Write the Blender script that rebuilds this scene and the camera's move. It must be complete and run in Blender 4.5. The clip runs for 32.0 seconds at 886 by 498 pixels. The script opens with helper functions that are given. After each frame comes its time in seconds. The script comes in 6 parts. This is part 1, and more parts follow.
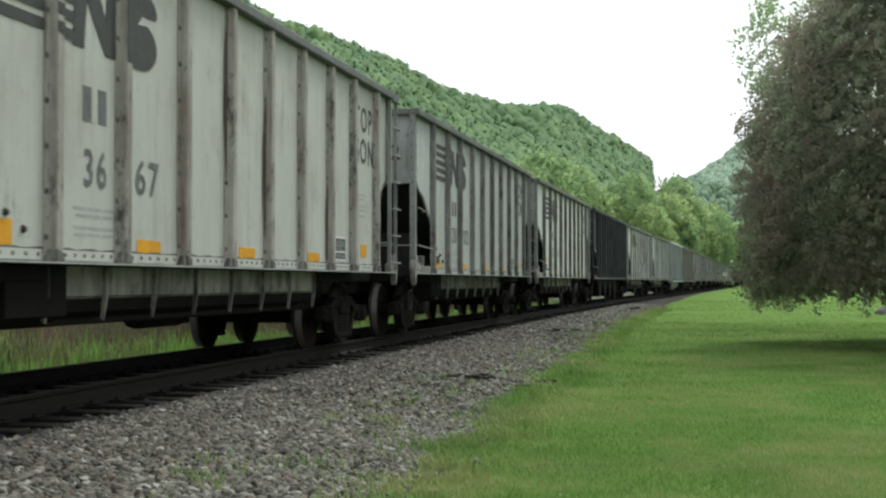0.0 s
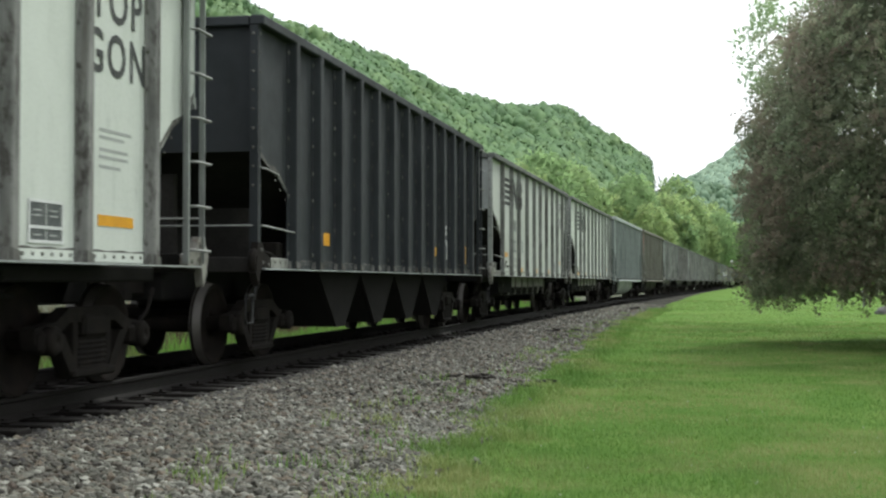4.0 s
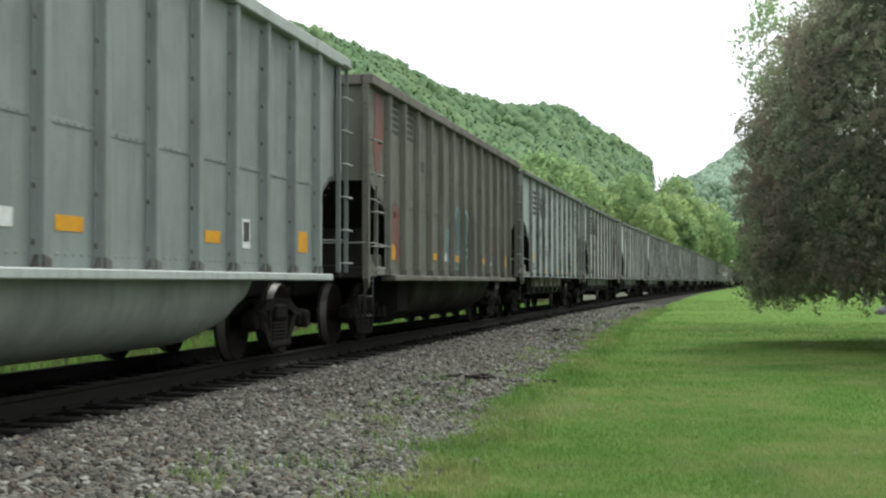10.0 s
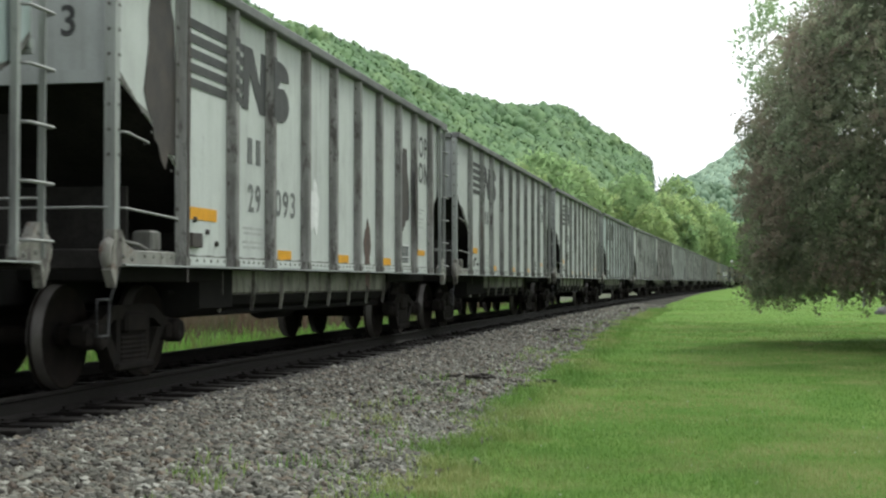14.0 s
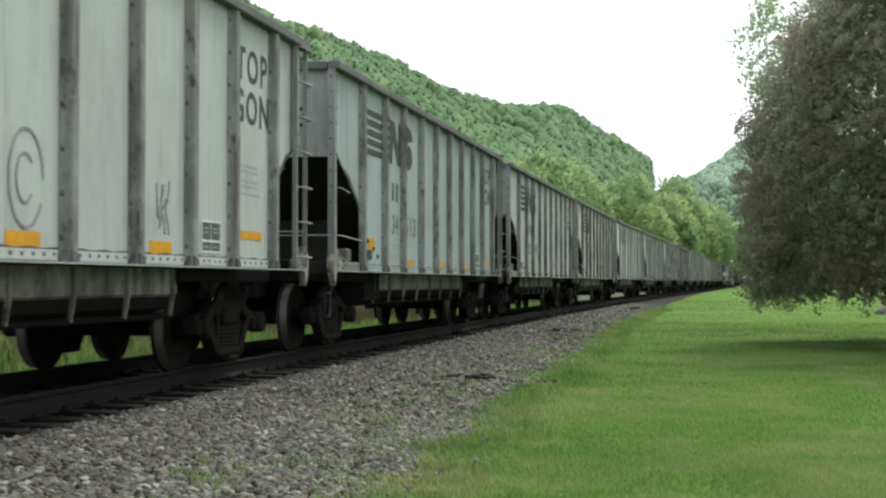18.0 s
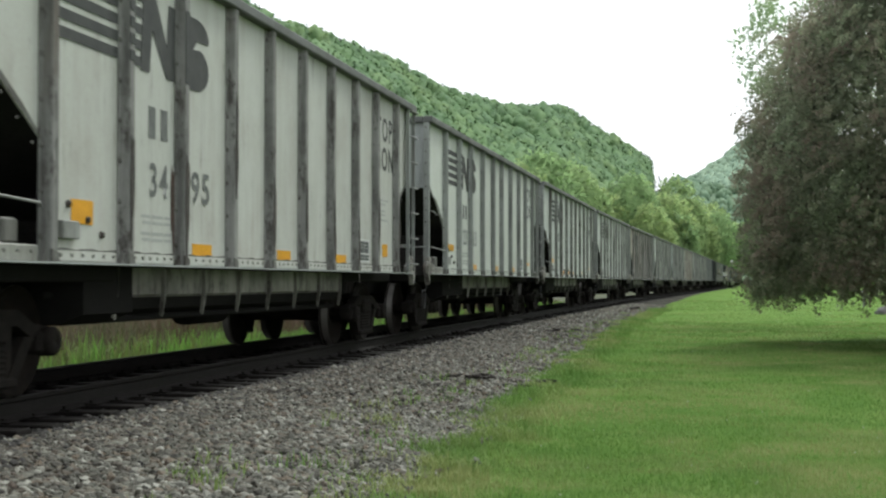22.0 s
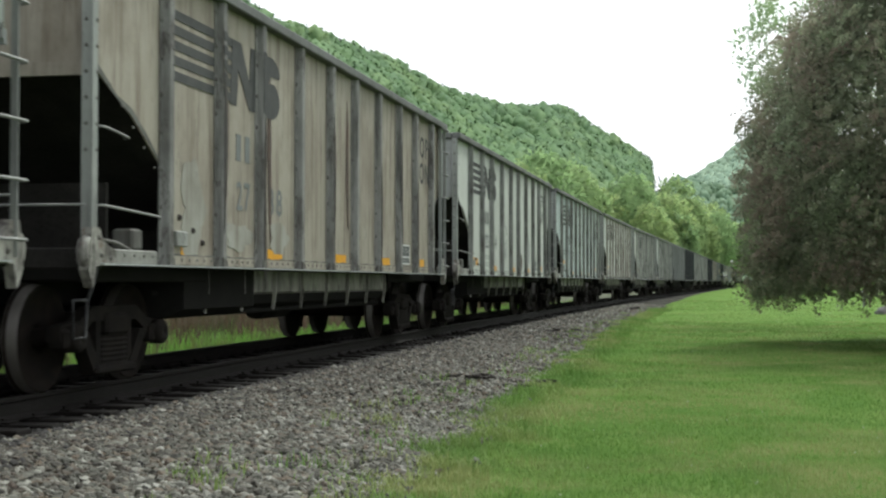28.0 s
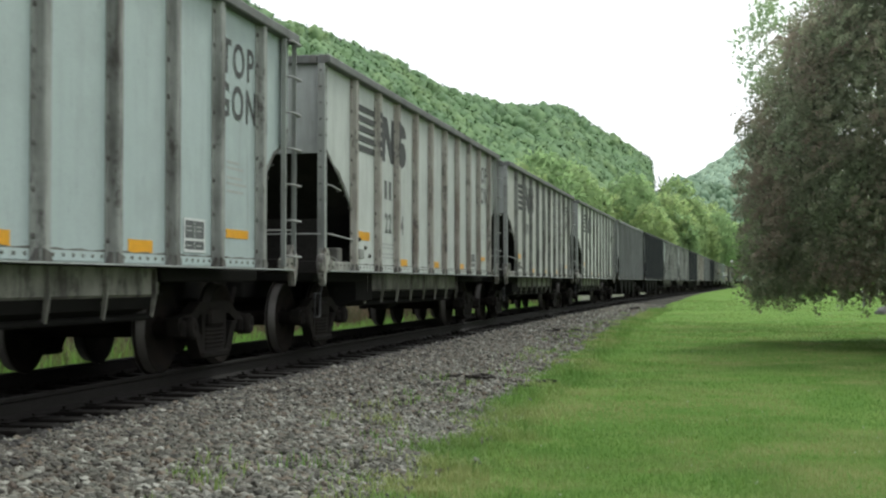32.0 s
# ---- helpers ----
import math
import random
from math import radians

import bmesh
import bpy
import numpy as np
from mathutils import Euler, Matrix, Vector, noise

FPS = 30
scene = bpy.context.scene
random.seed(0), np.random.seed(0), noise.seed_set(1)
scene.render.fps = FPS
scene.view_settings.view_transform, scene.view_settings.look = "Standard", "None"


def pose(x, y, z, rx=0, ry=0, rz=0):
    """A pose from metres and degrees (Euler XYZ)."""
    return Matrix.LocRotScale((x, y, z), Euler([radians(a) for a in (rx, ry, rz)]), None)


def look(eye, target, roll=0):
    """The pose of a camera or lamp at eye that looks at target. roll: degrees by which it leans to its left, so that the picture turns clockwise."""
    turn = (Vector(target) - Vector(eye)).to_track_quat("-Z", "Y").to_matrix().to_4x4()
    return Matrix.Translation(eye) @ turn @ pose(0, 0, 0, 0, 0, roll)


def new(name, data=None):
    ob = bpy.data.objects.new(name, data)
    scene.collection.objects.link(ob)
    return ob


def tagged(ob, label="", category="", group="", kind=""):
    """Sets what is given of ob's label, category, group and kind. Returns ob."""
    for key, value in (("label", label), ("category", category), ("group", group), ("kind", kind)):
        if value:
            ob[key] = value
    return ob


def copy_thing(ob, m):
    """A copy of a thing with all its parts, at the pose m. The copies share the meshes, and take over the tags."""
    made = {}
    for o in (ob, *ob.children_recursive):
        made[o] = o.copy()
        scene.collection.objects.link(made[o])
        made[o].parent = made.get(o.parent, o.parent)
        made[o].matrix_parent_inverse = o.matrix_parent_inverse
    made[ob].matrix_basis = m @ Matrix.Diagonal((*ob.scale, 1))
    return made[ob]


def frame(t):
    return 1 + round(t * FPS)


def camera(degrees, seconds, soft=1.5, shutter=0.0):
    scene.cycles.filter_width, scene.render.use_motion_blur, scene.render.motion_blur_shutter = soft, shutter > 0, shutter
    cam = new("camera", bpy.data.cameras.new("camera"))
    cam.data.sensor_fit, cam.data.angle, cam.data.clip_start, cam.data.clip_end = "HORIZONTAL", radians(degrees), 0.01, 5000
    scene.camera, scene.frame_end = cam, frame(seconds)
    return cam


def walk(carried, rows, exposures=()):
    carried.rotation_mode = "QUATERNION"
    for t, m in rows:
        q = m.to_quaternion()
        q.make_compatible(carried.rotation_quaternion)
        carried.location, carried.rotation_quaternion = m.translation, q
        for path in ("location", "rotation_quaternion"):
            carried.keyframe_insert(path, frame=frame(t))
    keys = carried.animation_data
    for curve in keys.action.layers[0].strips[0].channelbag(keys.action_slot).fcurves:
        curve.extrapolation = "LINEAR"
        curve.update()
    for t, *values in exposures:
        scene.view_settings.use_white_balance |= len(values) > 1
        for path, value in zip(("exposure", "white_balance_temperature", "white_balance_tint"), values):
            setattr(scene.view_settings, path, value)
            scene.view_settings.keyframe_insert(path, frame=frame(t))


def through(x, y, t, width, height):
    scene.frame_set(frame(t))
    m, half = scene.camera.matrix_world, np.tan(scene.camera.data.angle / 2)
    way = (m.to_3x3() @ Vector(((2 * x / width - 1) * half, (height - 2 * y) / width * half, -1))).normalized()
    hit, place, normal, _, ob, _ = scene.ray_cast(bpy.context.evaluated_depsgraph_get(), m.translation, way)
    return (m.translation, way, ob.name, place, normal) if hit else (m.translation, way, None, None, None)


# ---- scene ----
# ---------- camera: a still tripod beside the track; z = 0 is the top of the rails
EYE_Z = 0.93
DEG = 35.49
YAW, PITCH = 10.54, 1.368
cam = camera(DEG, 32.0, soft=2.35, shutter=0.14)
walk(cam, [(0.0, pose(0, 0, EYE_Z, 90 + PITCH, 0, YAW)), (32.0, pose(0, 0, EYE_Z, 90 + PITCH, 0, YAW))],
     exposures=[(t, stops, 6260, 0) for t, stops in ((0.0, -0.05), (3.0, 0.0), (4.8, 0.2), (6.0, 0.25), (7.2, 0.06), (8.0, 0.0), (9.2, 0.02), (11.0, 0.15), (14.0, 0.15), (17.0, 0.1),
                                                       (20.0, 0.05), (24.0, 0.0), (26.0, 0.05), (28.0, 0.1), (31.0, 0.1), (32.0, 0.05))])

# ---------- light: a bright overcast spring sky with a faint high sun
SUN_EL, SUN_AZ = 52.0, 24.0
world = bpy.data.worlds.new("world")
scene.world = world
world.use_nodes = True
wn, wl = world.node_tree.nodes, world.node_tree.links
wn.clear()
sky = wn.new("ShaderNodeTexSky")
sky.sky_type = "NISHITA"
sky.sun_disc = False
sky.sun_elevation, sky.sun_rotation = radians(SUN_EL), radians(SUN_AZ)
sky.air_density, sky.dust_density, sky.ozone_density = 1.0, 6.0, 1.0
grey = wn.new("ShaderNodeHueSaturation")
grey.inputs["Saturation"].default_value = 0.22
cloud = wn.new("ShaderNodeMix")
cloud.data_type = "RGBA"
cloud.inputs["Factor"].default_value = 0.7
cloud.inputs["B"].default_value = (19.0, 18.2, 19.2, 1)
bg = wn.new("ShaderNodeBackground")
bg.inputs["Strength"].default_value = 0.099
out = wn.new("ShaderNodeOutputWorld")
wl.new(sky.outputs["Color"], grey.inputs["Color"])
wl.new(grey.outputs["Color"], cloud.inputs["A"])
wl.new(cloud.outputs["Result"], bg.inputs["Color"])
wl.new(bg.outputs["Background"], out.inputs["Surface"])

sun_data = bpy.data.lights.new("sun", "SUN")
sun_data.energy, sun_data.angle, sun_data.color = 2.8, radians(12), (1.0, 0.96, 0.9)
sun = new("sun", sun_data)
sun.matrix_world = look((math.sin(radians(SUN_AZ)) * 50, math.cos(radians(SUN_AZ)) * 50, math.tan(radians(SUN_EL)) * 50), (0, 0, 0))


# ---------- the plan: track, lawn, view directions
K_CURVE, Y_CURVE, TRACK_X = 3.0e-4, 10.0, -6.225
LAWN_Z = -0.60


Y_STRAIGHT = 85.0


def track_x(y):
    """The track's middle: straight, a wide bend to the right, then straight again."""
    b = min(max(0.0, y - Y_CURVE), Y_STRAIGHT - Y_CURVE)
    return TRACK_X + K_CURVE * b * b + 2 * K_CURVE * b * max(0.0, y - Y_STRAIGHT)


def track_angle(y):
    return math.degrees(math.atan(2 * K_CURVE * min(max(0.0, y - Y_CURVE), Y_STRAIGHT - Y_CURVE)))


SY, CY = math.sin(radians(YAW)), math.cos(radians(YAW))


def along(side, depth, z=0.0):
    """A place by its depth straight ahead of the tripod and its tangent to the side."""
    x = side * depth
    return Vector((-SY * depth + CY * x, CY * depth + SY * x, z))


# ---------- materials
def nodes_of(name):
    m = bpy.data.materials.new(name)
    m.use_nodes = True
    nt = m.node_tree
    return m, nt, nt.nodes["Principled BSDF"]


def link(nt, a, b):
    nt.links.new(a, b)


def coords(nt, scale=(1, 1, 1), space="Object", shift=True):
    tc = nt.nodes.new("ShaderNodeTexCoord")
    mp = nt.nodes.new("ShaderNodeMapping")
    mp.inputs["Scale"].default_value = scale
    link(nt, tc.outputs[space], mp.inputs["Vector"])
    if shift:
        info = nt.nodes.new("ShaderNodeObjectInfo")
        mul = nt.nodes.new("ShaderNodeMath")
        mul.operation = "MULTIPLY"
        mul.inputs[1].default_value = 37.0
        link(nt, info.outputs["Random"], mul.inputs[0])
        link(nt, mul.outputs[0], mp.inputs["Location"])
    return mp.outputs["Vector"]


def noise_tex(nt, vec, scale, detail=4.0, rough=0.6):
    n = nt.nodes.new("ShaderNodeTexNoise")
    n.inputs["Scale"].default_value, n.inputs["Detail"].default_value, n.inputs["Roughness"].default_value = scale, detail, rough
    link(nt, vec, n.inputs["Vector"])
    return n.outputs["Fac"]


def ramp(nt, fac, lo, hi, a=0.0, b=1.0):
    r = nt.nodes.new("ShaderNodeMapRange")
    r.inputs["From Min"].default_value, r.inputs["From Max"].default_value = lo, hi
    r.inputs["To Min"].default_value, r.inputs["To Max"].default_value = a, b
    link(nt, fac, r.inputs["Value"])
    return r.outputs["Result"]


def mix(nt, fac, a, b, mode="MIX"):
    m = nt.nodes.new("ShaderNodeMix")
    m.data_type, m.blend_type = "RGBA", mode
    for sock, v in (("Factor", fac), ("A", a), ("B", b)):
        if isinstance(v, (int, float)):
            m.inputs[sock].default_value = v
        elif isinstance(v, tuple):
            m.inputs[sock].default_value = (*v, 1)
        else:
            link(nt, v, m.inputs[sock])
    return m.outputs["Result"]


def bump(nt, bsdf, fac, strength=0.3, dist=0.02):
    b = nt.nodes.new("ShaderNodeBump")
    b.inputs["Strength"].default_value, b.inputs["Distance"].default_value = strength, dist
    link(nt, fac, b.inputs["Height"])
    link(nt, b.outputs["Normal"], bsdf.inputs["Normal"])


def grainy(name, c1, c2, rough=0.8, metal=0.0, scale=6.0, fine=60.0, bump_s=0.3, dist=0.01, c3=None, spec=0.5):
    """Two-scale mottled surface."""
    m, nt, b = nodes_of(name)
    v = coords(nt)
    big, small = noise_tex(nt, v, scale), noise_tex(nt, v, fine, 3)
    col = mix(nt, ramp(nt, big, 0.35, 0.65), c1, c2)
    col = mix(nt, ramp(nt, small, 0.45, 0.75, 0.0, 0.5), col, c3 or tuple(x * 0.5 for x in c1))
    link(nt, col, b.inputs["Base Color"])
    b.inputs["Roughness"].default_value, b.inputs["Metallic"].default_value = rough, metal
    b.inputs["Specular IOR Level"].default_value = spec
    bump(nt, b, small, bump_s, dist)
    return m


def car_paint(name, base, grime, streak=0.5, soot=0.3, rust=0.0, rough=0.62, runs=0.5, spec=0.4, smut=0.6):
    """Weathered hopper paint: vertical run-off streaks, soot clouds, rust spots and scratches."""
    m, nt, b = nodes_of(name)
    v1 = coords(nt, (3.0, 3.0, 0.3))
    v2 = coords(nt, (1, 1, 1))
    st = noise_tex(nt, v1, 2.2, 5, 0.65)
    cl = noise_tex(nt, v2, 1.1, 5, 0.6)
    fine = noise_tex(nt, v2, 34.0, 4, 0.7)
    spot = noise_tex(nt, v2, 7.0, 6, 0.75)
    col = mix(nt, ramp(nt, st, 0.47, 0.72, 0.0, streak), base, grime)
    col = mix(nt, ramp(nt, cl, 0.45, 0.75, 0.0, soot), col, grime)
    info = nt.nodes.new("ShaderNodeObjectInfo")
    col = mix(nt, ramp(nt, info.outputs["Random"], 0, 1, 0.0, 0.16), col, tuple(c * 0.55 for c in base))
    col = mix(nt, ramp(nt, spot, 0.66 - 0.12 * rust, 0.74 - 0.1 * rust, 0.0, min(1.0, 0.3 + rust)), col, (0.09, 0.045, 0.025))
    col = mix(nt, ramp(nt, fine, 0.5, 0.8, 0.0, 0.22), col, grime)
    run = noise_tex(nt, coords(nt, (9.0, 9.0, 0.45)), 1.0, 5, 0.65)
    gate = noise_tex(nt, coords(nt, (0.9, 0.9, 0.7)), 1.3, 4, 0.7)
    wet = nt.nodes.new("ShaderNodeMath")
    wet.operation = "MULTIPLY"
    link(nt, ramp(nt, run, 0.5, 0.68), wet.inputs[0])
    link(nt, ramp(nt, gate, 0.48, 0.64, 0.0, runs), wet.inputs[1])
    col = mix(nt, wet.outputs[0], col, (0.07, 0.055, 0.042))
    smuts = noise_tex(nt, coords(nt, (3.0, 3.0, 1.2)), 1.6, 6, 0.8)
    col = mix(nt, ramp(nt, smuts, smut, smut + 0.1, 0.0, runs), col, (0.045, 0.04, 0.036))
    link(nt, col, b.inputs["Base Color"])
    b.inputs["Specular IOR Level"].default_value = spec
    link(nt, ramp(nt, cl, 0.3, 0.7, rough - 0.12, rough + 0.2), b.inputs["Roughness"])
    bump(nt, b, cl, 0.25, 0.012)
    return m


def plain(name, col, rough=0.6, metal=0.0, var=0.25, scale=9.0):
    return grainy(name, col, tuple(c * (1 - var) for c in col), rough, metal, scale, scale * 8, 0.15, 0.004)


def leaf_mat(name, dark, light, third=None, gloss=0.45, through=0.3, other=None, grain=0.5, deep=None):
    """Foliage: each leaf its own shade, some light passing through."""
    m, nt, b = nodes_of(name)
    geo = nt.nodes.new("ShaderNodeNewGeometry")
    v = coords(nt, shift=False)
    patch = noise_tex(nt, v, grain, 3)
    col = mix(nt, geo.outputs["Random Per Island"], dark, light)
    if third:
        col = mix(nt, ramp(nt, patch, 0.42, 0.62), col, third)
    if deep:
        col = mix(nt, ramp(nt, noise_tex(nt, v, 0.33, 5, 0.65), 0.48, 0.62, 0.0, 0.7), col, deep)
    if other:
        info = nt.nodes.new("ShaderNodeObjectInfo")
        col = mix(nt, ramp(nt, info.outputs["Random"], 0.2, 0.9, 0.0, 0.75), col, other)
    link(nt, col, b.inputs["Base Color"])
    b.inputs["Roughness"].default_value = gloss
    tr = nt.nodes.new("ShaderNodeBsdfTranslucent")
    link(nt, col, tr.inputs["Color"])
    mx = nt.nodes.new("ShaderNodeMixShader")
    mx.inputs["Fac"].default_value = through
    link(nt, b.outputs["BSDF"], mx.inputs[1])
    link(nt, tr.outputs["BSDF"], mx.inputs[2])
    link(nt, mx.outputs["Shader"], nt.nodes["Material Output"].inputs["Surface"])
    return m


M = {}
GREY_DIRT, BROWN_DIRT, BLACK_DIRT = (0.11, 0.11, 0.1), (0.14, 0.1, 0.065), (0.045, 0.045, 0.045)
M["white"] = car_paint("white_hopper_paint", (0.39, 0.415, 0.392), GREY_DIRT, 0.18, 0.25, runs=0.32)
M["white_clean"] = car_paint("clean_white_paint", (0.49, 0.517, 0.474), GREY_DIRT, 0.1, 0.14, runs=0.22)
M["white_rusty"] = car_paint("rust_streaked_white_paint", (0.385, 0.397, 0.365), BROWN_DIRT, 0.2, 0.25, 0.15, runs=0.45)
M["white_blue"] = car_paint("bluish_white_paint", (0.305, 0.36, 0.354), GREY_DIRT, 0.14, 0.25, runs=0.25)
M["white_brown"] = car_paint("brown_stained_white_paint", (0.265, 0.245, 0.2), (0.085, 0.058, 0.036), 0.85, 0.5, 0.1, runs=0.75)
M["post_grey"] = car_paint("grey_post_paint", (0.235, 0.245, 0.228), (0.03, 0.028, 0.026), 0.75, 0.85, 0.15, runs=1.0, smut=0.54)
M["post_dark"] = car_paint("sooty_post_paint", (0.19, 0.19, 0.18), (0.025, 0.024, 0.022), 0.9, 0.7, 0.1, runs=1.0, smut=0.52)
M["post_rusty"] = car_paint("rusty_post_paint", (0.29, 0.28, 0.25), (0.08, 0.05, 0.034), 0.85, 0.6, 0.3, runs=1.0, smut=0.54)
M["post_clean"] = car_paint("clean_post_paint", (0.24, 0.255, 0.24), (0.06, 0.06, 0.056), 0.7, 0.45, 0.1)
M["end_grey"] = car_paint("dusty_end_paint", (0.31, 0.33, 0.32), GREY_DIRT, 0.4, 0.4)
M["rivet"] = grainy("grimy_rivet_steel", (0.13, 0.13, 0.12), (0.05, 0.045, 0.04), 0.8, 0, 3, 40, spec=0.2)
M["chord"] = car_paint("dark_top_chord_paint", (0.1, 0.105, 0.1), BLACK_DIRT, 0.5, 0.5)
M["beth_grey"] = car_paint("grey_gondola_paint", (0.182, 0.208, 0.2), BLACK_DIRT, 0.25, 0.3, runs=0.15)
M["beth_trim"] = car_paint("pale_grey_trim_paint", (0.33, 0.36, 0.35), GREY_DIRT, 0.3, 0.2)
# the brown car's tub: shade below the floor put into a near-black colour
M["tub_dark"] = car_paint("sooty_brown_tub_paint", (0.014, 0.0118, 0.0102), (0.007, 0.0063, 0.0057), 0.7, 0.6, runs=0.2, spec=0.06)
M["beth_brown"] = car_paint("brown_dusted_gondola_paint", (0.12, 0.12, 0.1), (0.07, 0.06, 0.045), 0.6, 0.5, 0.1)
M["brown_trim"] = car_paint("brown_dusted_trim_paint", (0.13, 0.12, 0.1), (0.04, 0.03, 0.024), 0.7, 0.7)
M["tub_grey"] = car_paint("pale_green_grey_tub_paint", (0.2, 0.22, 0.2), (0.06, 0.06, 0.056), 0.4, 0.5, runs=0.2)
M["black_car"] = car_paint("black_hopper_paint", (0.012, 0.0155, 0.0185), (0.009, 0.009, 0.009), 0.4, 0.3, -0.6, 0.7, runs=0.0)
M["grey_car"] = car_paint("dull_grey_hopper_paint", (0.14, 0.148, 0.145), BLACK_DIRT, 0.5, 0.4)
M["trough"] = car_paint("sooty_underframe_paint", (0.255, 0.25, 0.222), (0.022, 0.02, 0.018), 0.6, 0.95, runs=0.9, smut=0.5)
# sooty steel; on the covers and bellies its black stands for shade too
M["soot"] = grainy("soot_black_steel", (0.014, 0.0135, 0.013), (0.017, 0.0163, 0.0155), 0.9, 0.0, 4, 50, spec=0.04)
M["slope_soot"] = grainy("coal_dusted_slope_steel", (0.02, 0.019, 0.018), (0.03, 0.028, 0.026), 0.9, 0.0, 2.5, 30, spec=0.05)
M["sill_grey"] = car_paint("grimy_end_sill_paint", (0.22, 0.225, 0.2), (0.035, 0.03, 0.026), 0.8, 0.8, 0.3, runs=0.9)
M["truck"] = grainy("oily_cast_steel", (0.011, 0.0102, 0.0095), (0.018, 0.0155, 0.0135), 0.85, 0.0, 7, 60, spec=0.05)
M["wheel"] = grainy("brown_wheel_steel", (0.0085, 0.0076, 0.007), (0.016, 0.0125, 0.0105), 0.85, 0.0, 6, 50, spec=0.05)
M["tread"] = plain("polished_tread_steel", (0.07, 0.064, 0.058), 0.5, 0.4)
M["casting"] = car_paint("chipped_white_casting", (0.27, 0.27, 0.24), (0.04, 0.03, 0.024), 0.9, 0.9, 0.8, runs=1.0, smut=0.5)
M["box"] = car_paint("grimy_valve_box_paint", (0.13, 0.13, 0.118), (0.03, 0.026, 0.023), 0.8, 0.8, 0.3, runs=0.9)
M["rung"] = plain("worn_pale_rung_steel", (0.2, 0.205, 0.195), 0.6, 0.1)
M["mark"] = grainy("dark_lettering_paint", (0.02, 0.022, 0.022), (0.036, 0.038, 0.036), 0.8, 0, 8, 60, 0.1, 0.002)
M["mark_thin"] = grainy("worn_grey_lettering_paint", (0.06, 0.064, 0.064), (0.11, 0.115, 0.11), 0.7, 0, 8, 60, 0.1, 0.002)
M["mark_faint"] = grainy("faded_lettering_paint", (0.25, 0.262, 0.25), (0.3, 0.312, 0.295), 0.7, 0, 8, 60, 0.1, 0.002)
M["mark_worn"] = grainy("worn_dark_grey_paint", (0.1, 0.11, 0.108), (0.13, 0.142, 0.14), 0.8, 0, 8, 60, 0.1, 0.002)
M["stencil"] = grainy("dull_black_stencil_paint", (0.045, 0.052, 0.052), (0.09, 0.095, 0.092), 0.8, 0, 6, 50, 0.1, 0.002)
M["washed"] = car_paint("washed_pale_paint", (0.27, 0.272, 0.24), (0.1, 0.078, 0.052), 0.8, 0.6, runs=0.6)
M["mark_white"] = plain("white_stencil_paint", (0.6, 0.61, 0.6), 0.6)
M["yellow"] = plain("yellow_reflective_sheet", (0.6, 0.29, 0.015), 0.45, 0, 0.2)
M["step_dark"] = grainy("greasy_dark_step_steel", (0.04, 0.042, 0.042), (0.02, 0.02, 0.02), 0.7, 0, 6, 40, spec=0.2)
M["rust"] = grainy("rust_patch", (0.06, 0.032, 0.021), (0.03, 0.02, 0.015), 0.9, 0, 5, 40)
M["stain"] = grainy("soot_stain", (0.018, 0.0155, 0.014), (0.036, 0.028, 0.022), 0.85, 0, 4, 40)
M["spray_cyan"] = plain("pale_cyan_spray_paint", (0.2, 0.34, 0.36), 0.55)
M["spray_black"] = plain("black_spray_paint", (0.025, 0.03, 0.033), 0.5)
M["spray_red"] = plain("dull_red_spray_paint", (0.16, 0.06, 0.05), 0.6)
M["spray_grey"] = plain("thin_grey_spray_paint", (0.22, 0.23, 0.23), 0.6)


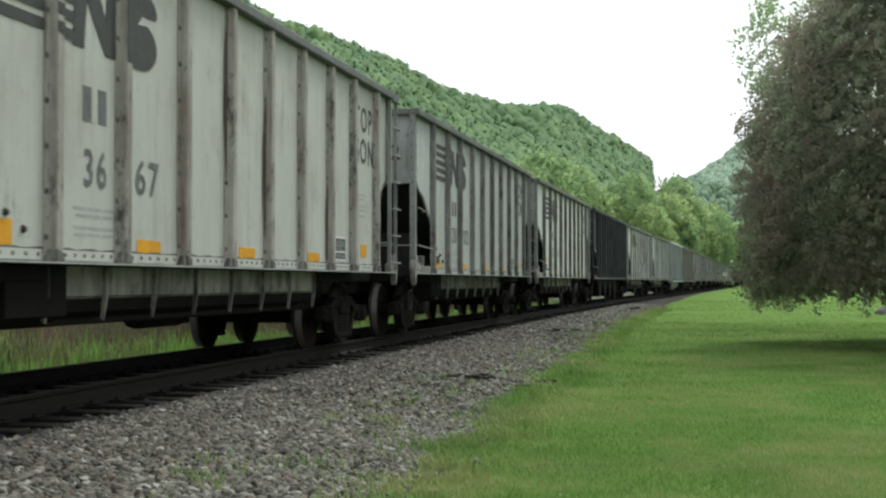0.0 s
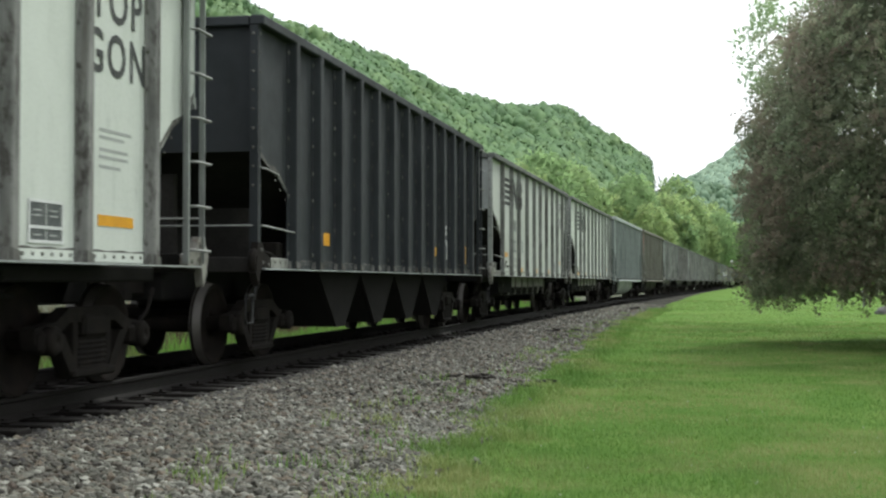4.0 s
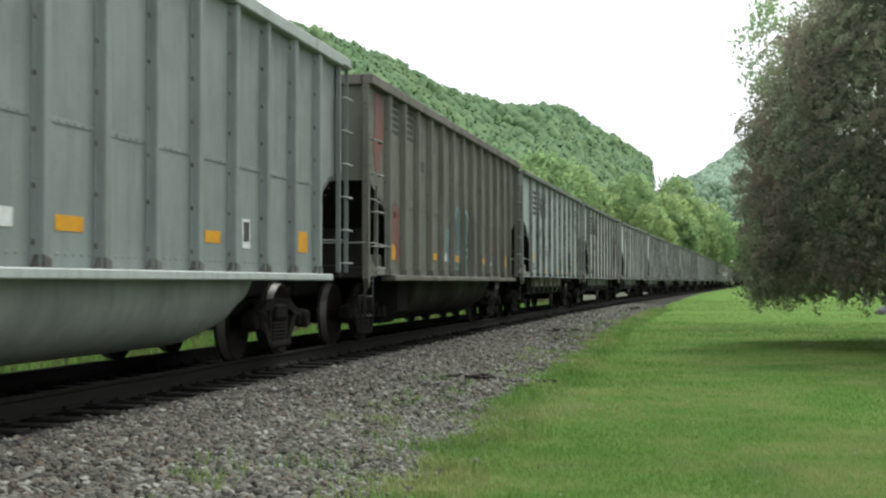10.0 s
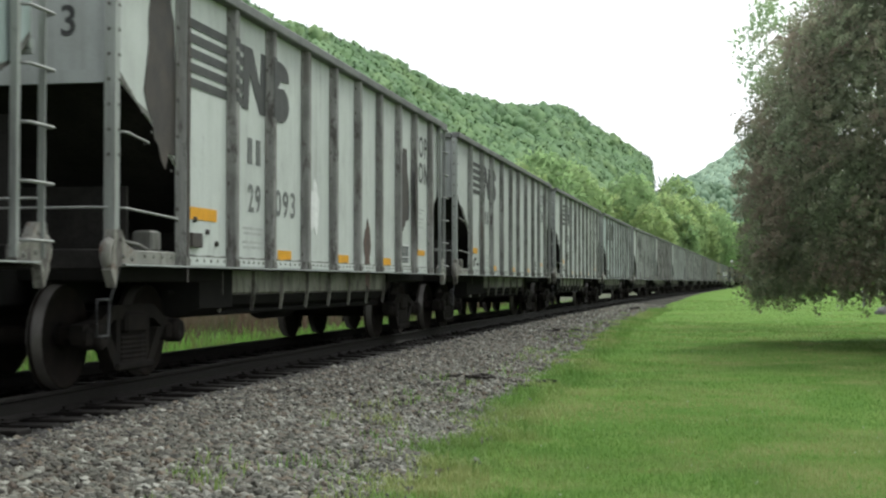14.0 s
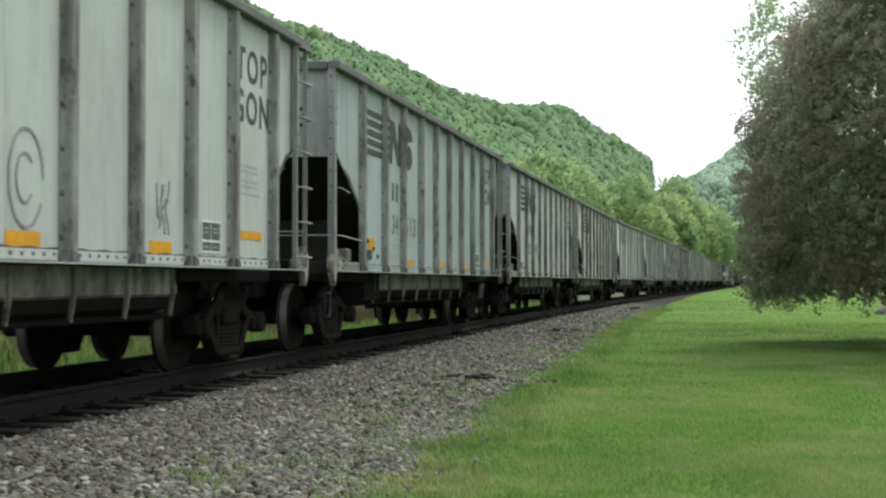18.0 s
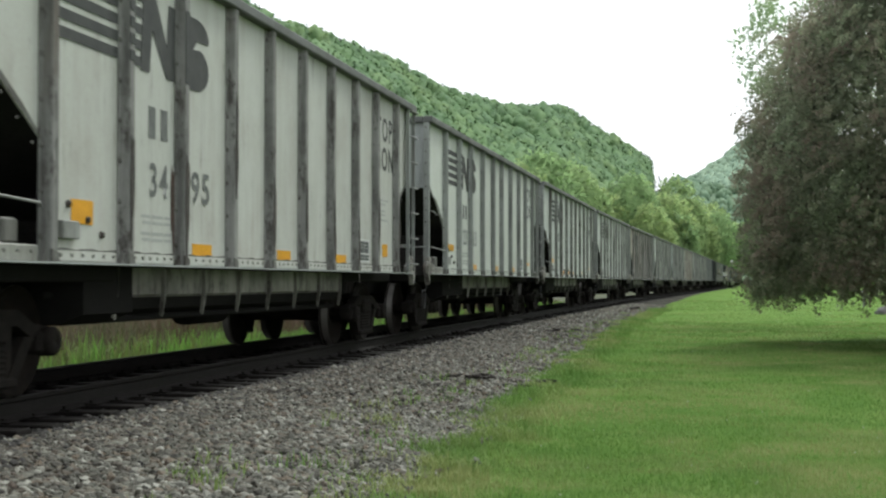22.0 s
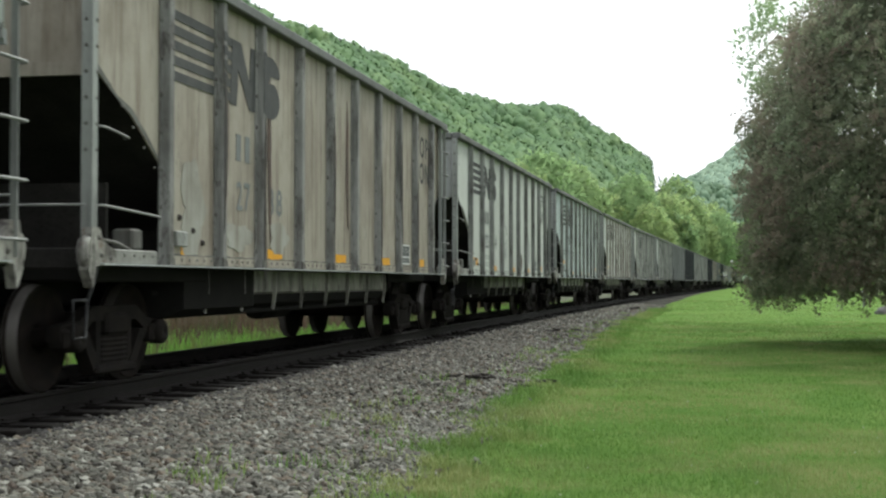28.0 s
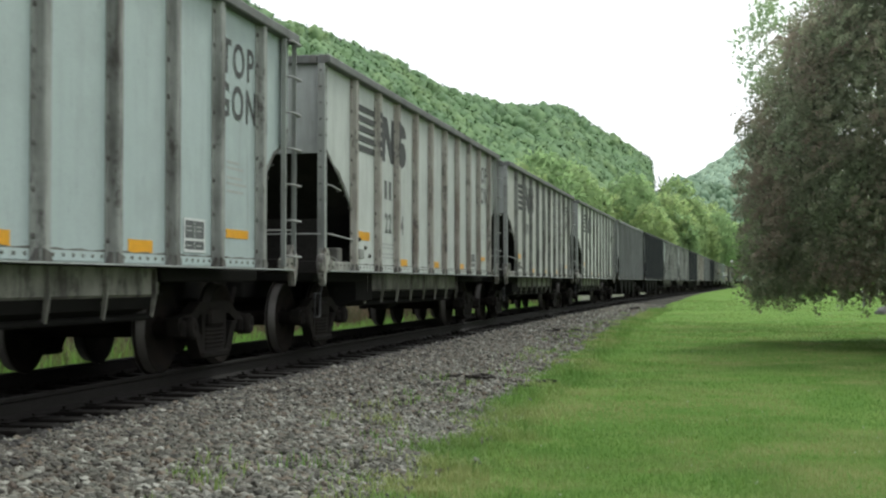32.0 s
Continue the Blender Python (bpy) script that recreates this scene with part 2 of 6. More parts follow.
# ---------- geometry: lists of corners and faces, one mesh a part
class Geo:
    def __init__(self):
        self.v, self.f, self.smooth, self.rv = [], [], [], []

    def poly(self, pts):
        n = len(self.v)
        self.v += [tuple(p) for p in pts]
        self.f.append(tuple(range(n, n + len(pts))))
        self.smooth.append(False)

    def box(self, x0, x1, y0, y1, z0, z1, b=0.0):
        """A block; b bevels its upright edges and its top and bottom."""
        if b <= 0:
            self.prism([(x0, y0), (x1, y0), (x1, y1), (x0, y1)], z0, z1)
            return
        o = [(x0 + b, y0), (x1 - b, y0), (x1, y0 + b), (x1, y1 - b), (x1 - b, y1), (x0 + b, y1), (x0, y1 - b), (x0, y0 + b)]
        i = [(x0 + 2 * b, y0 + b), (x1 - 2 * b, y0 + b), (x1 - b, y0 + 2 * b), (x1 - b, y1 - 2 * b), (x1 - 2 * b, y1 - b), (x0 + 2 * b, y1 - b), (x0 + b, y1 - 2 * b), (x0 + b, y0 + 2 * b)]
        n = len(self.v)
        for ring, z in ((i, z0), (o, z0 + b), (o, z1 - b), (i, z1)):
            self.v += [(x, y, z) for x, y in ring]
        for r in range(3):
            for k in range(8):
                self.f.append((n + r * 8 + k, n + r * 8 + (k + 1) % 8, n + r * 8 + 8 + (k + 1) % 8, n + r * 8 + 8 + k))
        self.f += [tuple(n + 7 - k for k in range(8)), tuple(n + 24 + k for k in range(8))]
        self.smooth += [False] * 26

    def prism(self, pts, z0, z1, axis="z"):
        """A flat outline drawn out along an axis; outline given in the other two axes in order."""
        def place(a, b, c):
            return {"z": (a, b, c), "x": (c, a, b), "y": (a, c, b)}[axis]
        n, k = len(self.v), len(pts)
        self.v += [place(a, b, z0) for a, b in pts] + [place(a, b, z1) for a, b in pts]
        for i in range(k):
            j = (i + 1) % k
            self.f.append((n + i, n + j, n + k + j, n + k + i))
        self.f += [tuple(n + i for i in reversed(range(k))), tuple(n + k + i for i in range(k))]
        self.smooth += [False] * (k + 2)

    def tube(self, pts, radii, sides=8, cap=True):
        """A round bar along points, with a radius at each."""
        pts = [Vector(p) for p in pts]
        if isinstance(radii, (int, float)):
            radii = [radii] * len(pts)
        n = len(self.v)
        for i, p in enumerate(pts):
            d = (pts[min(i + 1, len(pts) - 1)] - pts[max(i - 1, 0)]).normalized()
            a = d.orthogonal().normalized() if abs(d.z) > 0.9 else d.cross(Vector((0, 0, 1))).normalized()
            c = d.cross(a)
            for k in range(sides):
                w = 2 * math.pi * k / sides
                self.v.append(tuple(p + (a * math.cos(w) + c * math.sin(w)) * radii[i]))
        for i in range(len(pts) - 1):
            for k in range(sides):
                a, b = n + i * sides + k, n + i * sides + (k + 1) % sides
                self.f.append((a, b, b + sides, a + sides))
                self.smooth.append(True)
        if cap:
            self.f += [tuple(n + k for k in reversed(range(sides))), tuple(n + (len(pts) - 1) * sides + k for k in range(sides))]
            self.smooth += [False, False]

    def lathe(self, profile, sides=28, closed=True):
        """A profile of (radius, x) turned about the x axis."""
        n, k = len(self.v), len(profile)
        for i in range(sides):
            w = 2 * math.pi * i / sides
            self.v += [(x, r * math.cos(w), r * math.sin(w)) for r, x in profile]
        for i in range(sides):
            j = (i + 1) % sides
            for q in range(k if closed else k - 1):
                q2 = (q + 1) % k
                self.f.append((n + i * k + q, n + j * k + q, n + j * k + q2, n + i * k + q2))
                self.smooth.append(True)

    def dome(self, c, r, ax="x", sides=6, flat=0.6, grimy=True):
        """A rivet head standing on a face that looks along the axis."""
        n = len(self.v)
        self.rv += range(len(self.f), len(self.f) + 2 * sides) if grimy else ()
        for rr, h in ((r, 0.0), (r * 0.75, r * flat * 0.7)):
            for k in range(sides):
                w = 2 * math.pi * k / sides
                a, b = rr * math.cos(w), rr * math.sin(w)
                self.v.append((c[0] + h, c[1] + a, c[2] + b) if ax == "x" else (c[0] + a, c[1] - h, c[2] + b))
        self.v.append((c[0] + r * flat, c[1], c[2]) if ax == "x" else (c[0], c[1] - r * flat, c[2]))
        for k in range(sides):
            j = (k + 1) % sides
            self.f += [(n + k, n + j, n + sides + j, n + sides + k), (n + sides + k, n + sides + j, n + 2 * sides)]
            self.smooth += [True, True]

    def mirrored(self):
        g = Geo()
        g.v = [(-x, y, z) for x, y, z in self.v]
        g.f = [tuple(reversed(f)) for f in self.f]
        g.smooth, g.rv = list(self.smooth), self.rv
        return g

    def turned(self):
        """The same, turned half round about the upright axis."""
        g = Geo()
        g.v, g.f, g.smooth = [(-x, -y, z) for x, y, z in self.v], list(self.f), list(self.smooth)
        g.rv = self.rv
        return g

    def mesh(self, name, material):
        me = bpy.data.meshes.new(name)
        me.from_pydata(self.v, [], self.f)
        me.polygons.foreach_set("use_smooth", self.smooth)
        me.materials.append(material)
        if self.rv:
            me.materials.append(M["rivet"])
            for i in self.rv:
                me.polygons[i].material_index = 1
        me.update()
        return me


def part(name, geo, material, parent, label="", at=None):
    """One mesh object under a thing or a part."""
    me = geo if isinstance(geo, bpy.types.Mesh) else geo.mesh(name, material)
    ob = new(name, me)
    ob.parent = parent
    if at is not None:
        ob.location = at
    if label:
        ob["label"] = label
    return ob


def thing(name, label, category, group="", kind="", geo=None, material=None):
    ob = new(name, geo.mesh(name, material) if geo else None)
    return tagged(ob, label, category, group, kind)


def array_mesh(name, verts, faces, material, smooth=False, normals=None):
    """A large mesh straight from arrays of corners and equal-sided faces; normals give foliage the soft shading of its whole crown."""
    me = bpy.data.meshes.new(name)
    nf, k = faces.shape
    me.vertices.add(len(verts))
    me.vertices.foreach_set("co", np.asarray(verts, np.float32).ravel())
    me.loops.add(nf * k)
    me.loops.foreach_set("vertex_index", faces.astype(np.int32).ravel())
    me.polygons.add(nf)
    me.polygons.foreach_set("loop_start", np.arange(0, nf * k, k, dtype=np.int32))
    me.polygons.foreach_set("use_smooth", np.full(nf, smooth))
    me.materials.append(material)
    me.update(calc_edges=True)
    if normals is not None:
        me.polygons.foreach_set("use_smooth", np.full(nf, True))
        me.normals_split_custom_set_from_vertices((normals / (np.linalg.norm(normals, axis=1)[:, None] + 1e-9)).tolist())
    return me
# ---------- the train: coal cars rolling towards the tripod
SILL, TOP, HALF = 1.085, 3.85, 1.46      # underside of the sides, their top, half width to the side sheets
DEPTH = 0.08                            # how far the posts stand out
WHEEL_R = 0.457


def wheelset_mesh():
    g = Geo()
    for s in (1, -1):
        prof = [(0.09, 0.74 * s), (0.16, 0.77 * s), (0.34, 0.755 * s), (0.39, 0.79 * s), (0.44, 0.815 * s), (WHEEL_R - 0.005, 0.81 * s),
                (WHEEL_R + 0.002, 0.715 * s), (WHEEL_R + 0.026, 0.695 * s), (WHEEL_R + 0.018, 0.68 * s), (0.40, 0.68 * s), (0.36, 0.715 * s), (0.17, 0.70 * s), (0.09, 0.68 * s)]
        g.lathe(prof if s > 0 else prof[::-1], 30)
    g.tube([(-1.08, 0, 0), (-0.98, 0, 0), (0.98, 0, 0), (1.08, 0, 0)], [0.075, 0.09, 0.09, 0.075], 12)
    me = g.mesh("wheelset", M["wheel"])
    me.materials.append(M["tread"])
    for p in me.polygons:
        r = math.hypot(p.center.y, p.center.z)
        if r > WHEEL_R - 0.02 and abs(p.normal.x) < 0.7:
            p.material_index = 1
    return me


def side_frame_geo():
    """Cast three-piece truck side frame with its window and spring seat, seen from outside."""
    g = Geo()
    x0, x1 = 0.93, 1.06
    top = [(-1.08, 0.56), (-0.72, 0.60), (-0.45, 0.72), (0.45, 0.72), (0.72, 0.60), (1.08, 0.56)]
    for (a, za), (b, zb) in zip(top, top[1:]):
        g.prism([(a, za - 0.13), (b, zb - 0.13), (b, zb), (a, za)], x0, x1, "x")
    for s in (1, -1):
        q = [(0.72, 0.50), (0.55, 0.50), (0.30, 0.19), (0.42, 0.14)]
        g.prism([(s * a, z) for a, z in (q if s > 0 else q[::-1])], x0, x1, "x")
        g.box(x0 + 0.01, x1 - 0.01, s * 0.33 - 0.045, s * 0.33 + 0.045, 0.18, 0.62)
        g.box(x0 - 0.02, x1 + 0.05, s * 0.89 - 0.17, s * 0.89 + 0.17, 0.36, 0.54, 0.03)
        n = len(g.v)
        g.lathe([(0.02, 1.17), (0.10, 1.165), (0.12, 1.14), (0.12, 1.02), (0.02, 1.02)], 14)
        g.v[n:] = [(x, y + s * 0.89, z + WHEEL_R) for x, y, z in g.v[n:]]
    g.box(x0 - 0.03, x1 + 0.03, -0.42, 0.42, 0.12, 0.20, 0.02)
    return g


def spring_geo():
    """A nest of coil springs, as the ridged block that the close-set coils make."""
    g = Geo()
    rows, n = [], 13
    for i in range(n):
        r = 0.075 if i % 2 == 0 else 0.05
        rows.append((0.20 + 0.26 * i / (n - 1), r))
    pts = [(1.0, -0.27), (1.03, -0.3), (1.06, -0.27), (1.09, -0.1), (1.06, -0.07), (1.09, 0.1), (1.06, 0.07), (1.06, 0.27), (1.03, 0.3), (1.0, 0.27)]
    k = len(pts)
    for z, r in rows:
        g.v += [(1.0 + (x - 1.0) * (0.6 + r * 6), y * (0.92 + r), z) for x, y in pts]
    for i in range(n - 1):
        for j in range(k):
            g.f.append((i * k + j, i * k + (j + 1) % k, (i + 1) * k + (j + 1) % k, (i + 1) * k + j))
            g.smooth.append(False)
    return g


def bolster_geo():
    g = Geo()
    g.box(-1.1, 1.1, -0.24, 0.24, 0.46, 0.66, 0.03)
    g.box(-0.4, 0.4, -0.3, 0.3, 0.62, 0.86, 0.03)
    for s in (1, -1):
        g.box(-0.85, 0.85, s * 0.36 - 0.04, s * 0.36 + 0.04, 0.34, 0.44, 0.01)
    return g


def build_trucks(car, length, inset):
    sf, sp, bo = side_frame_geo(), spring_geo(), bolster_geo()
    sf_r, sf_l = sf.mesh("side_frame", M["truck"]), sf.mirrored().mesh("side_frame", M["truck"])
    sp_r, sp_l = sp.mesh("spring_nest", M["truck"]), sp.mirrored().mesh("spring_nest", M["truck"])
    bo_m, ws_m = bo.mesh("truck_bolster", M["truck"]), WHEELSET
    for s in (-1, 1):
        yc = s * (length / 2 - inset)
        b = part("truck_bolster", bo_m, None, car, "black cast steel truck bolster", (0, yc, 0))
        for m in (sf_r, sf_l):
            part("side_frame", m, None, b)
        for m in (sp_r, sp_l):
            part("spring_nest", m, None, b)
        for a in (-0.89, 0.89):
            w = part("wheelset", ws_m, None, car, "brown steel wheels on an axle", (0, yc + a, WHEEL_R))
            w["axle"] = 1


def coupler_geo(length):
    g = Geo()
    e = length / 2
    g.box(-0.16, 0.16, -e - 0.36, -e + 0.5, 0.78, 1.0, 0.03)
    g.prism([(-0.22, -e - 0.6), (0.05, -e - 0.67), (0.20, -e - 0.52), (0.2, -e - 0.33), (-0.2, -e - 0.33)], 0.74, 1.04)
    g.tube([(0.34, -e - 0.1, 0.86), (0.36, -e - 0.3, 0.62), (0.3, -e - 0.52, 0.42), (0.2, -e - 0.66, 0.5)], 0.025, 6)
    return g


def post_geo(depth=DEPTH, base=0.13, face=0.06, z0=SILL, z1=TOP - 0.1, rivets=8, grimy=True):
    """Hat-section side post with rivets down both flanges; stands on the sheet at x = 0."""
    g = Geo()
    o = [(0.0, -base), (0.012, -base), (0.014, -face - 0.02), (depth - 0.012, -face), (depth, -face + 0.012), (depth, face - 0.012), (depth - 0.012, face), (0.014, face + 0.02), (0.012, base), (0.0, base)]
    g.prism(o, z0, z1)
    for i in range(rivets):
        z = z0 + 0.18 + (z1 - z0 - 0.3) * i / (rivets - 1)
        for s in (1, -1):
            g.dome((0.012, s * (base - 0.03), z), 0.028, grimy=grimy)
    n0 = len(g.f)
    g.prism([(-base - 0.02, z0), (base + 0.02, z0), (base - 0.02, z0 + 0.05), (face + 0.02, z0 + 0.1), (-face - 0.02, z0 + 0.09), (-base + 0.02, z0 + 0.05)], 0.012, 0.05, "x")
    g.prism([(-face, z0), (face, z0), (face, z0 + 0.06), (-face, z0 + 0.09)], depth - 0.01, depth + 0.008, "x")
    g.rv += range(n0, len(g.f))
    return g


def panel_geo(w, z0, z1, bolts=True):
    """A side sheet between two posts with its bolted lower splice strip."""
    g = Geo()
    g.box(-0.012, 0.0, -w / 2, w / 2, z0, z1)
    if bolts:
        g.box(0.0, 0.014, -w / 2 + 0.16, w / 2 - 0.16, z0 + 0.01, z0 + 0.088)
        n0 = len(g.f)
        for i in range(7):
            y0, y1 = -w / 2 + 0.14 + (w - 0.28) * i / 7, -w / 2 + 0.14 + (w - 0.28) * (i + 1) / 7
            q0, q1 = 0.008 * math.sin(i * 2.1), 0.008 * math.sin(i * 2.1 + 2.1)
            g.prism([(y0, z0 + 0.088), (y1, z0 + 0.088), (y1, z0 + 0.102 + q1), (y0, z0 + 0.102 + q0)], 0.0, 0.012, "x")
        g.rv += range(n0, len(g.f))
        n = 6
        for i in range(n):
            y = -w / 2 + 0.22 + (w - 0.44) * i / (n - 1)
            g.dome((0.014, y, z0 + 0.052), 0.019)
    return g


def ladder_geo(e, z0, z1, wide=0.38, n=7):
    """Side ladder at the rear corner: two angle stiles, one bent rung, and the rungs' heights."""
    x = HALF + 0.03
    stiles = []
    for y, w in ((e - wide, 0.065), (e, 0.025)):
        g = Geo()
        g.prism([(x, y - w), (x + 0.055, y - w), (x + 0.055, y - w * 0.4), (x + 0.013, y - w * 0.4), (x + 0.013, y + w), (x, y + w)], z0, z1)
        stiles.append(g)
    rung = Geo()
    rung.tube([(x + 0.02, e - wide, 0), (x + 0.1, e - wide + 0.03, 0), (x + 0.1, e + 0.02, 0), (x + 0.02, e + 0.05, 0)], 0.014, 6)
    return stiles, rung, [z0 + 0.12 + (z1 - z0 - 0.2) * i / (n - 1) for i in range(n)]


def grab_geo(x, y0, y1, z, out=0.09):
    g = Geo()
    g.tube([(x, y0, z), (x + out, y0 + 0.02, z), (x + out, y1 - 0.02, z), (x, y1, z)], 0.014, 6)
    return g


def end_works(car, L, mats, opening_z, eye=True):
    """End sheets, corner posts, slope sheets, end sills, handrails, castings and steps; the same on both ends."""
    e = L / 2
    sheet, post, slope, sill, rail, cast = Geo(), Geo(), Geo(), Geo(), Geo(), Geo()
    sheet.box(-HALF, HALF, -e + 0.10, -e + 0.13, opening_z - 0.05, TOP - 0.06)
    sheet.box(-HALF, HALF, -e + 0.06, -e + 0.10, opening_z - 0.09, opening_z + 0.02)
    post.prism([(HALF - 0.05, -e), (HALF + 0.045, -e), (HALF + 0.045, -e + 0.1), (HALF + 0.02, -e + 0.1), (HALF + 0.02, -e + 0.025), (HALF - 0.05, -e + 0.025)], SILL - 0.02, TOP - 0.04)
    for i in range(9):
        z = SILL + 0.9 + (TOP - SILL - 1.1) * i / 8
        post.dome((HALF + 0.045, -e + 0.08, z), 0.018)
        post.dome((HALF - 0.01, -e, z), 0.018, "y")
    # slope sheet falls inward from the end sheet to the floor
    slope.prism([(-e + 0.12, opening_z + 0.12), (-e + 0.16, opening_z + 0.12), (-e + 2.55, SILL + 0.34), (-e + 2.55, SILL + 0.02), (-e + 2.45, SILL + 0.02), (-e + 2.45, SILL + 0.34)], -HALF + 0.02, HALF - 0.02, "x")
    slope.box(-0.4, 0.4, -e + 0.35, -e + 0.45, SILL + 0.1, opening_z - 0.3)
    slope.box(-HALF + 0.25, HALF - 0.25, -e + 0.9, -e + 0.95, SILL + 0.0, SILL + 0.7)
    slope.box(-HALF, HALF - 0.02, -e + 0.01, -e + 0.2, SILL - 0.05, SILL + 0.12, 0.012)
    sill.box(HALF - 0.2, HALF + 0.015, -e + 0.2, -e + 1.42, SILL - 0.01, SILL + 0.12, 0.012)
    for i in range(5):
        sill.dome((HALF + 0.015, -e + 0.5 + 0.2 * i, SILL + 0.07), 0.017)
    for x0, x1, z in ((-HALF, HALF, SILL + 0.46),):
        rail.tube([(x0, -e - 0.04, z), (x1, -e - 0.04, z)], 0.0115, 6)
    rail.tube([(HALF + 0.03, -e + 0.1, SILL + 0.46), (HALF + 0.08, -e + 0.16, SILL + 0.46), (HALF + 0.08, -e + 1.3, SILL + 0.42), (HALF + 0.03, -e + 1.42, SILL + 0.4)], 0.0115, 6)
    rail.tube([(HALF + 0.03, -e + 0.1, SILL + 1.1), (HALF + 0.09, -e + 0.16, SILL + 1.09), (HALF + 0.09, -e + 0.6, SILL + 1.05), (HALF + 0.02, -e + 0.68, SILL + 1.05)], 0.0115, 6)
    # pulling eye casting: a gusset on the corner with a thick ring before it
    n = len(cast.v)
    if eye:
        cast.lathe([(0.055, -0.04), (0.105, -0.045), (0.125, 0.0), (0.105, 0.045), (0.055, 0.04)], 12)
    cast.v[n:] = [(x + HALF + 0.015, y * 0.9 - e - 0.03, z * 1.15 + SILL + 0.08) for x, y, z in cast.v[n:]]
    cast.prism([(-e - 0.09, SILL - 0.06), (-e + 0.0, SILL - 0.2), (-e + 0.05, SILL - 0.03), (-e + 0.42, SILL - 0.02), (-e + 0.42, SILL + 0.1), (-e + 0.2, SILL + 0.17), (-e + 0.11, SILL + 0.28), (-e - 0.03, SILL + 0.28)], HALF - 0.02, HALF + 0.062, "x")
    for dy, dz in ((0.09, 0.2), (0.14, 0.06), (0.32, 0.04)):
        cast.dome((HALF + 0.062, -e + dy, SILL + dz), 0.024)
    box = Geo()
    box.box(HALF - 0.26, HALF - 0.06, -e + 1.04, -e + 1.26, SILL + 0.123, SILL + 0.31, 0.02)
    box.tube([(HALF - 0.1, -e + 0.45, SILL + 0.2), (HALF - 0.05, -e + 0.7, SILL + 0.17), (HALF - 0.03, -e + 1.0, SILL + 0.1)], 0.018, 6)
    step = Geo()
    x = HALF - 0.02
    step.tube([(x, -e + 0.28, SILL - 0.02), (x - 0.02, -e + 0.1, SILL - 0.32), (x - 0.02, -e + 0.08, SILL - 0.6), (x - 0.02, -e - 0.14, SILL - 0.6), (x - 0.02, -e - 0.14, SILL - 0.3), (x - 0.02, -e + 0.1, SILL - 0.3)], 0.014, 6)
    names = (("end_sheet", sheet, mats.get("end", mats["panel"]), ""), ("corner_post", post, mats["corner"], "riveted pale corner post"), ("slope_sheet", slope, M["slope_soot"], "soot-black slope sheet"),
             ("end_sill", sill, M["sill_grey"], ""), ("handrail", rail, M["rung"], ""), ("pulling_eye", cast, mats["casting"], "chipped pulling eye casting"), ("valve_box", box, mats["box"], "grimy brake valve box on the platform"), ("stirrup_step", step, M["step_dark"], ""))
    for nm, g, mt, lb in names:
        m1 = g.mesh(nm, mt)
        part(nm, m1, None, car, lb)
        part(nm, g.turned().mesh(nm, mt), None, car, lb)
        if nm == "pulling_eye" and eye:
            part(nm, g.mirrored().turned().mesh(nm, mt), None, car, lb)
    cg = coupler_geo(L)
    part("coupler", cg, M["truck"], car, "rusty black knuckle coupler and hose")
    part("coupler", cg.turned(), M["truck"], car, "rusty black knuckle coupler and hose")
    stiles, rung, zs = ladder_geo(e - 0.03, SILL + 0.02, TOP - 0.05)
    for g in stiles:
        part("ladder_stile", g, mats["corner"], car)
        part("ladder_stile", g.turned(), mats["corner"], car)
    a, b = rung.mesh("ladder_rung", M["rung"]), rung.turned().mesh("ladder_rung", M["rung"])
    for z in zs:
        part("ladder_rung", a, None, car, "", (0, 0, z))
        part("ladder_rung", b, None, car, "", (0, 0, z))


def cut_sheet_geo(e, y1, hi, lo):
    """The end bay's side sheet, cut away below along the slope sheet."""
    g = Geo()
    mid = (hi + lo) / 2 + 0.03
    out = [(-e + 0.12, TOP - 0.08), (-e + 0.12, hi), (-e + 0.2, hi - 0.08), (-e + (y1 + e) * 0.55, mid), (y1 - 0.1, lo + 0.06), (y1, lo), (y1, TOP - 0.08)]
    g.prism(out, HALF - 0.012, HALF, "x")
    edge = [(-e + 0.13, hi - 0.006), (-e + 0.2, hi - 0.076), (-e + (y1 + e) * 0.35, hi - 0.126 - (hi - mid - 0.13) * 0.5), (-e + (y1 + e) * 0.55, mid + 0.004), (-e + (y1 + e) * 0.75, (mid + lo) / 2 + 0.035), (y1 - 0.1, lo + 0.064)]
    n0 = len(g.f)
    g.prism(edge + [(a, z + 0.05 + 0.022 * math.sin(i * 2.3)) for i, (a, z) in list(enumerate(edge))[::-1]], HALF, HALF + 0.004, "x")
    g.rv += range(n0, len(g.f))
    for i in range(5):
        t = (i + 0.5) / 5
        g.dome((HALF, -e + 0.3 + (y1 + e - 0.4) * t, hi - 0.06 + (lo - hi) * t), 0.016)
    return g


def chord_geo(L, th=0.11):
    g = Geo()
    for s in (1, -1):
        x0, x1 = (HALF - 0.05, HALF + DEPTH + 0.03)
        a, b = sorted((s * x0, s * x1))
        g.box(a, b, -L / 2 - 0.01, L / 2 + 0.01, TOP - th, TOP, 0.012)
        y0, y1 = sorted((s * (-L / 2 + 0.01), s * (-L / 2 + 0.15)))
        g.box(-HALF + 0.06, HALF - 0.06, y0, y1, TOP - th, TOP, 0.012)
    return g


def side_sill_geo(L):
    g = Geo()
    for s in (1, -1):
        a, b = sorted((s * (HALF - 0.18), s * (HALF + DEPTH + 0.015)))
        g.box(a, b, -L / 2 + 0.12, L / 2 - 0.12, SILL - 0.017, SILL - 0.004)
    return g


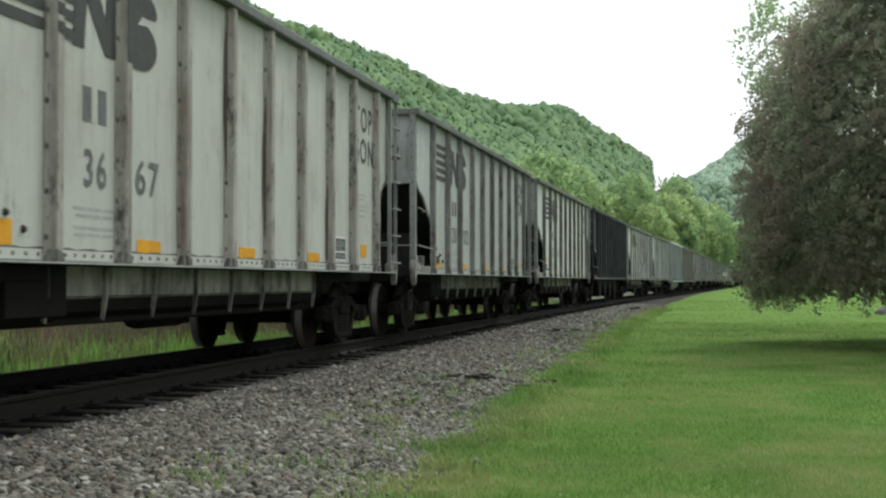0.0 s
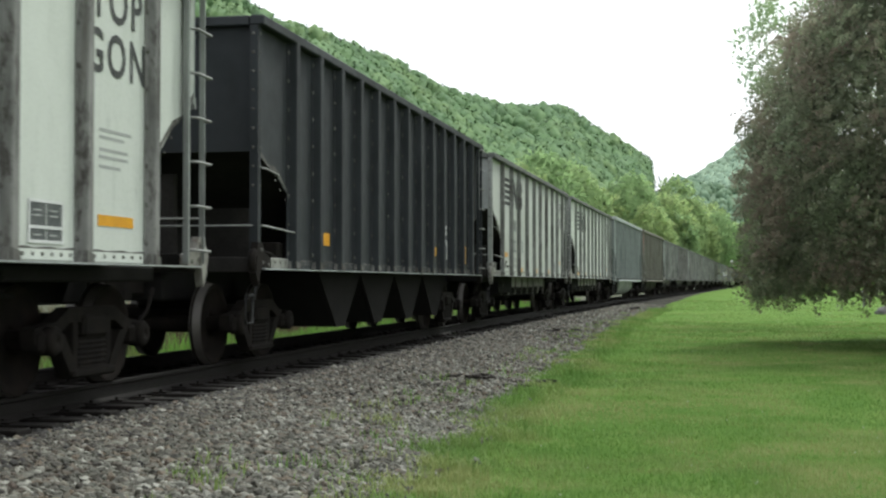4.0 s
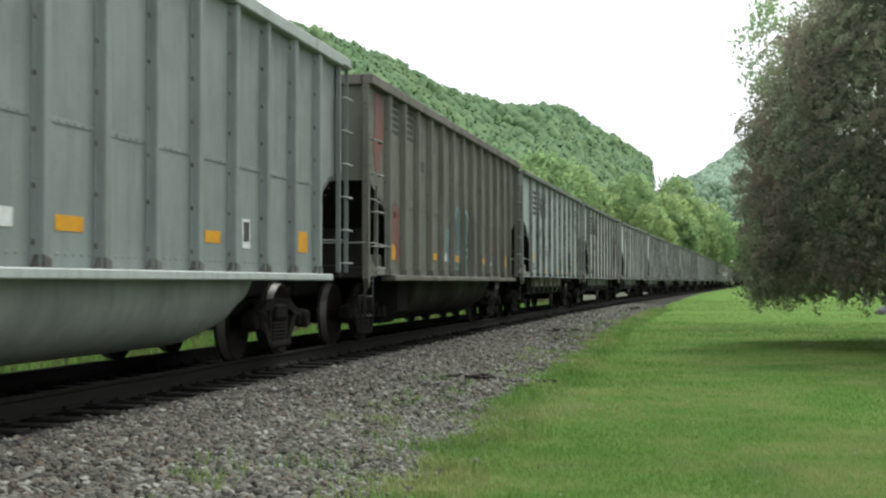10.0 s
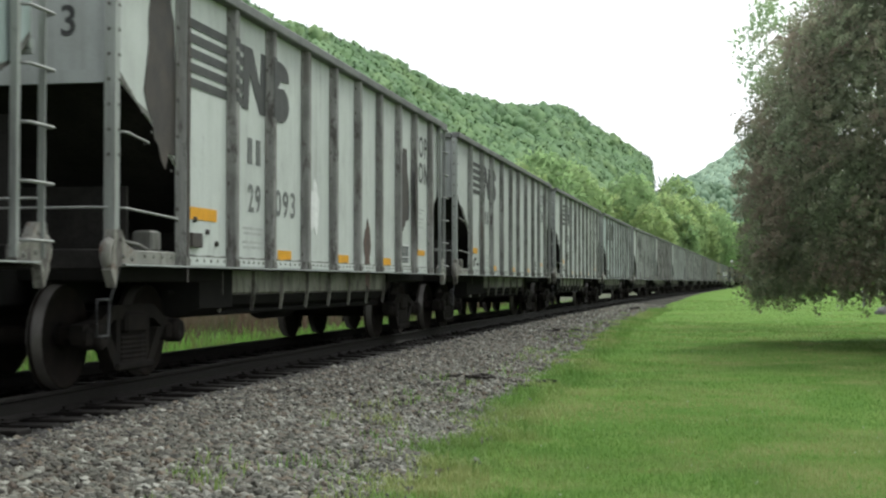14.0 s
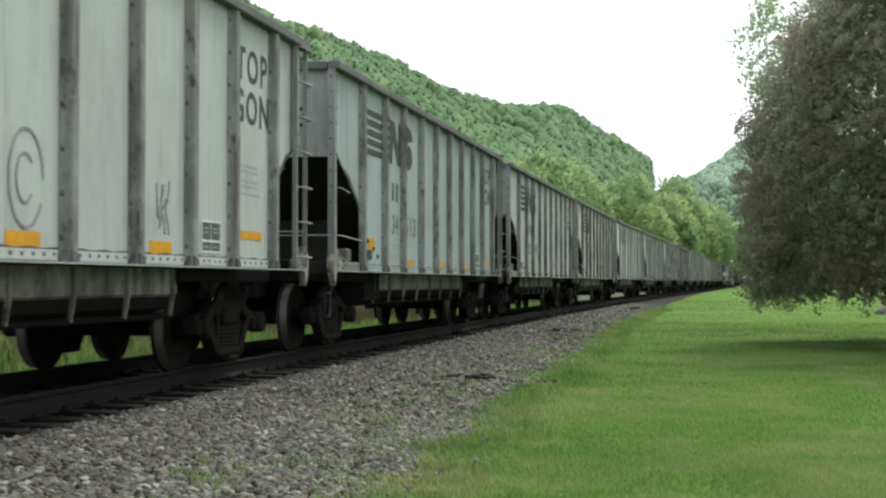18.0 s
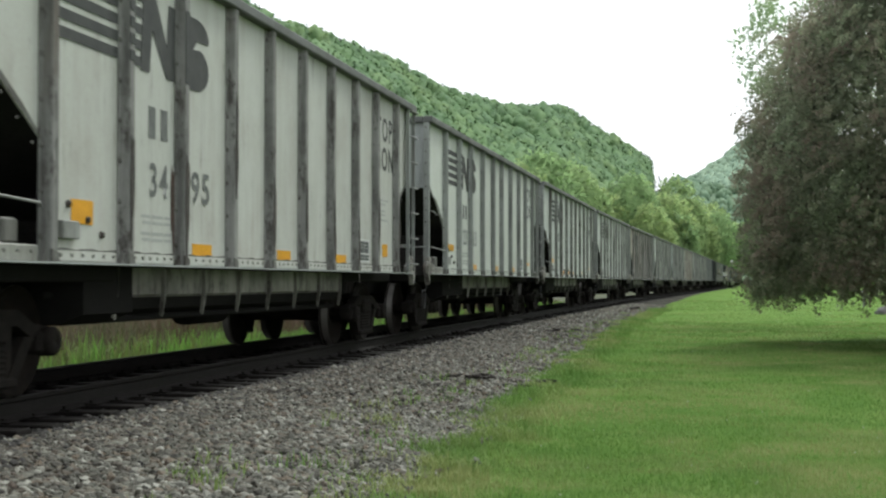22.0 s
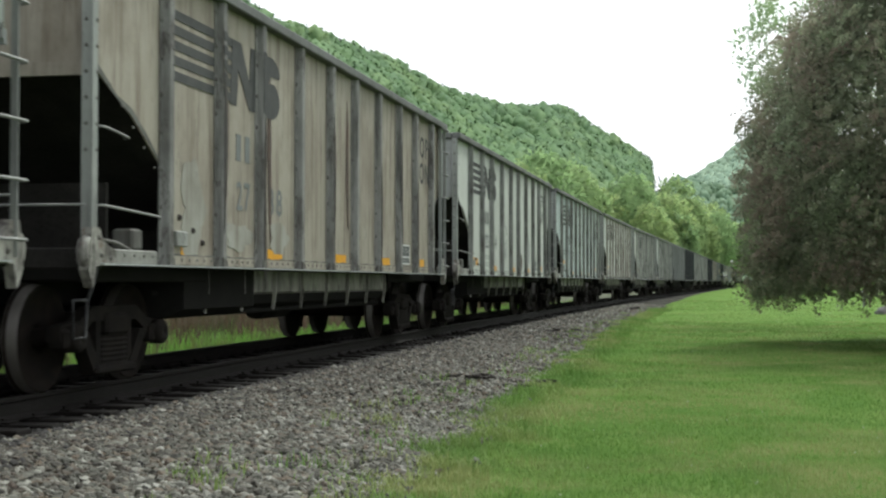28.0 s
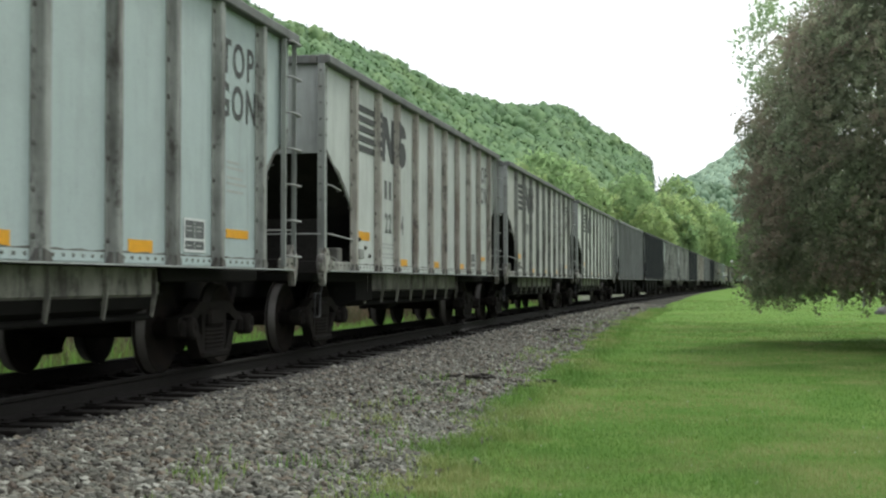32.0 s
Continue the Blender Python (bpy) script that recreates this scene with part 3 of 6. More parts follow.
def floor_geo(L):
    g = Geo()
    g.box(-HALF + 0.02, HALF - 0.02, -L / 2 + 2.4, L / 2 - 2.4, SILL + 0.02, SILL + 0.09)
    g.box(-0.38, 0.38, -L / 2 + 0.1, L / 2 - 0.1, 0.72, SILL + 0.01, 0.02)
    return g


def trough_geo(L):
    """The shallow converted hopper trough under the floor: its upright pale walls."""
    g = Geo()
    a = L / 2 - 3.3
    g.prism([(-1.16, 1.06), (-1.16, 0.815), (-1.12, 0.79), (1.12, 0.79), (1.16, 0.815), (1.16, 1.06)], -a, a, "y")
    return g


def belly_geo(L):
    """Soot-black draught gear and rodding slung below the trough and over the trucks; the black also puts the
    underside's shade into the colour.
    """
    g = Geo()
    e = L / 2
    g.box(-0.95, 0.95, -e + 2.9, e - 2.9, 0.56, 0.625, 0.02)
    g.prism([(-1.115, 0.79), (-1.06, 0.68), (-0.9, 0.625), (0.9, 0.625), (1.06, 0.68), (1.115, 0.79)], -e + 3.3, e - 3.3, "y")
    for s in (1, -1):
        y0, y1 = sorted((s * (e - 3.35), s * (e - 0.5)))
        g.box(-1.22, 1.22, y0, y1, 0.93, SILL - 0.01, 0.02)
    return g


def rib_geo():
    g = Geo()
    g.prism([(1.14, 0.62), (1.165, 0.60), (1.2, 0.8), (1.2, 1.05), (1.155, 1.05), (1.155, 0.78)], -0.014, 0.014, "y")
    return g


TEXTS = {}


def text_mesh(words, size, material, wide=1.0):
    """Flat lettering in the built-in font, lying in the car's near side (facing +x, reading rearwards)."""
    key = (words, size, material.name, wide)
    if key not in TEXTS:
        cu = bpy.data.curves.new("lettering", "FONT")
        cu.body, cu.size, cu.align_x, cu.resolution_u, cu.offset = words, size, "CENTER", 3, size * 0.018
        cu.space_character = 1.2
        ob = new("lettering", cu)
        me = bpy.data.meshes.new_from_object(ob.evaluated_get(bpy.context.evaluated_depsgraph_get()))
        bpy.data.objects.remove(ob)
        bpy.data.curves.remove(cu)
        m = Matrix(((0, 0, 1, 0), (wide, 0, 0, 0), (0, 1, 0, 0), (0, 0, 0, 1)))
        me.transform(m)
        me.materials.clear()
        me.materials.append(material)
        TEXTS[key] = me
    return TEXTS[key]


def plate(name, car, y0, y1, z0, z1, material, label="", x=HALF, th=0.005):
    g = Geo()
    g.box(x, x + th, y0, y1, z0, z1)
    return part(name, g, material, car, label)


def blob(name, car, yc, zc, ry, rz, material, label, seed, x=HALF, n=26):
    """A thin irregular patch of stain, rust or paint on the side."""
    rnd = random.Random(seed)
    ph = [rnd.uniform(0, 6.28) for _ in range(5)]
    pts = []
    for i in range(n):
        a = 2 * math.pi * i / n
        r = 1 + 0.16 * math.sin(2 * a + ph[0]) + 0.13 * math.sin(3 * a + ph[1]) + 0.1 * math.sin(5 * a + ph[2]) + 0.07 * math.sin(9 * a + ph[3])
        pts.append((yc + ry * r * math.cos(a), zc + rz * r * math.sin(a)))
    g = Geo()
    g.prism(pts, x + 0.002, x + 0.006, "x")
    return part(name, g, material, car, label)


def stroke(car, pts, w, material, label, x=HALF, name="graffiti"):
    """A sprayed line along points of the side: one mitred ribbon."""
    g, n = Geo(), len(pts)
    left, right = [], []
    for i, (a, b) in enumerate(pts):
        p, q = pts[max(i - 1, 0)], pts[min(i + 1, n - 1)]
        l = math.hypot(q[0] - p[0], q[1] - p[1]) or 1
        nx, nz = -(q[1] - p[1]) / l * w / 2, (q[0] - p[0]) / l * w / 2
        left.append((a + nx, b + nz))
        right.append((a - nx, b - nz))
    for a, b in zip(left, right):
        g.v += [(x + 0.002, *a), (x + 0.002, *b), (x + 0.007, *a), (x + 0.007, *b)]
    for i in range(n - 1):
        k = 4 * i
        g.f += [(k + 2, k + 3, k + 7, k + 6), (k, k + 2, k + 6, k + 4), (k + 3, k + 1, k + 5, k + 7)]
        g.smooth += [False] * 3
    return part(name, g, material, car, label)


def arc(yc, zc, ry, rz, a0, a1, n=12):
    return [(yc + ry * math.cos(radians(a0 + (a1 - a0) * i / n)), zc + rz * math.sin(radians(a0 + (a1 - a0) * i / n))) for i in range(n + 1)]


L_TOP, L_TUB = 14.85, 15.35
# two builds of the white gondola: length, and its ten posts from the front end
BUILDS = {"gon": (14.48, (1.55, 2.94, 4.20, 5.58, 6.86, 8.14, 9.43, 10.72, 11.92, 13.28)),
          "gon_long": (14.95, (1.58, 2.99, 4.26, 5.74, 7.14, 8.40, 9.79, 11.19, 12.42, 13.80))}
POSTS_OF = {kind: [y - length / 2 for y in posts] for kind, (length, posts) in BUILDS.items()}


def conversion_gondola(kind):
    """White coal gondola rebuilt from a hopper: ten posts a side, cut-away ends, shallow trough."""
    L_TOP, POSTS = BUILDS[kind][0], POSTS_OF[kind]
    car = new("coal_gondola")
    tagged(car, "weathered white steel coal gondola with dark posts rolling on rails", "freight car", "cars of the coal train")
    mats = {"panel": M["white"], "corner": M["post_clean"], "casting": M["casting"], "box": M["box"], "end": M["end_grey"]}
    end_works(car, L_TOP, mats, 2.68)
    e = L_TOP / 2
    po, pf = post_geo().mesh("side_post", M["post_grey"]), post_geo().mirrored().mesh("side_post", M["post_grey"])
    for i, y in enumerate(POSTS):
        part("side_post", po, None, car, "", (HALF, y, 0))
        part("side_post", pf, None, car, "", (-HALF, y, 0))
        if i < 9:
            w = POSTS[i + 1] - y
            pg = panel_geo(w, SILL, TOP - 0.1)
            part("side_panel", pg, M["white"], car, "", (HALF, y + w / 2, 0))
            part("side_panel", pg.mirrored(), M["white"], car, "", (-HALF, y + w / 2, 0))
    front = cut_sheet_geo(e, POSTS[0], 2.70, 1.93)
    back = cut_sheet_geo(e, -POSTS[9], 2.70, 1.93)
    rear = Geo()
    rear.v, rear.f, rear.smooth = [(x, -y, z) for x, y, z in back.v], [tuple(reversed(f)) for f in back.f], back.smooth
    rear.rv = back.rv
    for g in (front, rear, front.mirrored(), rear.mirrored()):
        part("end_bay_panel", g, M["white"], car)
    part("top_chord", chord_geo(L_TOP), M["chord"], car, "sooty dark top chord")
    part("side_sill", side_sill_geo(L_TOP), M["end_grey"], car)
    part("floor", floor_geo(L_TOP), M["soot"], car)
    part("trough", trough_geo(L_TOP), M["trough"], car, "soot-streaked pale underbody trough")
    # black box over the trough's dark front: shade put in as a shape
    hood = Geo()
    hood.prism([(-1.2, 1.07), (-1.2, 0.66), (-1.0, 0.58), (1.0, 0.58), (1.2, 0.66), (1.2, 1.07)], -e + 2.75, -e + (4.9 if kind == "gon_long" else 3.75), "y")
    part("gear_cover", hood, M["soot"], car, "black cover that puts shade over the trough's front")
    part("belly", belly_geo(L_TOP), M["soot"], car, "black gear below the trough, underside shade put into its colour")
    rib = rib_geo()
    r1, r2 = rib.mesh("trough_rib", M["trough"]), rib.mirrored().mesh("trough_rib", M["trough"])
    for i in range(8):
        y = -e + 3.45 + i * (L_TOP - 6.9) / 7
        part("trough_rib", r1, None, car, "", (0, y, 0))
        part("trough_rib", r2, None, car, "", (0, y, 0))
    pipe = Geo()
    pipe.tube([(0.9, -e + 2.6, 0.82), (0.9, e - 2.6, 0.82)], 0.03, 6)
    pipe.tube([(0.55, -0.6, 0.62), (0.55, 0.5, 0.62)], 0.17, 12)
    part("brake_pipe", pipe, M["soot"], car)
    build_trucks(car, L_TOP, 1.45)
    return car


# where the rear patch sits: long or square, its lower and upper edge over the sill
REAR_PATCH = {2: (True, 0.21, 0.30), 5: (True, 0.40, 0.49), 9: (False, 0.34, 0.44), 15: (False, 0.23, 0.42), 16: (True, 0.28, 0.36), 19: (False, 0.07, 0.23), 20: (False, 0.15, 0.29)}


def decorate(car, number, pattern, seed, end_no, kind):
    """Emblem, marks, number, lettering and reflective patches of one white gondola."""
    rnd = random.Random(seed)
    e = BUILDS[kind][0] / 2
    p = POSTS_OF[kind]
    xs = HALF + 0.003
    # emblem: five stripes running over a post into a dark slanted block and a dark rounded block
    xo = HALF + DEPTH + 0.001
    a, b = p[1] + 0.34, p[2] - 0.08
    for i in range(5):
        z = 3.45 - i * 0.142
        for y0, y1, x in ((p[0] + 0.15, p[1] - 0.13, xs), (p[1] - 0.055, p[1] + 0.055, xo), (p[1] + 0.13, a + 0.05 - 0.012 * i, xs)):
            g = Geo()
            g.prism([(y0, z - 0.088), (y1, z - 0.088), (y1, z), (y0, z)], x, x + 0.005, "x")
            part("emblem_stripe", g, M["mark"], car)
    g = Geo()
    g.prism([(a, 2.77), (a + 0.2, 2.77), (a + 0.25, 3.16), (b - 0.24, 2.77), (b, 2.77), (b, 3.45), (b - 0.2, 3.45), (b - 0.24, 3.06), (a + 0.34, 3.45), (a + 0.06, 3.45)], xs, xs + 0.005, "x")
    part("emblem_block", g, M["mark"], car, "dark slanted block of the railroad emblem")
    g = Geo()
    g.prism([(p[2] - 0.055, 2.77), (p[2] + 0.055, 2.77), (p[2] + 0.055, 3.45), (p[2] - 0.055, 3.45)], xo, xo + 0.004, "x")
    part("emblem_block", g, M["mark"], car)
    g = Geo()
    y0 = p[2] + 0.13
    g.prism([(y0, 2.76)] + arc(y0 + 0.28, 2.97, 0.34, 0.21, -80, 70, 8) + [(y0 + 0.2, 3.15), (y0 + 0.3, 3.24), (y0 + 0.6, 3.25)] + arc(y0 + 0.26, 3.28, 0.36, 0.18, 0, 100, 6) + [(y0, 3.46)], xs, xs + 0.005, "x")
    part("emblem_block", g, M["mark"], car, "dark rounded block of the railroad emblem")
    # dark studs low on the first panel
    for dy, z in ((0.36, 1.53), (0.7, 1.42), (0.96, 1.31)):
        g = Geo()
        g.dome((HALF, p[0] + dy, z), 0.034, sides=7, flat=1.1, grimy=False)
        part("stud", g, M["stain"], car)
    # owner's initials as bars, road number on two panels
    yc = (p[1] + p[2]) / 2 + 0.13
    ink = M["mark_worn"] if seed == 119 else M["mark_thin"]
    for k in (-0.15, 0.13):
        plate("owner_mark", car, yc + k - 0.075, yc + k + 0.075, 2.2, 2.48, ink, "plain dark bar of the owner's mark")
    a, b = number[:2], number[2:]
    if a:
        part("road_number", text_mesh(a, 0.42, ink, 0.95), None, car, "stencilled dark road number", (HALF + 0.005, yc, 1.69))
    if b:
        part("road_number", text_mesh(b, 0.42, ink, 1.12), None, car, "stencilled dark road number", (HALF + 0.005, (p[2] + p[3]) / 2 - 0.06 - 0.08 * (3 - len(b)), 1.69))
    for z, w in ((1.52, 0.38), (1.465, 0.34), (1.37, 0.38), (1.315, 0.36)) if seed != 119 else ():
        for q0, q1 in ((-1.0, -0.45), (-0.36, 0.3), (0.4, 1.0)):
            plate("capacity_data", car, yc + q0 * w, yc + q1 * w, z - 0.027, z, M["mark_faint"], "faded capacity data bars", th=0.002)
    # type name near the rear, data below, two-cell inspection stencil
    y2 = (p[8] + p[9]) / 2
    part("type_name", text_mesh("TOP", 0.5, M["mark"], 0.95), None, car, "dark stencilled words", (HALF + 0.005, y2 - 0.02, 3.08))
    part("type_name", text_mesh("GON", 0.5, M["mark"], 0.95), None, car, "dark stencilled words", (HALF + 0.005, y2 - 0.02, 2.63))
    for z in (2.18, 2.12, 2.02, 1.96, 1.88) if seed != 119 else ():
        plate("maintenance_data", car, y2 - 0.36, y2 + 0.28 * rnd.random(), z - 0.027, z, M["mark_faint"], "faded maintenance data bars", th=0.002)
    y3 = (p[7] + p[8]) / 2
    for z0, z1 in ((1.345, 1.515), (1.238, 1.322)):
        plate("inspection_stencil", car, y3 - 0.255, y3 + 0.255, z0, z1, M["stencil"], "black inspection stencil with white rim")
        g = Geo()
        for (a0, a1, b0, b1) in ((-0.28, 0.28, z1, z1 + 0.022), (-0.28, 0.28, z0 - 0.022, z0), (-0.28, -0.255, z0, z1), (0.255, 0.28, z0, z1)):
            g.box(HALF + 0.004, HALF + 0.009, y3 + a0, y3 + a1, b0, b1)
        part("inspection_stencil", g, M["mark_white"], car)
        cells = [(0.0, 0.01, z0, z1)]
        for q in (-0.14, 0.12):
            cells += [(q, 0.06, r - 0.012, r) for r in ((z1 - 0.05, z1 - 0.09) if z1 - z0 > 0.1 else (z1 - 0.04,))]
        for q, w, a0, a1 in cells:
            plate("inspection_data", car, y3 + q - w, y3 + q + w, a0, a1, M["mark_faint"], "", HALF + 0.005, 0.003)
    # yellow reflective patches
    k = seed - 100
    if pattern == "upright":
        zu = SILL + (0.46 if k == 9 else 0.3 if k in (13, 15) else 0.1)
        plate("reflector", car, p[0] + 0.42, p[0] + 0.8, zu, zu + 0.19, M["yellow"], "square yellow reflective patch")
    elif k == 6:
        plate("reflector", car, p[0] + 0.7, p[0] + 1.2, SILL + 0.1, SILL + 0.21, M["yellow"], "scuffed yellow reflective patch")
    elif k == 20:
        plate("reflector", car, p[0] + 0.5, p[0] + 1.0, SILL + 0.2, SILL + 0.36, M["yellow"], "square yellow reflective patch")
    else:
        plate("reflector", car, p[0] + 0.24, p[0] + 0.98, 1.53, 1.65, M["yellow"], "long yellow reflective patch")
    wide, z0, z1 = REAR_PATCH.get(k, (False, 0.2, 0.38) if pattern == "upright" else (True, 0.3, 0.39))
    a, b = (0.3, 1.0) if wide else (0.52, 0.86)
    plate("reflector", car, p[8] + a, p[8] + b, SILL + z0, SILL + z1, M["yellow"], "yellow reflective patch by the car's rear")
    if k == 9:
        plate("reflector", car, p[8] + 0.52, p[8] + 0.95, SILL + 0.48, SILL + 0.58, M["yellow"], "yellow reflective patch by the car's rear")
    for i in (2, 4, 6):
        plate("reflector", car, p[i] + 0.34, p[i] + 0.86, SILL + 0.098, SILL + 0.21, M["yellow"], "yellow reflective patch")
    if end_no:
        me = text_mesh(end_no, 0.36, M["mark"], 0.9)
        t = part("end_number", me, None, car, "dark number on the end sheet", (HALF - 0.42, -e + 0.095, 3.0))
        t.rotation_euler = (0, 0, radians(-90))
    # small door ticket box and bolts low on the first panel
    g = Geo()
    g.box(HALF, HALF + 0.05, p[0] + 0.2, p[0] + 0.48, 1.26, 1.40, 0.008)
    part("ticket_holder", g, M["stain"] if rnd.random() < 0.5 else M["post_grey"], car)


def repaint(car, **by_name):
    for o in car.children_recursive:
        m = by_name.get(o.name.split(".")[0])
        if m and o.material_slots:
            o.material_slots[0].link = "OBJECT"
            o.material_slots[0].material = m


def tub_gondola(body, trim, tub):
    """High-sided aluminium-look coal gondola with round-bottomed tubs and close-set posts."""
    global TOP, SILL
    old = (TOP, SILL)
    TOP, SILL = 3.95, 1.04
    car = new("tub_gondola")
    end_works(car, L_TUB, {"panel": body, "corner": body, "casting": body, "box": body}, 2.5, eye=False)
    e = L_TUB / 2
    ys = [-e + 1.28 + 1.058 * i for i in range(13)]
    pm = post_geo(0.08, 0.12, 0.06, SILL, TOP - 0.14, 7)
    a, b = pm.mesh("side_post", body), pm.mirrored().mesh("side_post", body)
    up, lo = panel_geo(1.058, 2.18, TOP - 0.1, False), panel_geo(1.058, SILL, 2.18, False)
    lo.box(0.0, 0.007, -0.41, 0.41, 2.13, 2.17)
    for i in range(6):
        lo.dome((0.007, -0.35 + i * 0.14, 2.15), 0.017, grimy=False)
    for i in range(6):
        lo.dome((0.0, -0.35 + i * 0.14, SILL + 0.1), 0.016, grimy=False)
    ms = [g.mesh(n, body) for g, n in ((up, "upper_panel"), (lo, "lower_panel"), (up.mirrored(), "upper_panel"), (lo.mirrored(), "lower_panel"))]
    for i, y in enumerate(ys):
        part("side_post", a, None, car, "", (HALF, y, 0))
        part("side_post", b, None, car, "", (-HALF, y, 0))
        if i < 12:
            for m, s in zip(ms, (1, 1, -1, -1)):
                part(m.name.split(".")[0], m, None, car, "", (s * HALF, y + 0.529, 0))
    front = cut_sheet_geo(e, ys[0], 2.48, 1.95)
    rear = Geo()
    rear.v, rear.f, rear.smooth = [(x, -y, z) for x, y, z in front.v], [tuple(reversed(f)) for f in front.f], front.smooth
    rear.rv = front.rv
    for g in (front, rear, front.turned(), rear.turned()):
        part("end_bay_panel", g, body, car)
    part("top_chord", chord_geo(L_TUB, 0.15), trim, car, "broad pale top chord")
    sg = Geo()
    for s in (1, -1):
        q0, q1 = sorted((s * (HALF - 0.1), s * (HALF + DEPTH + 0.06)))
        sg.box(q0, q1, -e + 1.35, e - 1.0, SILL - 0.09, SILL - 0.005, 0.012)
    part("side_sill", sg, trim, car, "pale side sill flange")
    part("floor", floor_geo(L_TUB), M["soot"], car)
    # round-bottomed tub between the trucks
    g = Geo()
    half = [(1.38 * math.sin(radians(a)) ** 0.55, 1.0 - 0.77 * abs(math.cos(radians(a))) ** 0.75) for a in (90, 78, 66, 54, 42, 30, 18, 6, 0)]
    prof = [(x, z) for x, z in half] + [(-x, z) for x, z in half[::-1][1:]]
    st = [(-e + 3.55, 0.05), (-e + 3.6, 0.95), (-e + 3.9, 1.0), (e - 4.6, 1.0), (e - 4.0, 0.88), (e - 3.5, 0.6), (e - 3.2, 0.15)]
    n, k = len(g.v), len(prof)
    for y, sc in st:
        g.v += [(x * (0.9 + 0.1 * sc), y, 1.0 - (1.0 - z) * sc) for x, z in prof]
    for i in range(len(st) - 1):
        for j in range(k - 1):
            g.f.append((n + i * k + j, n + i * k + j + 1, n + (i + 1) * k + j + 1, n + (i + 1) * k + j))
            g.smooth.append(True)
    part("tub", g, tub, car, "round-bottomed pale tub under the floor")
    hood = Geo()
    hood.prism([(-1.3, 0.99), (-1.3, 0.45), (-1.0, 0.25), (1.0, 0.25), (1.3, 0.45), (1.3, 0.99)], -e + 2.75, -e + 3.54, "y")
    part("gear_cover", hood, M["soot"], car, "black cover before the tub")
    for z in (1.45, 1.95, 2.5, 3.0):
        part("grab_iron", grab_geo(HALF + 0.03, -e + 0.1, -e + 0.62, z), M["rung"], car)
    lad = Geo()
    for y in (-e + 0.05, -e + 0.5):
        lad.tube([(HALF - 0.02, y, SILL), (HALF - 0.02, y, 0.42)], 0.02, 6)
    for z in (0.44, 0.72, 0.95):
        lad.tube([(HALF - 0.02, -e + 0.05, z), (HALF - 0.02, -e + 0.5, z)], 0.014, 6)
    part("hanging_step", lad, M["step_dark"], car)
    for i, a, b, z0, z1 in ((0, 0.36, 0.66, 1.28, 1.52), (3, 0.22, 0.76, 1.32, 1.45), (5, 0.28, 0.76, 1.32, 1.44), (8, 0.3, 0.74, 1.32, 1.44), (11, 0.3, 0.7, 1.29, 1.54)):
        plate("reflector", car, ys[i] + a, ys[i] + b, z0, z1, M["yellow"], "yellow reflective patch")
    for i in (0, 1):
        for j in range(5):
            z = 3.74 - j * 0.105
            plate("emblem_stripe", car, ys[i] + 0.22, ys[i] + 0.84, z - 0.06, z, M["mark"])
    for i in (2, 3):
        plate("emblem_block", car, ys[i] + 0.4, ys[i] + 0.62, 3.24, 3.5, M["mark_thin"], "dark block of the owner's mark")
        for z in (1.84, 1.66):
            plate("capacity_data", car, ys[i] + 0.25, ys[i] + 0.6, z - 0.06, z, M["mark_worn"], "faint painted-out data block")
    plate("owner_mark", car, ys[2] + 0.36, ys[2] + 0.66, 2.82, 3.0, M["mark"], "plain dark bar of the owner's mark")
    plate("inspection_plate", car, ys[4] + 0.36, ys[4] + 0.68, 1.32, 1.46, M["mark_white"], "white inspection plate")
    plate("inspection_stencil", car, ys[9] + 0.36, ys[9] + 0.62, 1.29, 1.6, M["mark_white"], "white-rimmed dark stencil")
    plate("inspection_stencil", car, ys[9] + 0.4, ys[9] + 0.58, 1.36, 1.57, M["mark"], "", HALF + 0.003)
    # second stub post in the end opening
    stub = Geo()
    stub.box(HALF - 0.03, HALF + 0.02, -e + 0.62, -e + 0.68, SILL + 0.02, 2.36)
    part("stub_post", stub, body, car)
    build_trucks(car, L_TUB, 1.55)
    TOP, SILL = old
    return car


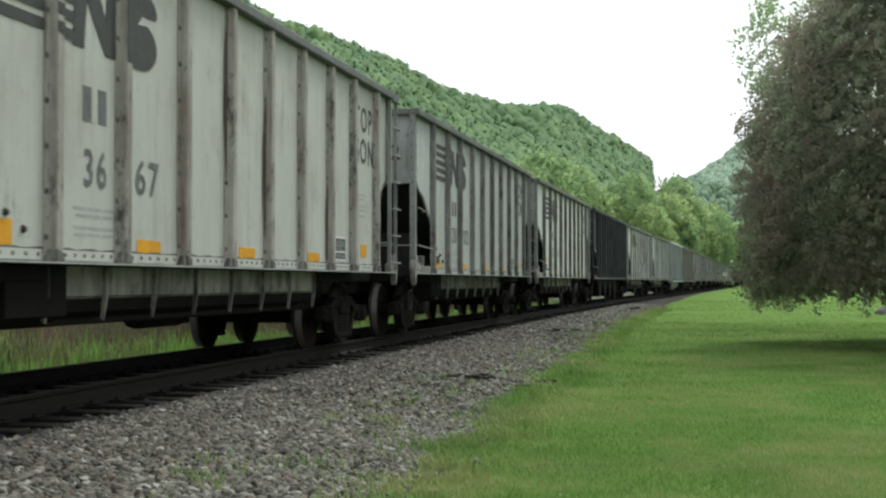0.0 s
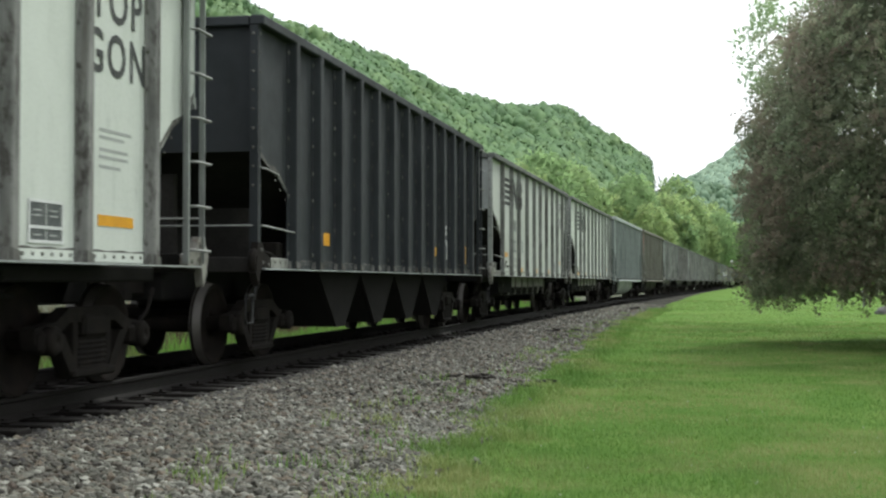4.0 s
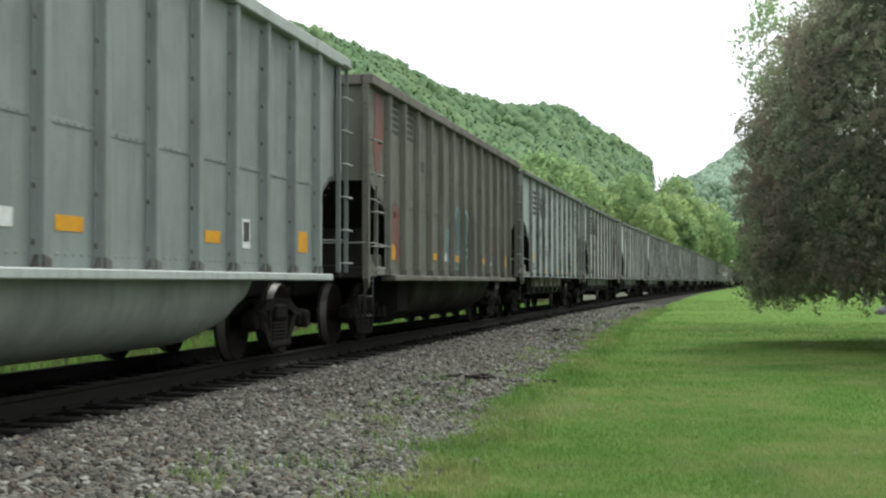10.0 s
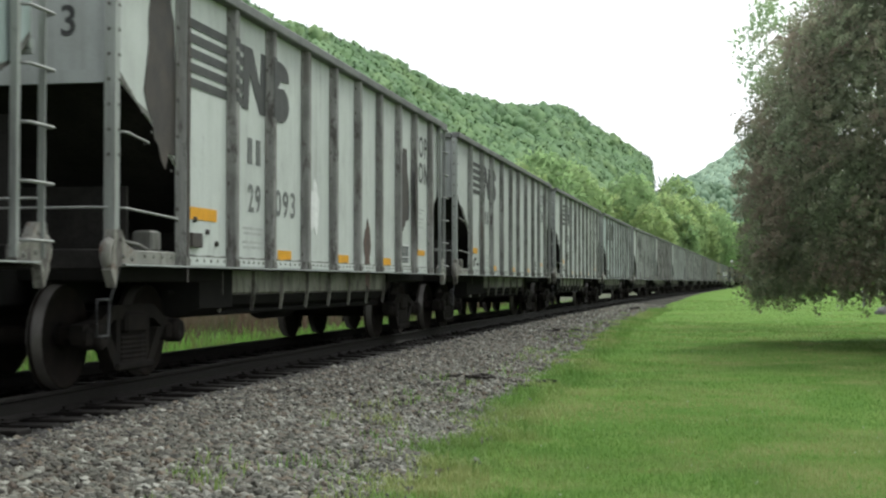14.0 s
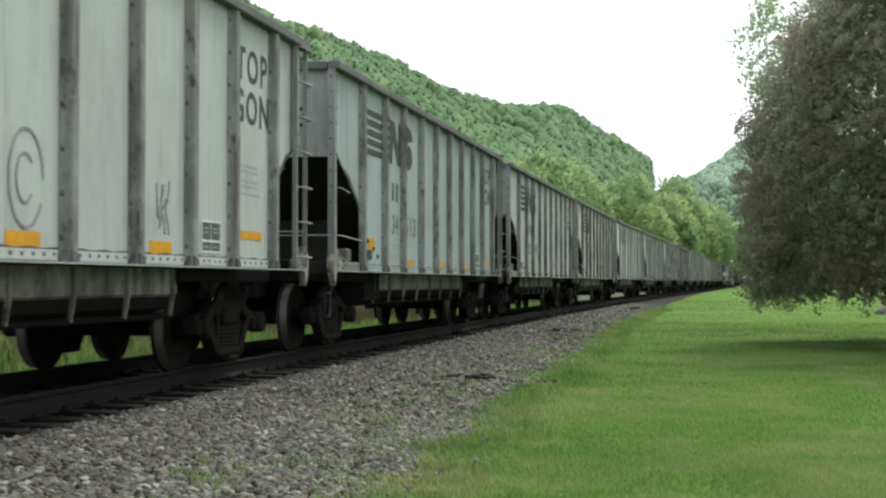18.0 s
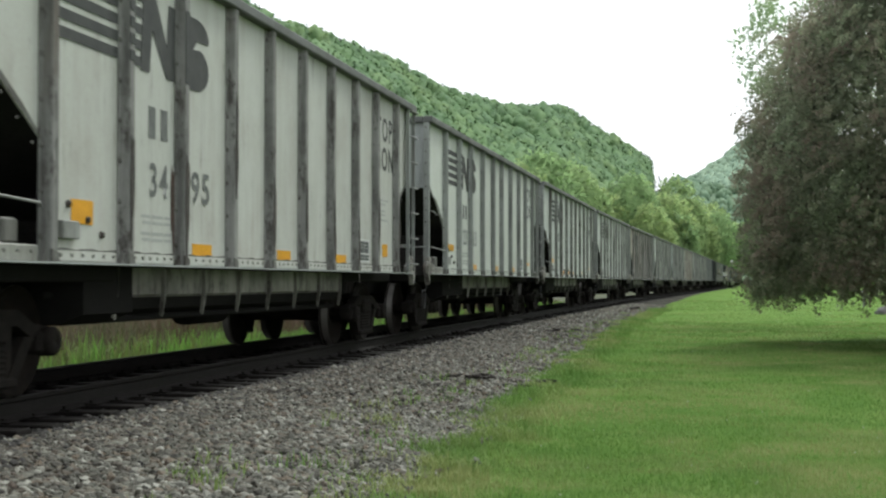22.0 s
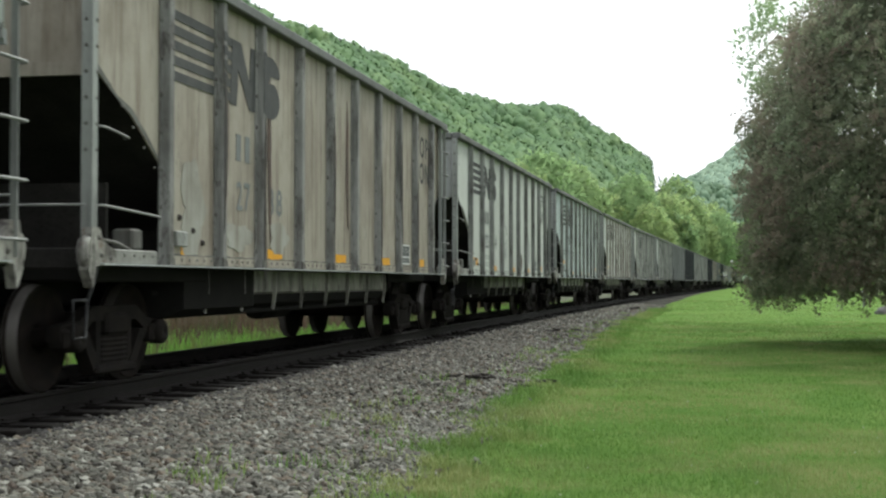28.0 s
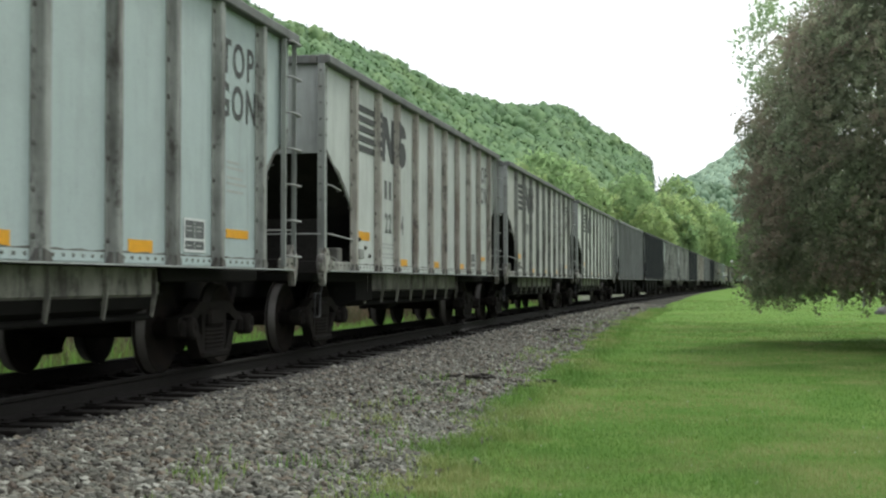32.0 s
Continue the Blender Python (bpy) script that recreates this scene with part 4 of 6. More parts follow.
def quad_hopper(paint, post):
    """Dark open hopper with thirteen posts and four discharge bays."""
    car = new("hopper_car")
    end_works(car, L_TOP, {"panel": paint, "corner": paint, "casting": M["truck"], "box": M["truck"]}, 2.45)
    e = L_TOP / 2
    ys = [-e + 1.3 + (L_TOP - 2.6) / 12 * i for i in range(13)]
    w = (L_TOP - 2.6) / 12
    pg = post_geo(0.11, 0.13, 0.07)
    a, b = pg.mesh("side_post", post), pg.mirrored().mesh("side_post", post)
    pn = panel_geo(w, SILL, TOP - 0.1)
    c, d = pn.mesh("side_panel", paint), pn.mirrored().mesh("side_panel", paint)
    for i, y in enumerate(ys):
        part("side_post", a, None, car, "", (HALF, y, 0))
        part("side_post", b, None, car, "", (-HALF, y, 0))
        if i < 12:
            part("side_panel", c, None, car, "", (HALF, y + w / 2, 0))
            part("side_panel", d, None, car, "", (-HALF, y + w / 2, 0))
    front = cut_sheet_geo(e, ys[0], 2.4, 1.9)
    rear = Geo()
    rear.v, rear.f, rear.smooth = [(x, -y, z) for x, y, z in front.v], [tuple(reversed(f)) for f in front.f], front.smooth
    rear.rv = front.rv
    for g in (front, rear, front.turned(), rear.turned()):
        part("end_bay_panel", g, paint, car)
    part("top_chord", chord_geo(L_TOP), paint, car)
    part("side_sill", side_sill_geo(L_TOP), M["beth_trim"], car)
    part("floor", floor_geo(L_TOP), M["soot"], car)
    sheets = []
    for s in (1, -1):
        g = Geo()
        g.prism([(-1.1, SILL - 0.03), (1.1, SILL - 0.03), (0.22, 0.32), (-0.22, 0.32)], s * 1.3 - 0.02, s * 1.3 + 0.02, "x")
        sheets.append(g.mesh("bay_side", M["soot"]))
        g = Geo()
        g.prism([(s * 1.1, SILL - 0.03), (s * 0.22, 0.32), (s * 0.18, 0.32), (s * 1.05, SILL - 0.03)], -1.27, 1.27, "x")
        sheets.append(g.mesh("bay_slope", M["soot"]))
    for y in (-3.3, -1.1, 1.1, 3.3):
        for me in sheets:
            part(me.name.split(".")[0], me, None, car, "", (0, y, 0))
    # white data bars, boxed stencil, yellow patches
    i = 9
    for z, h in ((1.98, 0.07), (1.88, 0.07), (1.72, 0.05)):
        plate("maintenance_data", car, ys[i] + 0.22, ys[i] + 0.7, z - h, z, M["mark_white"], "white stencilled data bars")
    g = Geo()
    for (a0, a1, b0, b1) in ((0.25, 0.72, 1.64, 1.67), (0.25, 0.72, 1.36, 1.39), (0.25, 0.28, 1.36, 1.67), (0.69, 0.72, 1.36, 1.67)):
        g.box(HALF + 0.001, HALF + 0.006, ys[i] + a0, ys[i] + a1, b0, b1)
    part("inspection_stencil", g, M["mark_white"], car)
    for z, h in ((2.02, 0.07), (1.9, 0.06), (1.74, 0.09)):
        plate("maintenance_data", car, ys[11] + 0.24, ys[11] + 0.52, z - h, z, M["mark_white"], "white stencilled data bars")
    for k, zz in ((1, 1.4), (8, 1.40), (11, 1.3)):
        plate("reflector", car, ys[k] + 0.28, ys[k] + 0.72, zz, zz + 0.16 + 0.18 * (k == 11), M["yellow"], "yellow reflective patch")
    for z in (2.7, 2.5, 2.0, 1.8):
        plate("road_data", car, ys[3] + 0.3, ys[3] + 0.42, z - 0.12, z, M["mark_white"], "white stencilled bars")
    build_trucks(car, L_TOP, 1.45)
    return car


# ---- the consist, from the head to the tail: kind, near-end position along the track at the start, body, posts, road number, patch pattern
WHEELSET = wheelset_mesh()
RATE, GAIN = 10.0758, 0.01151           # speed in metres a second, and what it gains every second
TRAIN = []


def travelled(t):
    return RATE * t + 0.5 * GAIN * t * t


CONSIST = [
    ("gon", -9.2, "white", "post_grey", "31", "upright", ""),
    ("gon", 6.68, "white_rusty", "post_rusty", "3667", "upright", "7"),
    ("gon", 22.68, "white", "post_dark", "28902", "upright", "02"),
    ("gon", 38.6, "white_clean", "post_dark", "30259", "long", "9"),
    ("black", 54.82, "", "", "", "", ""),
    ("gon_long", 71.2, "white_clean", "post_grey", "2273", "long", "3"),
    ("gon_long", 87.45, "white_clean", "post_clean", "23375", "long", "75"),
    ("tub_grey", 104.16, "", "", "", "", ""),
    ("tub_brown", 120.79, "", "", "", "", ""),
    ("gon", 137.1, "white_blue", "post_grey", "34566", "upright", "6"),
    ("gon", 152.88, "white", "post_dark", "29093", "long", "3"),
    ("gon_long", 168.68, "white", "post_grey", "", "long", ""),
    ("gon", 184.95, "white", "post_grey", "2877", "long", "77"),
    ("gon", 200.83, "white_blue", "post_grey", "34513", "upright", "3"),
    ("gon", 216.75, "white", "post_grey", "32299", "upright", "19"),
    ("gon", 232.45, "white_rusty", "post_dark", "3495", "upright", "5"),
    ("gon_long", 248.26, "white_clean", "post_clean", "2343", "long", "3"),
    ("gon_long", 264.45, "white", "post_grey", "2265", "long", "5"),
    ("gon_long", 280.67, "white", "post_grey", "", "upright", ""),
    ("gon_long", 296.9, "white_brown", "post_dark", "2738", "upright", ""),
    ("gon_long", 313.17, "white_clean", "post_grey", "2264", "long", "4"),
    ("gon", 329.58, "white_blue", "post_grey", "27829", "long", "29"),
    ("gon", 345.43, "white", "post_rusty", "224", "long", ""),
    ("gon", 361.4, "white_rusty", "post_grey", "", "long", ""),
    ("gon", 377.5, "white_clean", "post_grey", "", "long", ""),
]
TAIL = ["grey", "black", "gon:white_blue:post_grey", "gon:white:post_grey", "black", "gon:white_rusty:post_rusty", "grey", "black", "gon:white:post_dark", "gon:white_clean:post_grey", "tub_grey", "gon:white_brown:post_rusty", "black", "gon:white:post_grey", "grey"]
y_at = 393.5
for item in TAIL:
    bits = item.split(":")
    CONSIST.append((bits[0], y_at, *(bits[1:] or ("", "")), "", "long", ""))
    y_at += 16.1

BASE = {kind: conversion_gondola(kind) for kind in BUILDS}
BASE["black"] = tagged(quad_hopper(M["black_car"], M["black_car"]), "black steel hopper car with white stencils and yellow patches on rails", "freight car", "cars of the coal train")
BASE["grey"] = tagged(quad_hopper(M["grey_car"], M["grey_car"]), "dull grey sooty hopper car on rails", "freight car", "cars of the coal train")
BASE["tub_grey"] = tagged(tub_gondola(M["beth_grey"], M["beth_trim"], M["tub_grey"]), "grey riveted high-sided tub gondola with pale flanges on rails", "freight car", "cars of the coal train")
BASE["tub_brown"] = tagged(tub_gondola(M["beth_brown"], M["brown_trim"], M["tub_dark"]), "brown-dusted tub gondola with sprayed graffiti on rails", "freight car", "cars of the coal train")
LABELS = {"white": "weathered white coal gondola with sooty grey posts on rails", "white_clean": "clean white coal gondola with yellow patches on rails",
          "white_rusty": "rust-streaked white coal gondola with brown posts on rails", "white_blue": "bluish white coal gondola with grey posts on rails",
          "white_brown": "brown-stained dirty white coal gondola on rails"}
used = set()
for i, (kind, y0, body, posts, number, pattern, end_no) in enumerate(CONSIST):
    if kind in used:
        car = copy_thing(BASE[kind], Matrix.Identity(4))
    else:
        car = BASE[kind]
        used.add(kind)
    TRAIN.append((car, y0, L_TUB if kind.startswith("tub") else BUILDS[kind][0] if kind in BUILDS else L_TOP))
for i, (kind, y0, body, posts, number, pattern, end_no) in enumerate(CONSIST):
    car = TRAIN[i][0]
    if kind in BUILDS:
        repaint(car, side_panel=M[body], end_bay_panel=M[body], side_post=M[posts])
        car["label"] = LABELS[body]
        decorate(car, number, pattern, 100 + i, end_no, kind)


# ---- what sets single cars apart: stains, rust, chalk faces and sprayed scrawls
def panel_mid(i):
    return (POSTS[i] + POSTS[i + 1]) / 2


def car_of(k):
    """A car of the train; its build's posts become the ones that stains are placed by."""
    global POSTS
    POSTS = POSTS_OF.get(CONSIST[k][0], POSTS_OF["gon"])
    return TRAIN[k][0]


def bubble_scrawl(car, y, z, w, h, m1, m2, label, seed):
    """An unreadable sprayed tag of curling strokes."""
    rnd = random.Random(seed)
    for i in range(3):
        yc = y + w * (i - 1) * 0.33
        pts = []
        for j in range(9):
            a = j / 8
            pts.append((yc + w * 0.16 * math.sin(a * 6.28 * rnd.uniform(0.8, 1.3) + i), z + h * (a - 0.5) + rnd.uniform(-0.03, 0.03)))
        stroke(car, pts, w * 0.06, m1, label)
        stroke(car, arc(yc, z + rnd.uniform(-0.2, 0.2) * h, w * 0.14, h * 0.2, rnd.uniform(0, 90), rnd.uniform(250, 400)), w * 0.045, m2, label)


# dripping rust on the first car's posts and panels
c = car_of(1)
for k, (i, z, rz) in enumerate(((4, 2.9, 0.7), (5, 2.2, 0.8), (7, 1.7, 0.45))):
    blob("rust_streak", c, POSTS[i] - 0.11, z, 0.05, rz, M["rust"], "brown rust streak beside a post", k, HALF + 0.012)
# the black-posted car: dark hatch scars
c = car_of(3)
blob("rust_scar", c, panel_mid(5), 2.25, 0.09, 0.26, M["rust"], "brown burn scar on a panel", 11)
blob("rust_scar", c, panel_mid(4), 2.55, 0.07, 0.08, M["rust"], "small brown scar on a panel", 12)
blob("rust_scar", c, panel_mid(6), 2.15, 0.03, 0.25, M["rust"], "thin brown scar on a panel", 13)
# a chalk smile
c = car_of(6)
y = panel_mid(3) - 0.03
stroke(c, arc(y, 1.72, 0.24, 0.3, 190, 350), 0.03, M["spray_grey"], "drawn smile", name="chalk_face")
for s in (-0.13, 0.14):
    stroke(c, [(y + s, 2.02), (y + s, 2.1)], 0.035, M["spray_grey"], "drawn eye", name="chalk_face")
stroke(c, [(POSTS[0] + 0.2, 1.72), (POSTS[0] + 0.5, 1.52), (POSTS[0] + 0.46, 1.6), (POSTS[0] + 0.6, 1.6)], 0.03, M["spray_grey"], "dark scratch")
# the brown tub car: big tag, pale tag, red scrawls
c = car_of(8)
e = L_TUB / 2
tub_posts = [-e + 1.28 + 1.058 * i for i in range(13)]
for i, (y, ry, rz, z) in enumerate(((tub_posts[6] - 0.3, 0.22, 0.6, 1.75), (tub_posts[6] + 0.5, 0.36, 0.62, 1.72), (tub_posts[7] + 0.3, 0.16, 0.6, 1.75))):
    blob("graffiti", c, y, z, ry, rz, M["spray_black"], "black fill of a sprayed tag", 40 + i, HALF)
for i in (6, 7):
    blob("graffiti", c, tub_posts[i], 1.74, 0.055, 0.58, M["spray_black"], "black fill of a sprayed tag", 44 + i, HALF + 0.082)
yb = tub_posts[5] + 0.52
for pts in ([(-0.1, 2.2), (0.12, 2.42), (0.05, 2.1), (0.12, 1.6), (0.0, 1.62)], [(0.16, 2.3), (0.28, 2.36), (0.32, 1.6), (0.36, 1.3)], [(0.92, 2.28), (1.08, 2.36), (1.2, 2.25), (1.1, 1.7), (1.0, 1.72), (0.92, 2.2)], [(1.22, 2.3), (1.34, 2.2)],
            [(-0.02, 1.15), (0.05, 1.5), (0.16, 1.56), (0.26, 1.42), (0.2, 1.2), (0.08, 1.18)], [(0.95, 1.2), (0.98, 1.56), (1.24, 1.6), (1.26, 1.46), (1.06, 1.4), (1.12, 1.12)]):
    stroke(c, [(yb + u, z) for u, z in pts], 0.06, M["spray_cyan"], "pale cyan sprayed outline", HALF + 0.006)
bubble_scrawl(c, tub_posts[4] + 0.56, 1.62, 0.6, 0.66, M["spray_cyan"], M["spray_cyan"], "pale sprayed tag", 5)
for k, (y, z, ry, rz) in enumerate(((tub_posts[0] + 0.5, 1.75, 0.3, 0.3), (tub_posts[0] + 0.65, 2.05, 0.2, 0.16), (tub_posts[0] + 0.75, 1.4, 0.16, 0.16), (tub_posts[9] + 0.6, 1.7, 0.2, 0.16), (tub_posts[10] + 0.45, 1.75, 0.16, 0.14), (tub_posts[10] + 0.3, 1.4, 0.06, 0.2))):
    blob("graffiti", c, y, z, ry, rz, M["spray_red"], "dull red sprayed patch", 60 + k)
blob("graffiti", c, -e + 0.75, 3.2, 0.3, 0.55, M["spray_red"], "dull red sprayed patch", 70)
plate("reflector", c, tub_posts[5] + 0.3, tub_posts[5] + 0.76, 1.32, 1.45, M["yellow"], "yellow reflective patch", HALF + 0.01)
# bluish white car: one sooty post foot
c = car_of(9)
blob("soot_stain", c, POSTS[3] - 0.17, 1.5, 0.07, 0.36, M["stain"], "black soot up a panel's edge", 80)
# the worst stained car: soot over the emblem end, big smudges toward the rear
c = car_of(10)
blob("soot_stain", c, POSTS[0] - 0.42, 2.85, 0.4, 0.88, M["stain"], "large black soot stain by the front", 81)
blob("soot_stain", c, POSTS[0], 2.4, 0.05, 1.2, M["stain"], "soot run down the first post", 86, HALF + DEPTH + 0.001)
blob("soot_stain", c, panel_mid(7) - 0.1, 2.4, 0.35, 0.75, M["stain"], "large brown-black soot stain", 82)
blob("soot_stain", c, POSTS[8] - 0.05, 2.2, 0.1, 0.7, M["stain"], "soot stain on a post", 83, HALF + DEPTH + 0.001)
blob("soot_stain", c, panel_mid(5), 1.35, 0.22, 0.42, M["rust"], "brown stain low on a panel", 84)
blob("paint_patch", c, panel_mid(3) - 0.2, 1.85, 0.2, 0.35, M["mark_white"], "white brushed paint patch", 85)
# scrawls on the car with the round drawn face
c = car_of(12)
for pts in ([(-0.2, 1.8), (-0.12, 1.5), (0.1, 1.62), (-0.05, 1.35)], [(0.05, 2.15), (0.08, 1.95), (0.06, 1.7)], [(-0.15, 1.95), (-0.05, 2.0), (-0.1, 1.9)]):
    stroke(c, [(panel_mid(3) + a, z) for a, z in pts], 0.022, M["spray_grey"], "thin grey scrawl")
stroke(c, arc(panel_mid(4), 1.68, 0.26, 0.36, 0, 330, 18), 0.024, M["spray_grey"], "drawn round face", name="chalk_face")
stroke(c, arc(panel_mid(4) - 0.02, 1.68, 0.13, 0.18, 40, 320), 0.02, M["spray_grey"], "drawn round face", name="chalk_face")
bubble_scrawl(c, panel_mid(6), 1.6, 0.3, 0.45, M["spray_grey"], M["spray_grey"], "thin grey scrawl", 8)
# soot swept over the brown-stained car's posts
c = car_of(19)
for i in (1, 2, 4, 6, 7, 8):
    blob("soot_stain", c, POSTS[i], 2.0 + 0.3 * math.sin(i * 2.0), 0.047, 0.75, M["stain"], "sooty run down a post", 200 + i, HALF + DEPTH + 0.001)
repaint(c, end_sheet=M["white_brown"])
for i, z, ry, rz in ((0, 1.62, 0.34, 0.42), (1, 1.4, 0.36, 0.16), (2, 1.43, 0.38, 0.16)):
    blob("paint_patch", c, panel_mid(i), z, ry, rz, M["washed"], "pale washed patch low on a panel", 220 + i)
blob("rust_streak", c, panel_mid(4) + 0.3, 2.5, 0.06, 0.9, M["rust"], "broad brown run down a panel", 210)
blob("rust_streak", c, panel_mid(2) - 0.35, 2.3, 0.07, 0.8, M["rust"], "brown run down a panel", 211)
# faint tags
c = car_of(14)
y = panel_mid(5)
for pts in ([(-0.52, 1.62), (-0.5, 1.4), (-0.42, 1.32), (-0.36, 1.45), (-0.44, 1.52)], arc(-0.2, 1.42, 0.1, 0.11, 20, 380, 12), [(-0.06, 1.62), (-0.02, 1.4), (0.05, 1.3), (0.1, 1.42), (0.14, 1.58)],
            [(0.1, 1.3), (0.22, 1.36), (0.32, 1.33), (0.5, 1.37)], [(0.2, 1.6), (0.24, 1.44), (0.34, 1.5), (0.38, 1.42)]):
    stroke(c, [(y + a, z) for a, z in pts], 0.022, M["spray_grey"], "thin grey scrawl")
y = panel_mid(6)
for pts in ([(-0.5, 1.42), (-0.42, 1.5), (-0.36, 1.34), (-0.26, 1.38)], [(-0.5, 1.3), (-0.3, 1.28)]):
    stroke(c, [(y + a, z) for a, z in pts], 0.022, M["spray_grey"], "thin grey scrawl")
# soot-streaked posts and panels
c = car_of(15)
for k, (i, d, z, rz) in enumerate(((2, 0.0, 1.65, 0.5), (1, 0.0, 1.75, 0.45), (6, 0.0, 1.6, 0.4), (3, 0.0, 2.3, 0.5))):
    blob("soot_stain", c, POSTS[i] + d, z, 0.045, rz, M["stain"], "brown-black run down a post", 90 + k, HALF + DEPTH + 0.001)
blob("rust_streak", c, panel_mid(1) + 0.48, 1.6, 0.05, 0.42, M["rust"], "rust run beside a post", 96)
for i in (4, 5, 7, 8, 9):
    blob("soot_stain", c, POSTS[i], 1.55 + 0.25 * math.sin(i * 1.7), 0.045, 0.42, M["stain"], "brown-black run down a post", 300 + i, HALF + DEPTH + 0.001)
# rust burst along the bottom
c = car_of(17)
for k, (y, z, ry, rz) in enumerate(((panel_mid(2) + 0.32, 1.25, 0.2, 0.12), (panel_mid(3), 1.24, 0.52, 0.13), (POSTS[3] + 0.3, 1.33, 0.2, 0.16))):
    blob("rust_patch", c, y, z, ry, rz, M["rust"], "dark brown rust patch along the bottom", 100 + k)
for i in (2, 3):
    plate("reflector", c, POSTS[i] + 0.34, POSTS[i] + 0.86, SILL + 0.098, SILL + 0.21, M["yellow"], "yellow reflective patch", HALF + 0.008)
# sprayed cloud and loops
c = car_of(20)
stroke(c, arc(panel_mid(3) - 0.1, 2.05, 0.3, 0.22, 0, 330, 14), 0.035, M["spray_grey"], "drawn cloud")
stroke(c, [(panel_mid(3) - 0.2, 1.85), (panel_mid(3) - 0.1, 1.5), (panel_mid(3) + 0.15, 1.8), (panel_mid(3) + 0.1, 1.45)], 0.03, M["spray_grey"], "drawn scribble")
blob("paint_patch", c, panel_mid(6) - 0.1, 1.7, 0.3, 0.42, M["mark_faint"], "greyish rubbed patch", 110)
blob("rust_patch", c, panel_mid(5), 1.42, 0.2, 0.2, M["rust"], "brown burn over the yellow patch", 111)
c = car_of(21)
for z in (2.0, 1.89):
    plate("notice", c, panel_mid(0) - 0.42, panel_mid(0) + 0.42, z - 0.06, z, M["mark_worn"], "worn dark bars of a notice", th=0.003)
c = car_of(23)
for k, i in enumerate((4, 6, 7)):
    blob("rust_streak", c, panel_mid(i), 2.6, 0.12, 0.8, M["rust"] if k else M["stain"], "brown rust run down a panel", 120 + k)


# ---------- the ground: one sheet from the lawn over the ballast to the far bank and out to the horizon
rng = np.random.default_rng(5)


def lawn_z(y):
    """The lawn climbs gently along the line."""
    return LAWN_Z + 0.0036 * min(max(y - 8.0, 0.0), 130.0)


EDGE = ((0, 4.0), (9.8, 4.05), (11.8, 4.0), (13.2, 4.1), (14.6, 4.0), (16.3, 3.86), (20, 3.9), (23, 3.9), (31, 3.75), (39.5, 3.4), (50, 3.3), (67, 3.15), (110, 2.5), (400, 2.1))


def edge_off(y):
    """Where the lawn's ragged edge lies beside the track."""
    base = float(np.interp(y, [e[0] for e in EDGE], [e[1] for e in EDGE]))
    return base + (0.09 * math.sin(y * 1.3 + 1) + 0.07 * math.sin(y * 2.9) + 0.05 * math.sin(y * 6.1)) * min(1.0, 30.0 / max(y, 1.0))


def ground_z(off, y):
    """Height of the ground by its distance to the side of the track's middle (positive: the lawn side)."""
    lz, ed = lawn_z(y), edge_off(y)
    mid = -0.26 + (lz + 0.03 + 0.26) * 0.55
    xs = (-400, -30, -9, -4.2, -2.1, -1.3, 1.3, 1.75, 1.75 + (ed - 1.75) * 0.45, ed, ed + 5, 400)
    zs = (-0.9, -0.9, -0.62, -0.55, -0.24, -0.215, -0.215, -0.26, mid, lz, lz, lz)
    swell = 0.05 * min(1.0, max(0.0, abs(off) - 1.6)) * noise.noise((off * 0.3, y * 0.3, 0.0)) if abs(off) < 40 else 0.0
    return float(np.interp(off, xs, zs)) + swell


def ground_sheet():
    ys = [-420, -300, -200, -120, -60, -30, -10] + [i * 0.5 for i in range(-6, 120)] + [60 + i * 4 for i in range(1, 60)] + [330, 400, 600, 900, 1500, 3200]
    offs = [-3500, -1200, -500, -250, -120, -60, -30, -20, -14, -11, -9, -7, -5.5, -4.2, -3.2, -2.4, -2.1, -1.7, -1.3, -0.7, 0, 0.7, 1.3, 1.5, 1.75, 2.1, 2.5, 2.9, 3.3, 3.7, 4.1, 4.5, 5, 5.5, 6, 6.5, 7, 7.75, 8.5, 9.25, 10, 11, 12, 13, 14, 15, 16.5, 18, 19.5, 21, 24, 27, 30, 35, 40, 60, 100, 200, 500, 1200, 3500]
    v = []
    for y in ys:
        cx = track_x(min(y, 330.0))
        ed = edge_off(y)
        for o in offs:
            if 1.75 < o <= 4.1:
                o = 1.75 + (o - 1.75) * (ed - 1.75) / 2.35
            elif 4.1 < o < 12:
                o = ed + (o - 4.1) * (12 - ed) / 7.9
            z = ground_z(o, y)
            v.append((cx + o, y, z))
    k = len(offs)
    f = [(i * k + j, i * k + j + 1, (i + 1) * k + j + 1, (i + 1) * k + j) for i in range(len(ys) - 1) for j in range(k - 1)]
    me = bpy.data.meshes.new("ground")
    me.from_pydata(v, [], f)
    me.polygons.foreach_set("use_smooth", [True] * len(f))
    # each face is lawn, gravel, oily track bed or rough bank
    for m in (M["lawn"], M["gravel"], M["bed"], M["bank"]):
        me.materials.append(m)
    idx = []
    for i in range(len(ys) - 1):
        for j in range(k - 1):
            o = (offs[j] + offs[j + 1]) / 2
            # the far shoulder shares the bed's black: oily ballast plus the train's shadow
            idx.append(0 if o > 4.1 else 1 if o > 1.6 else 2 if o > -3.2 else 3)
    me.polygons.foreach_set("material_index", idx)
    me.update()
    return tagged(new("ground", me), "mown lawn, gravel shoulder, oily track bed and weedy bank", "ground", kind="structure")


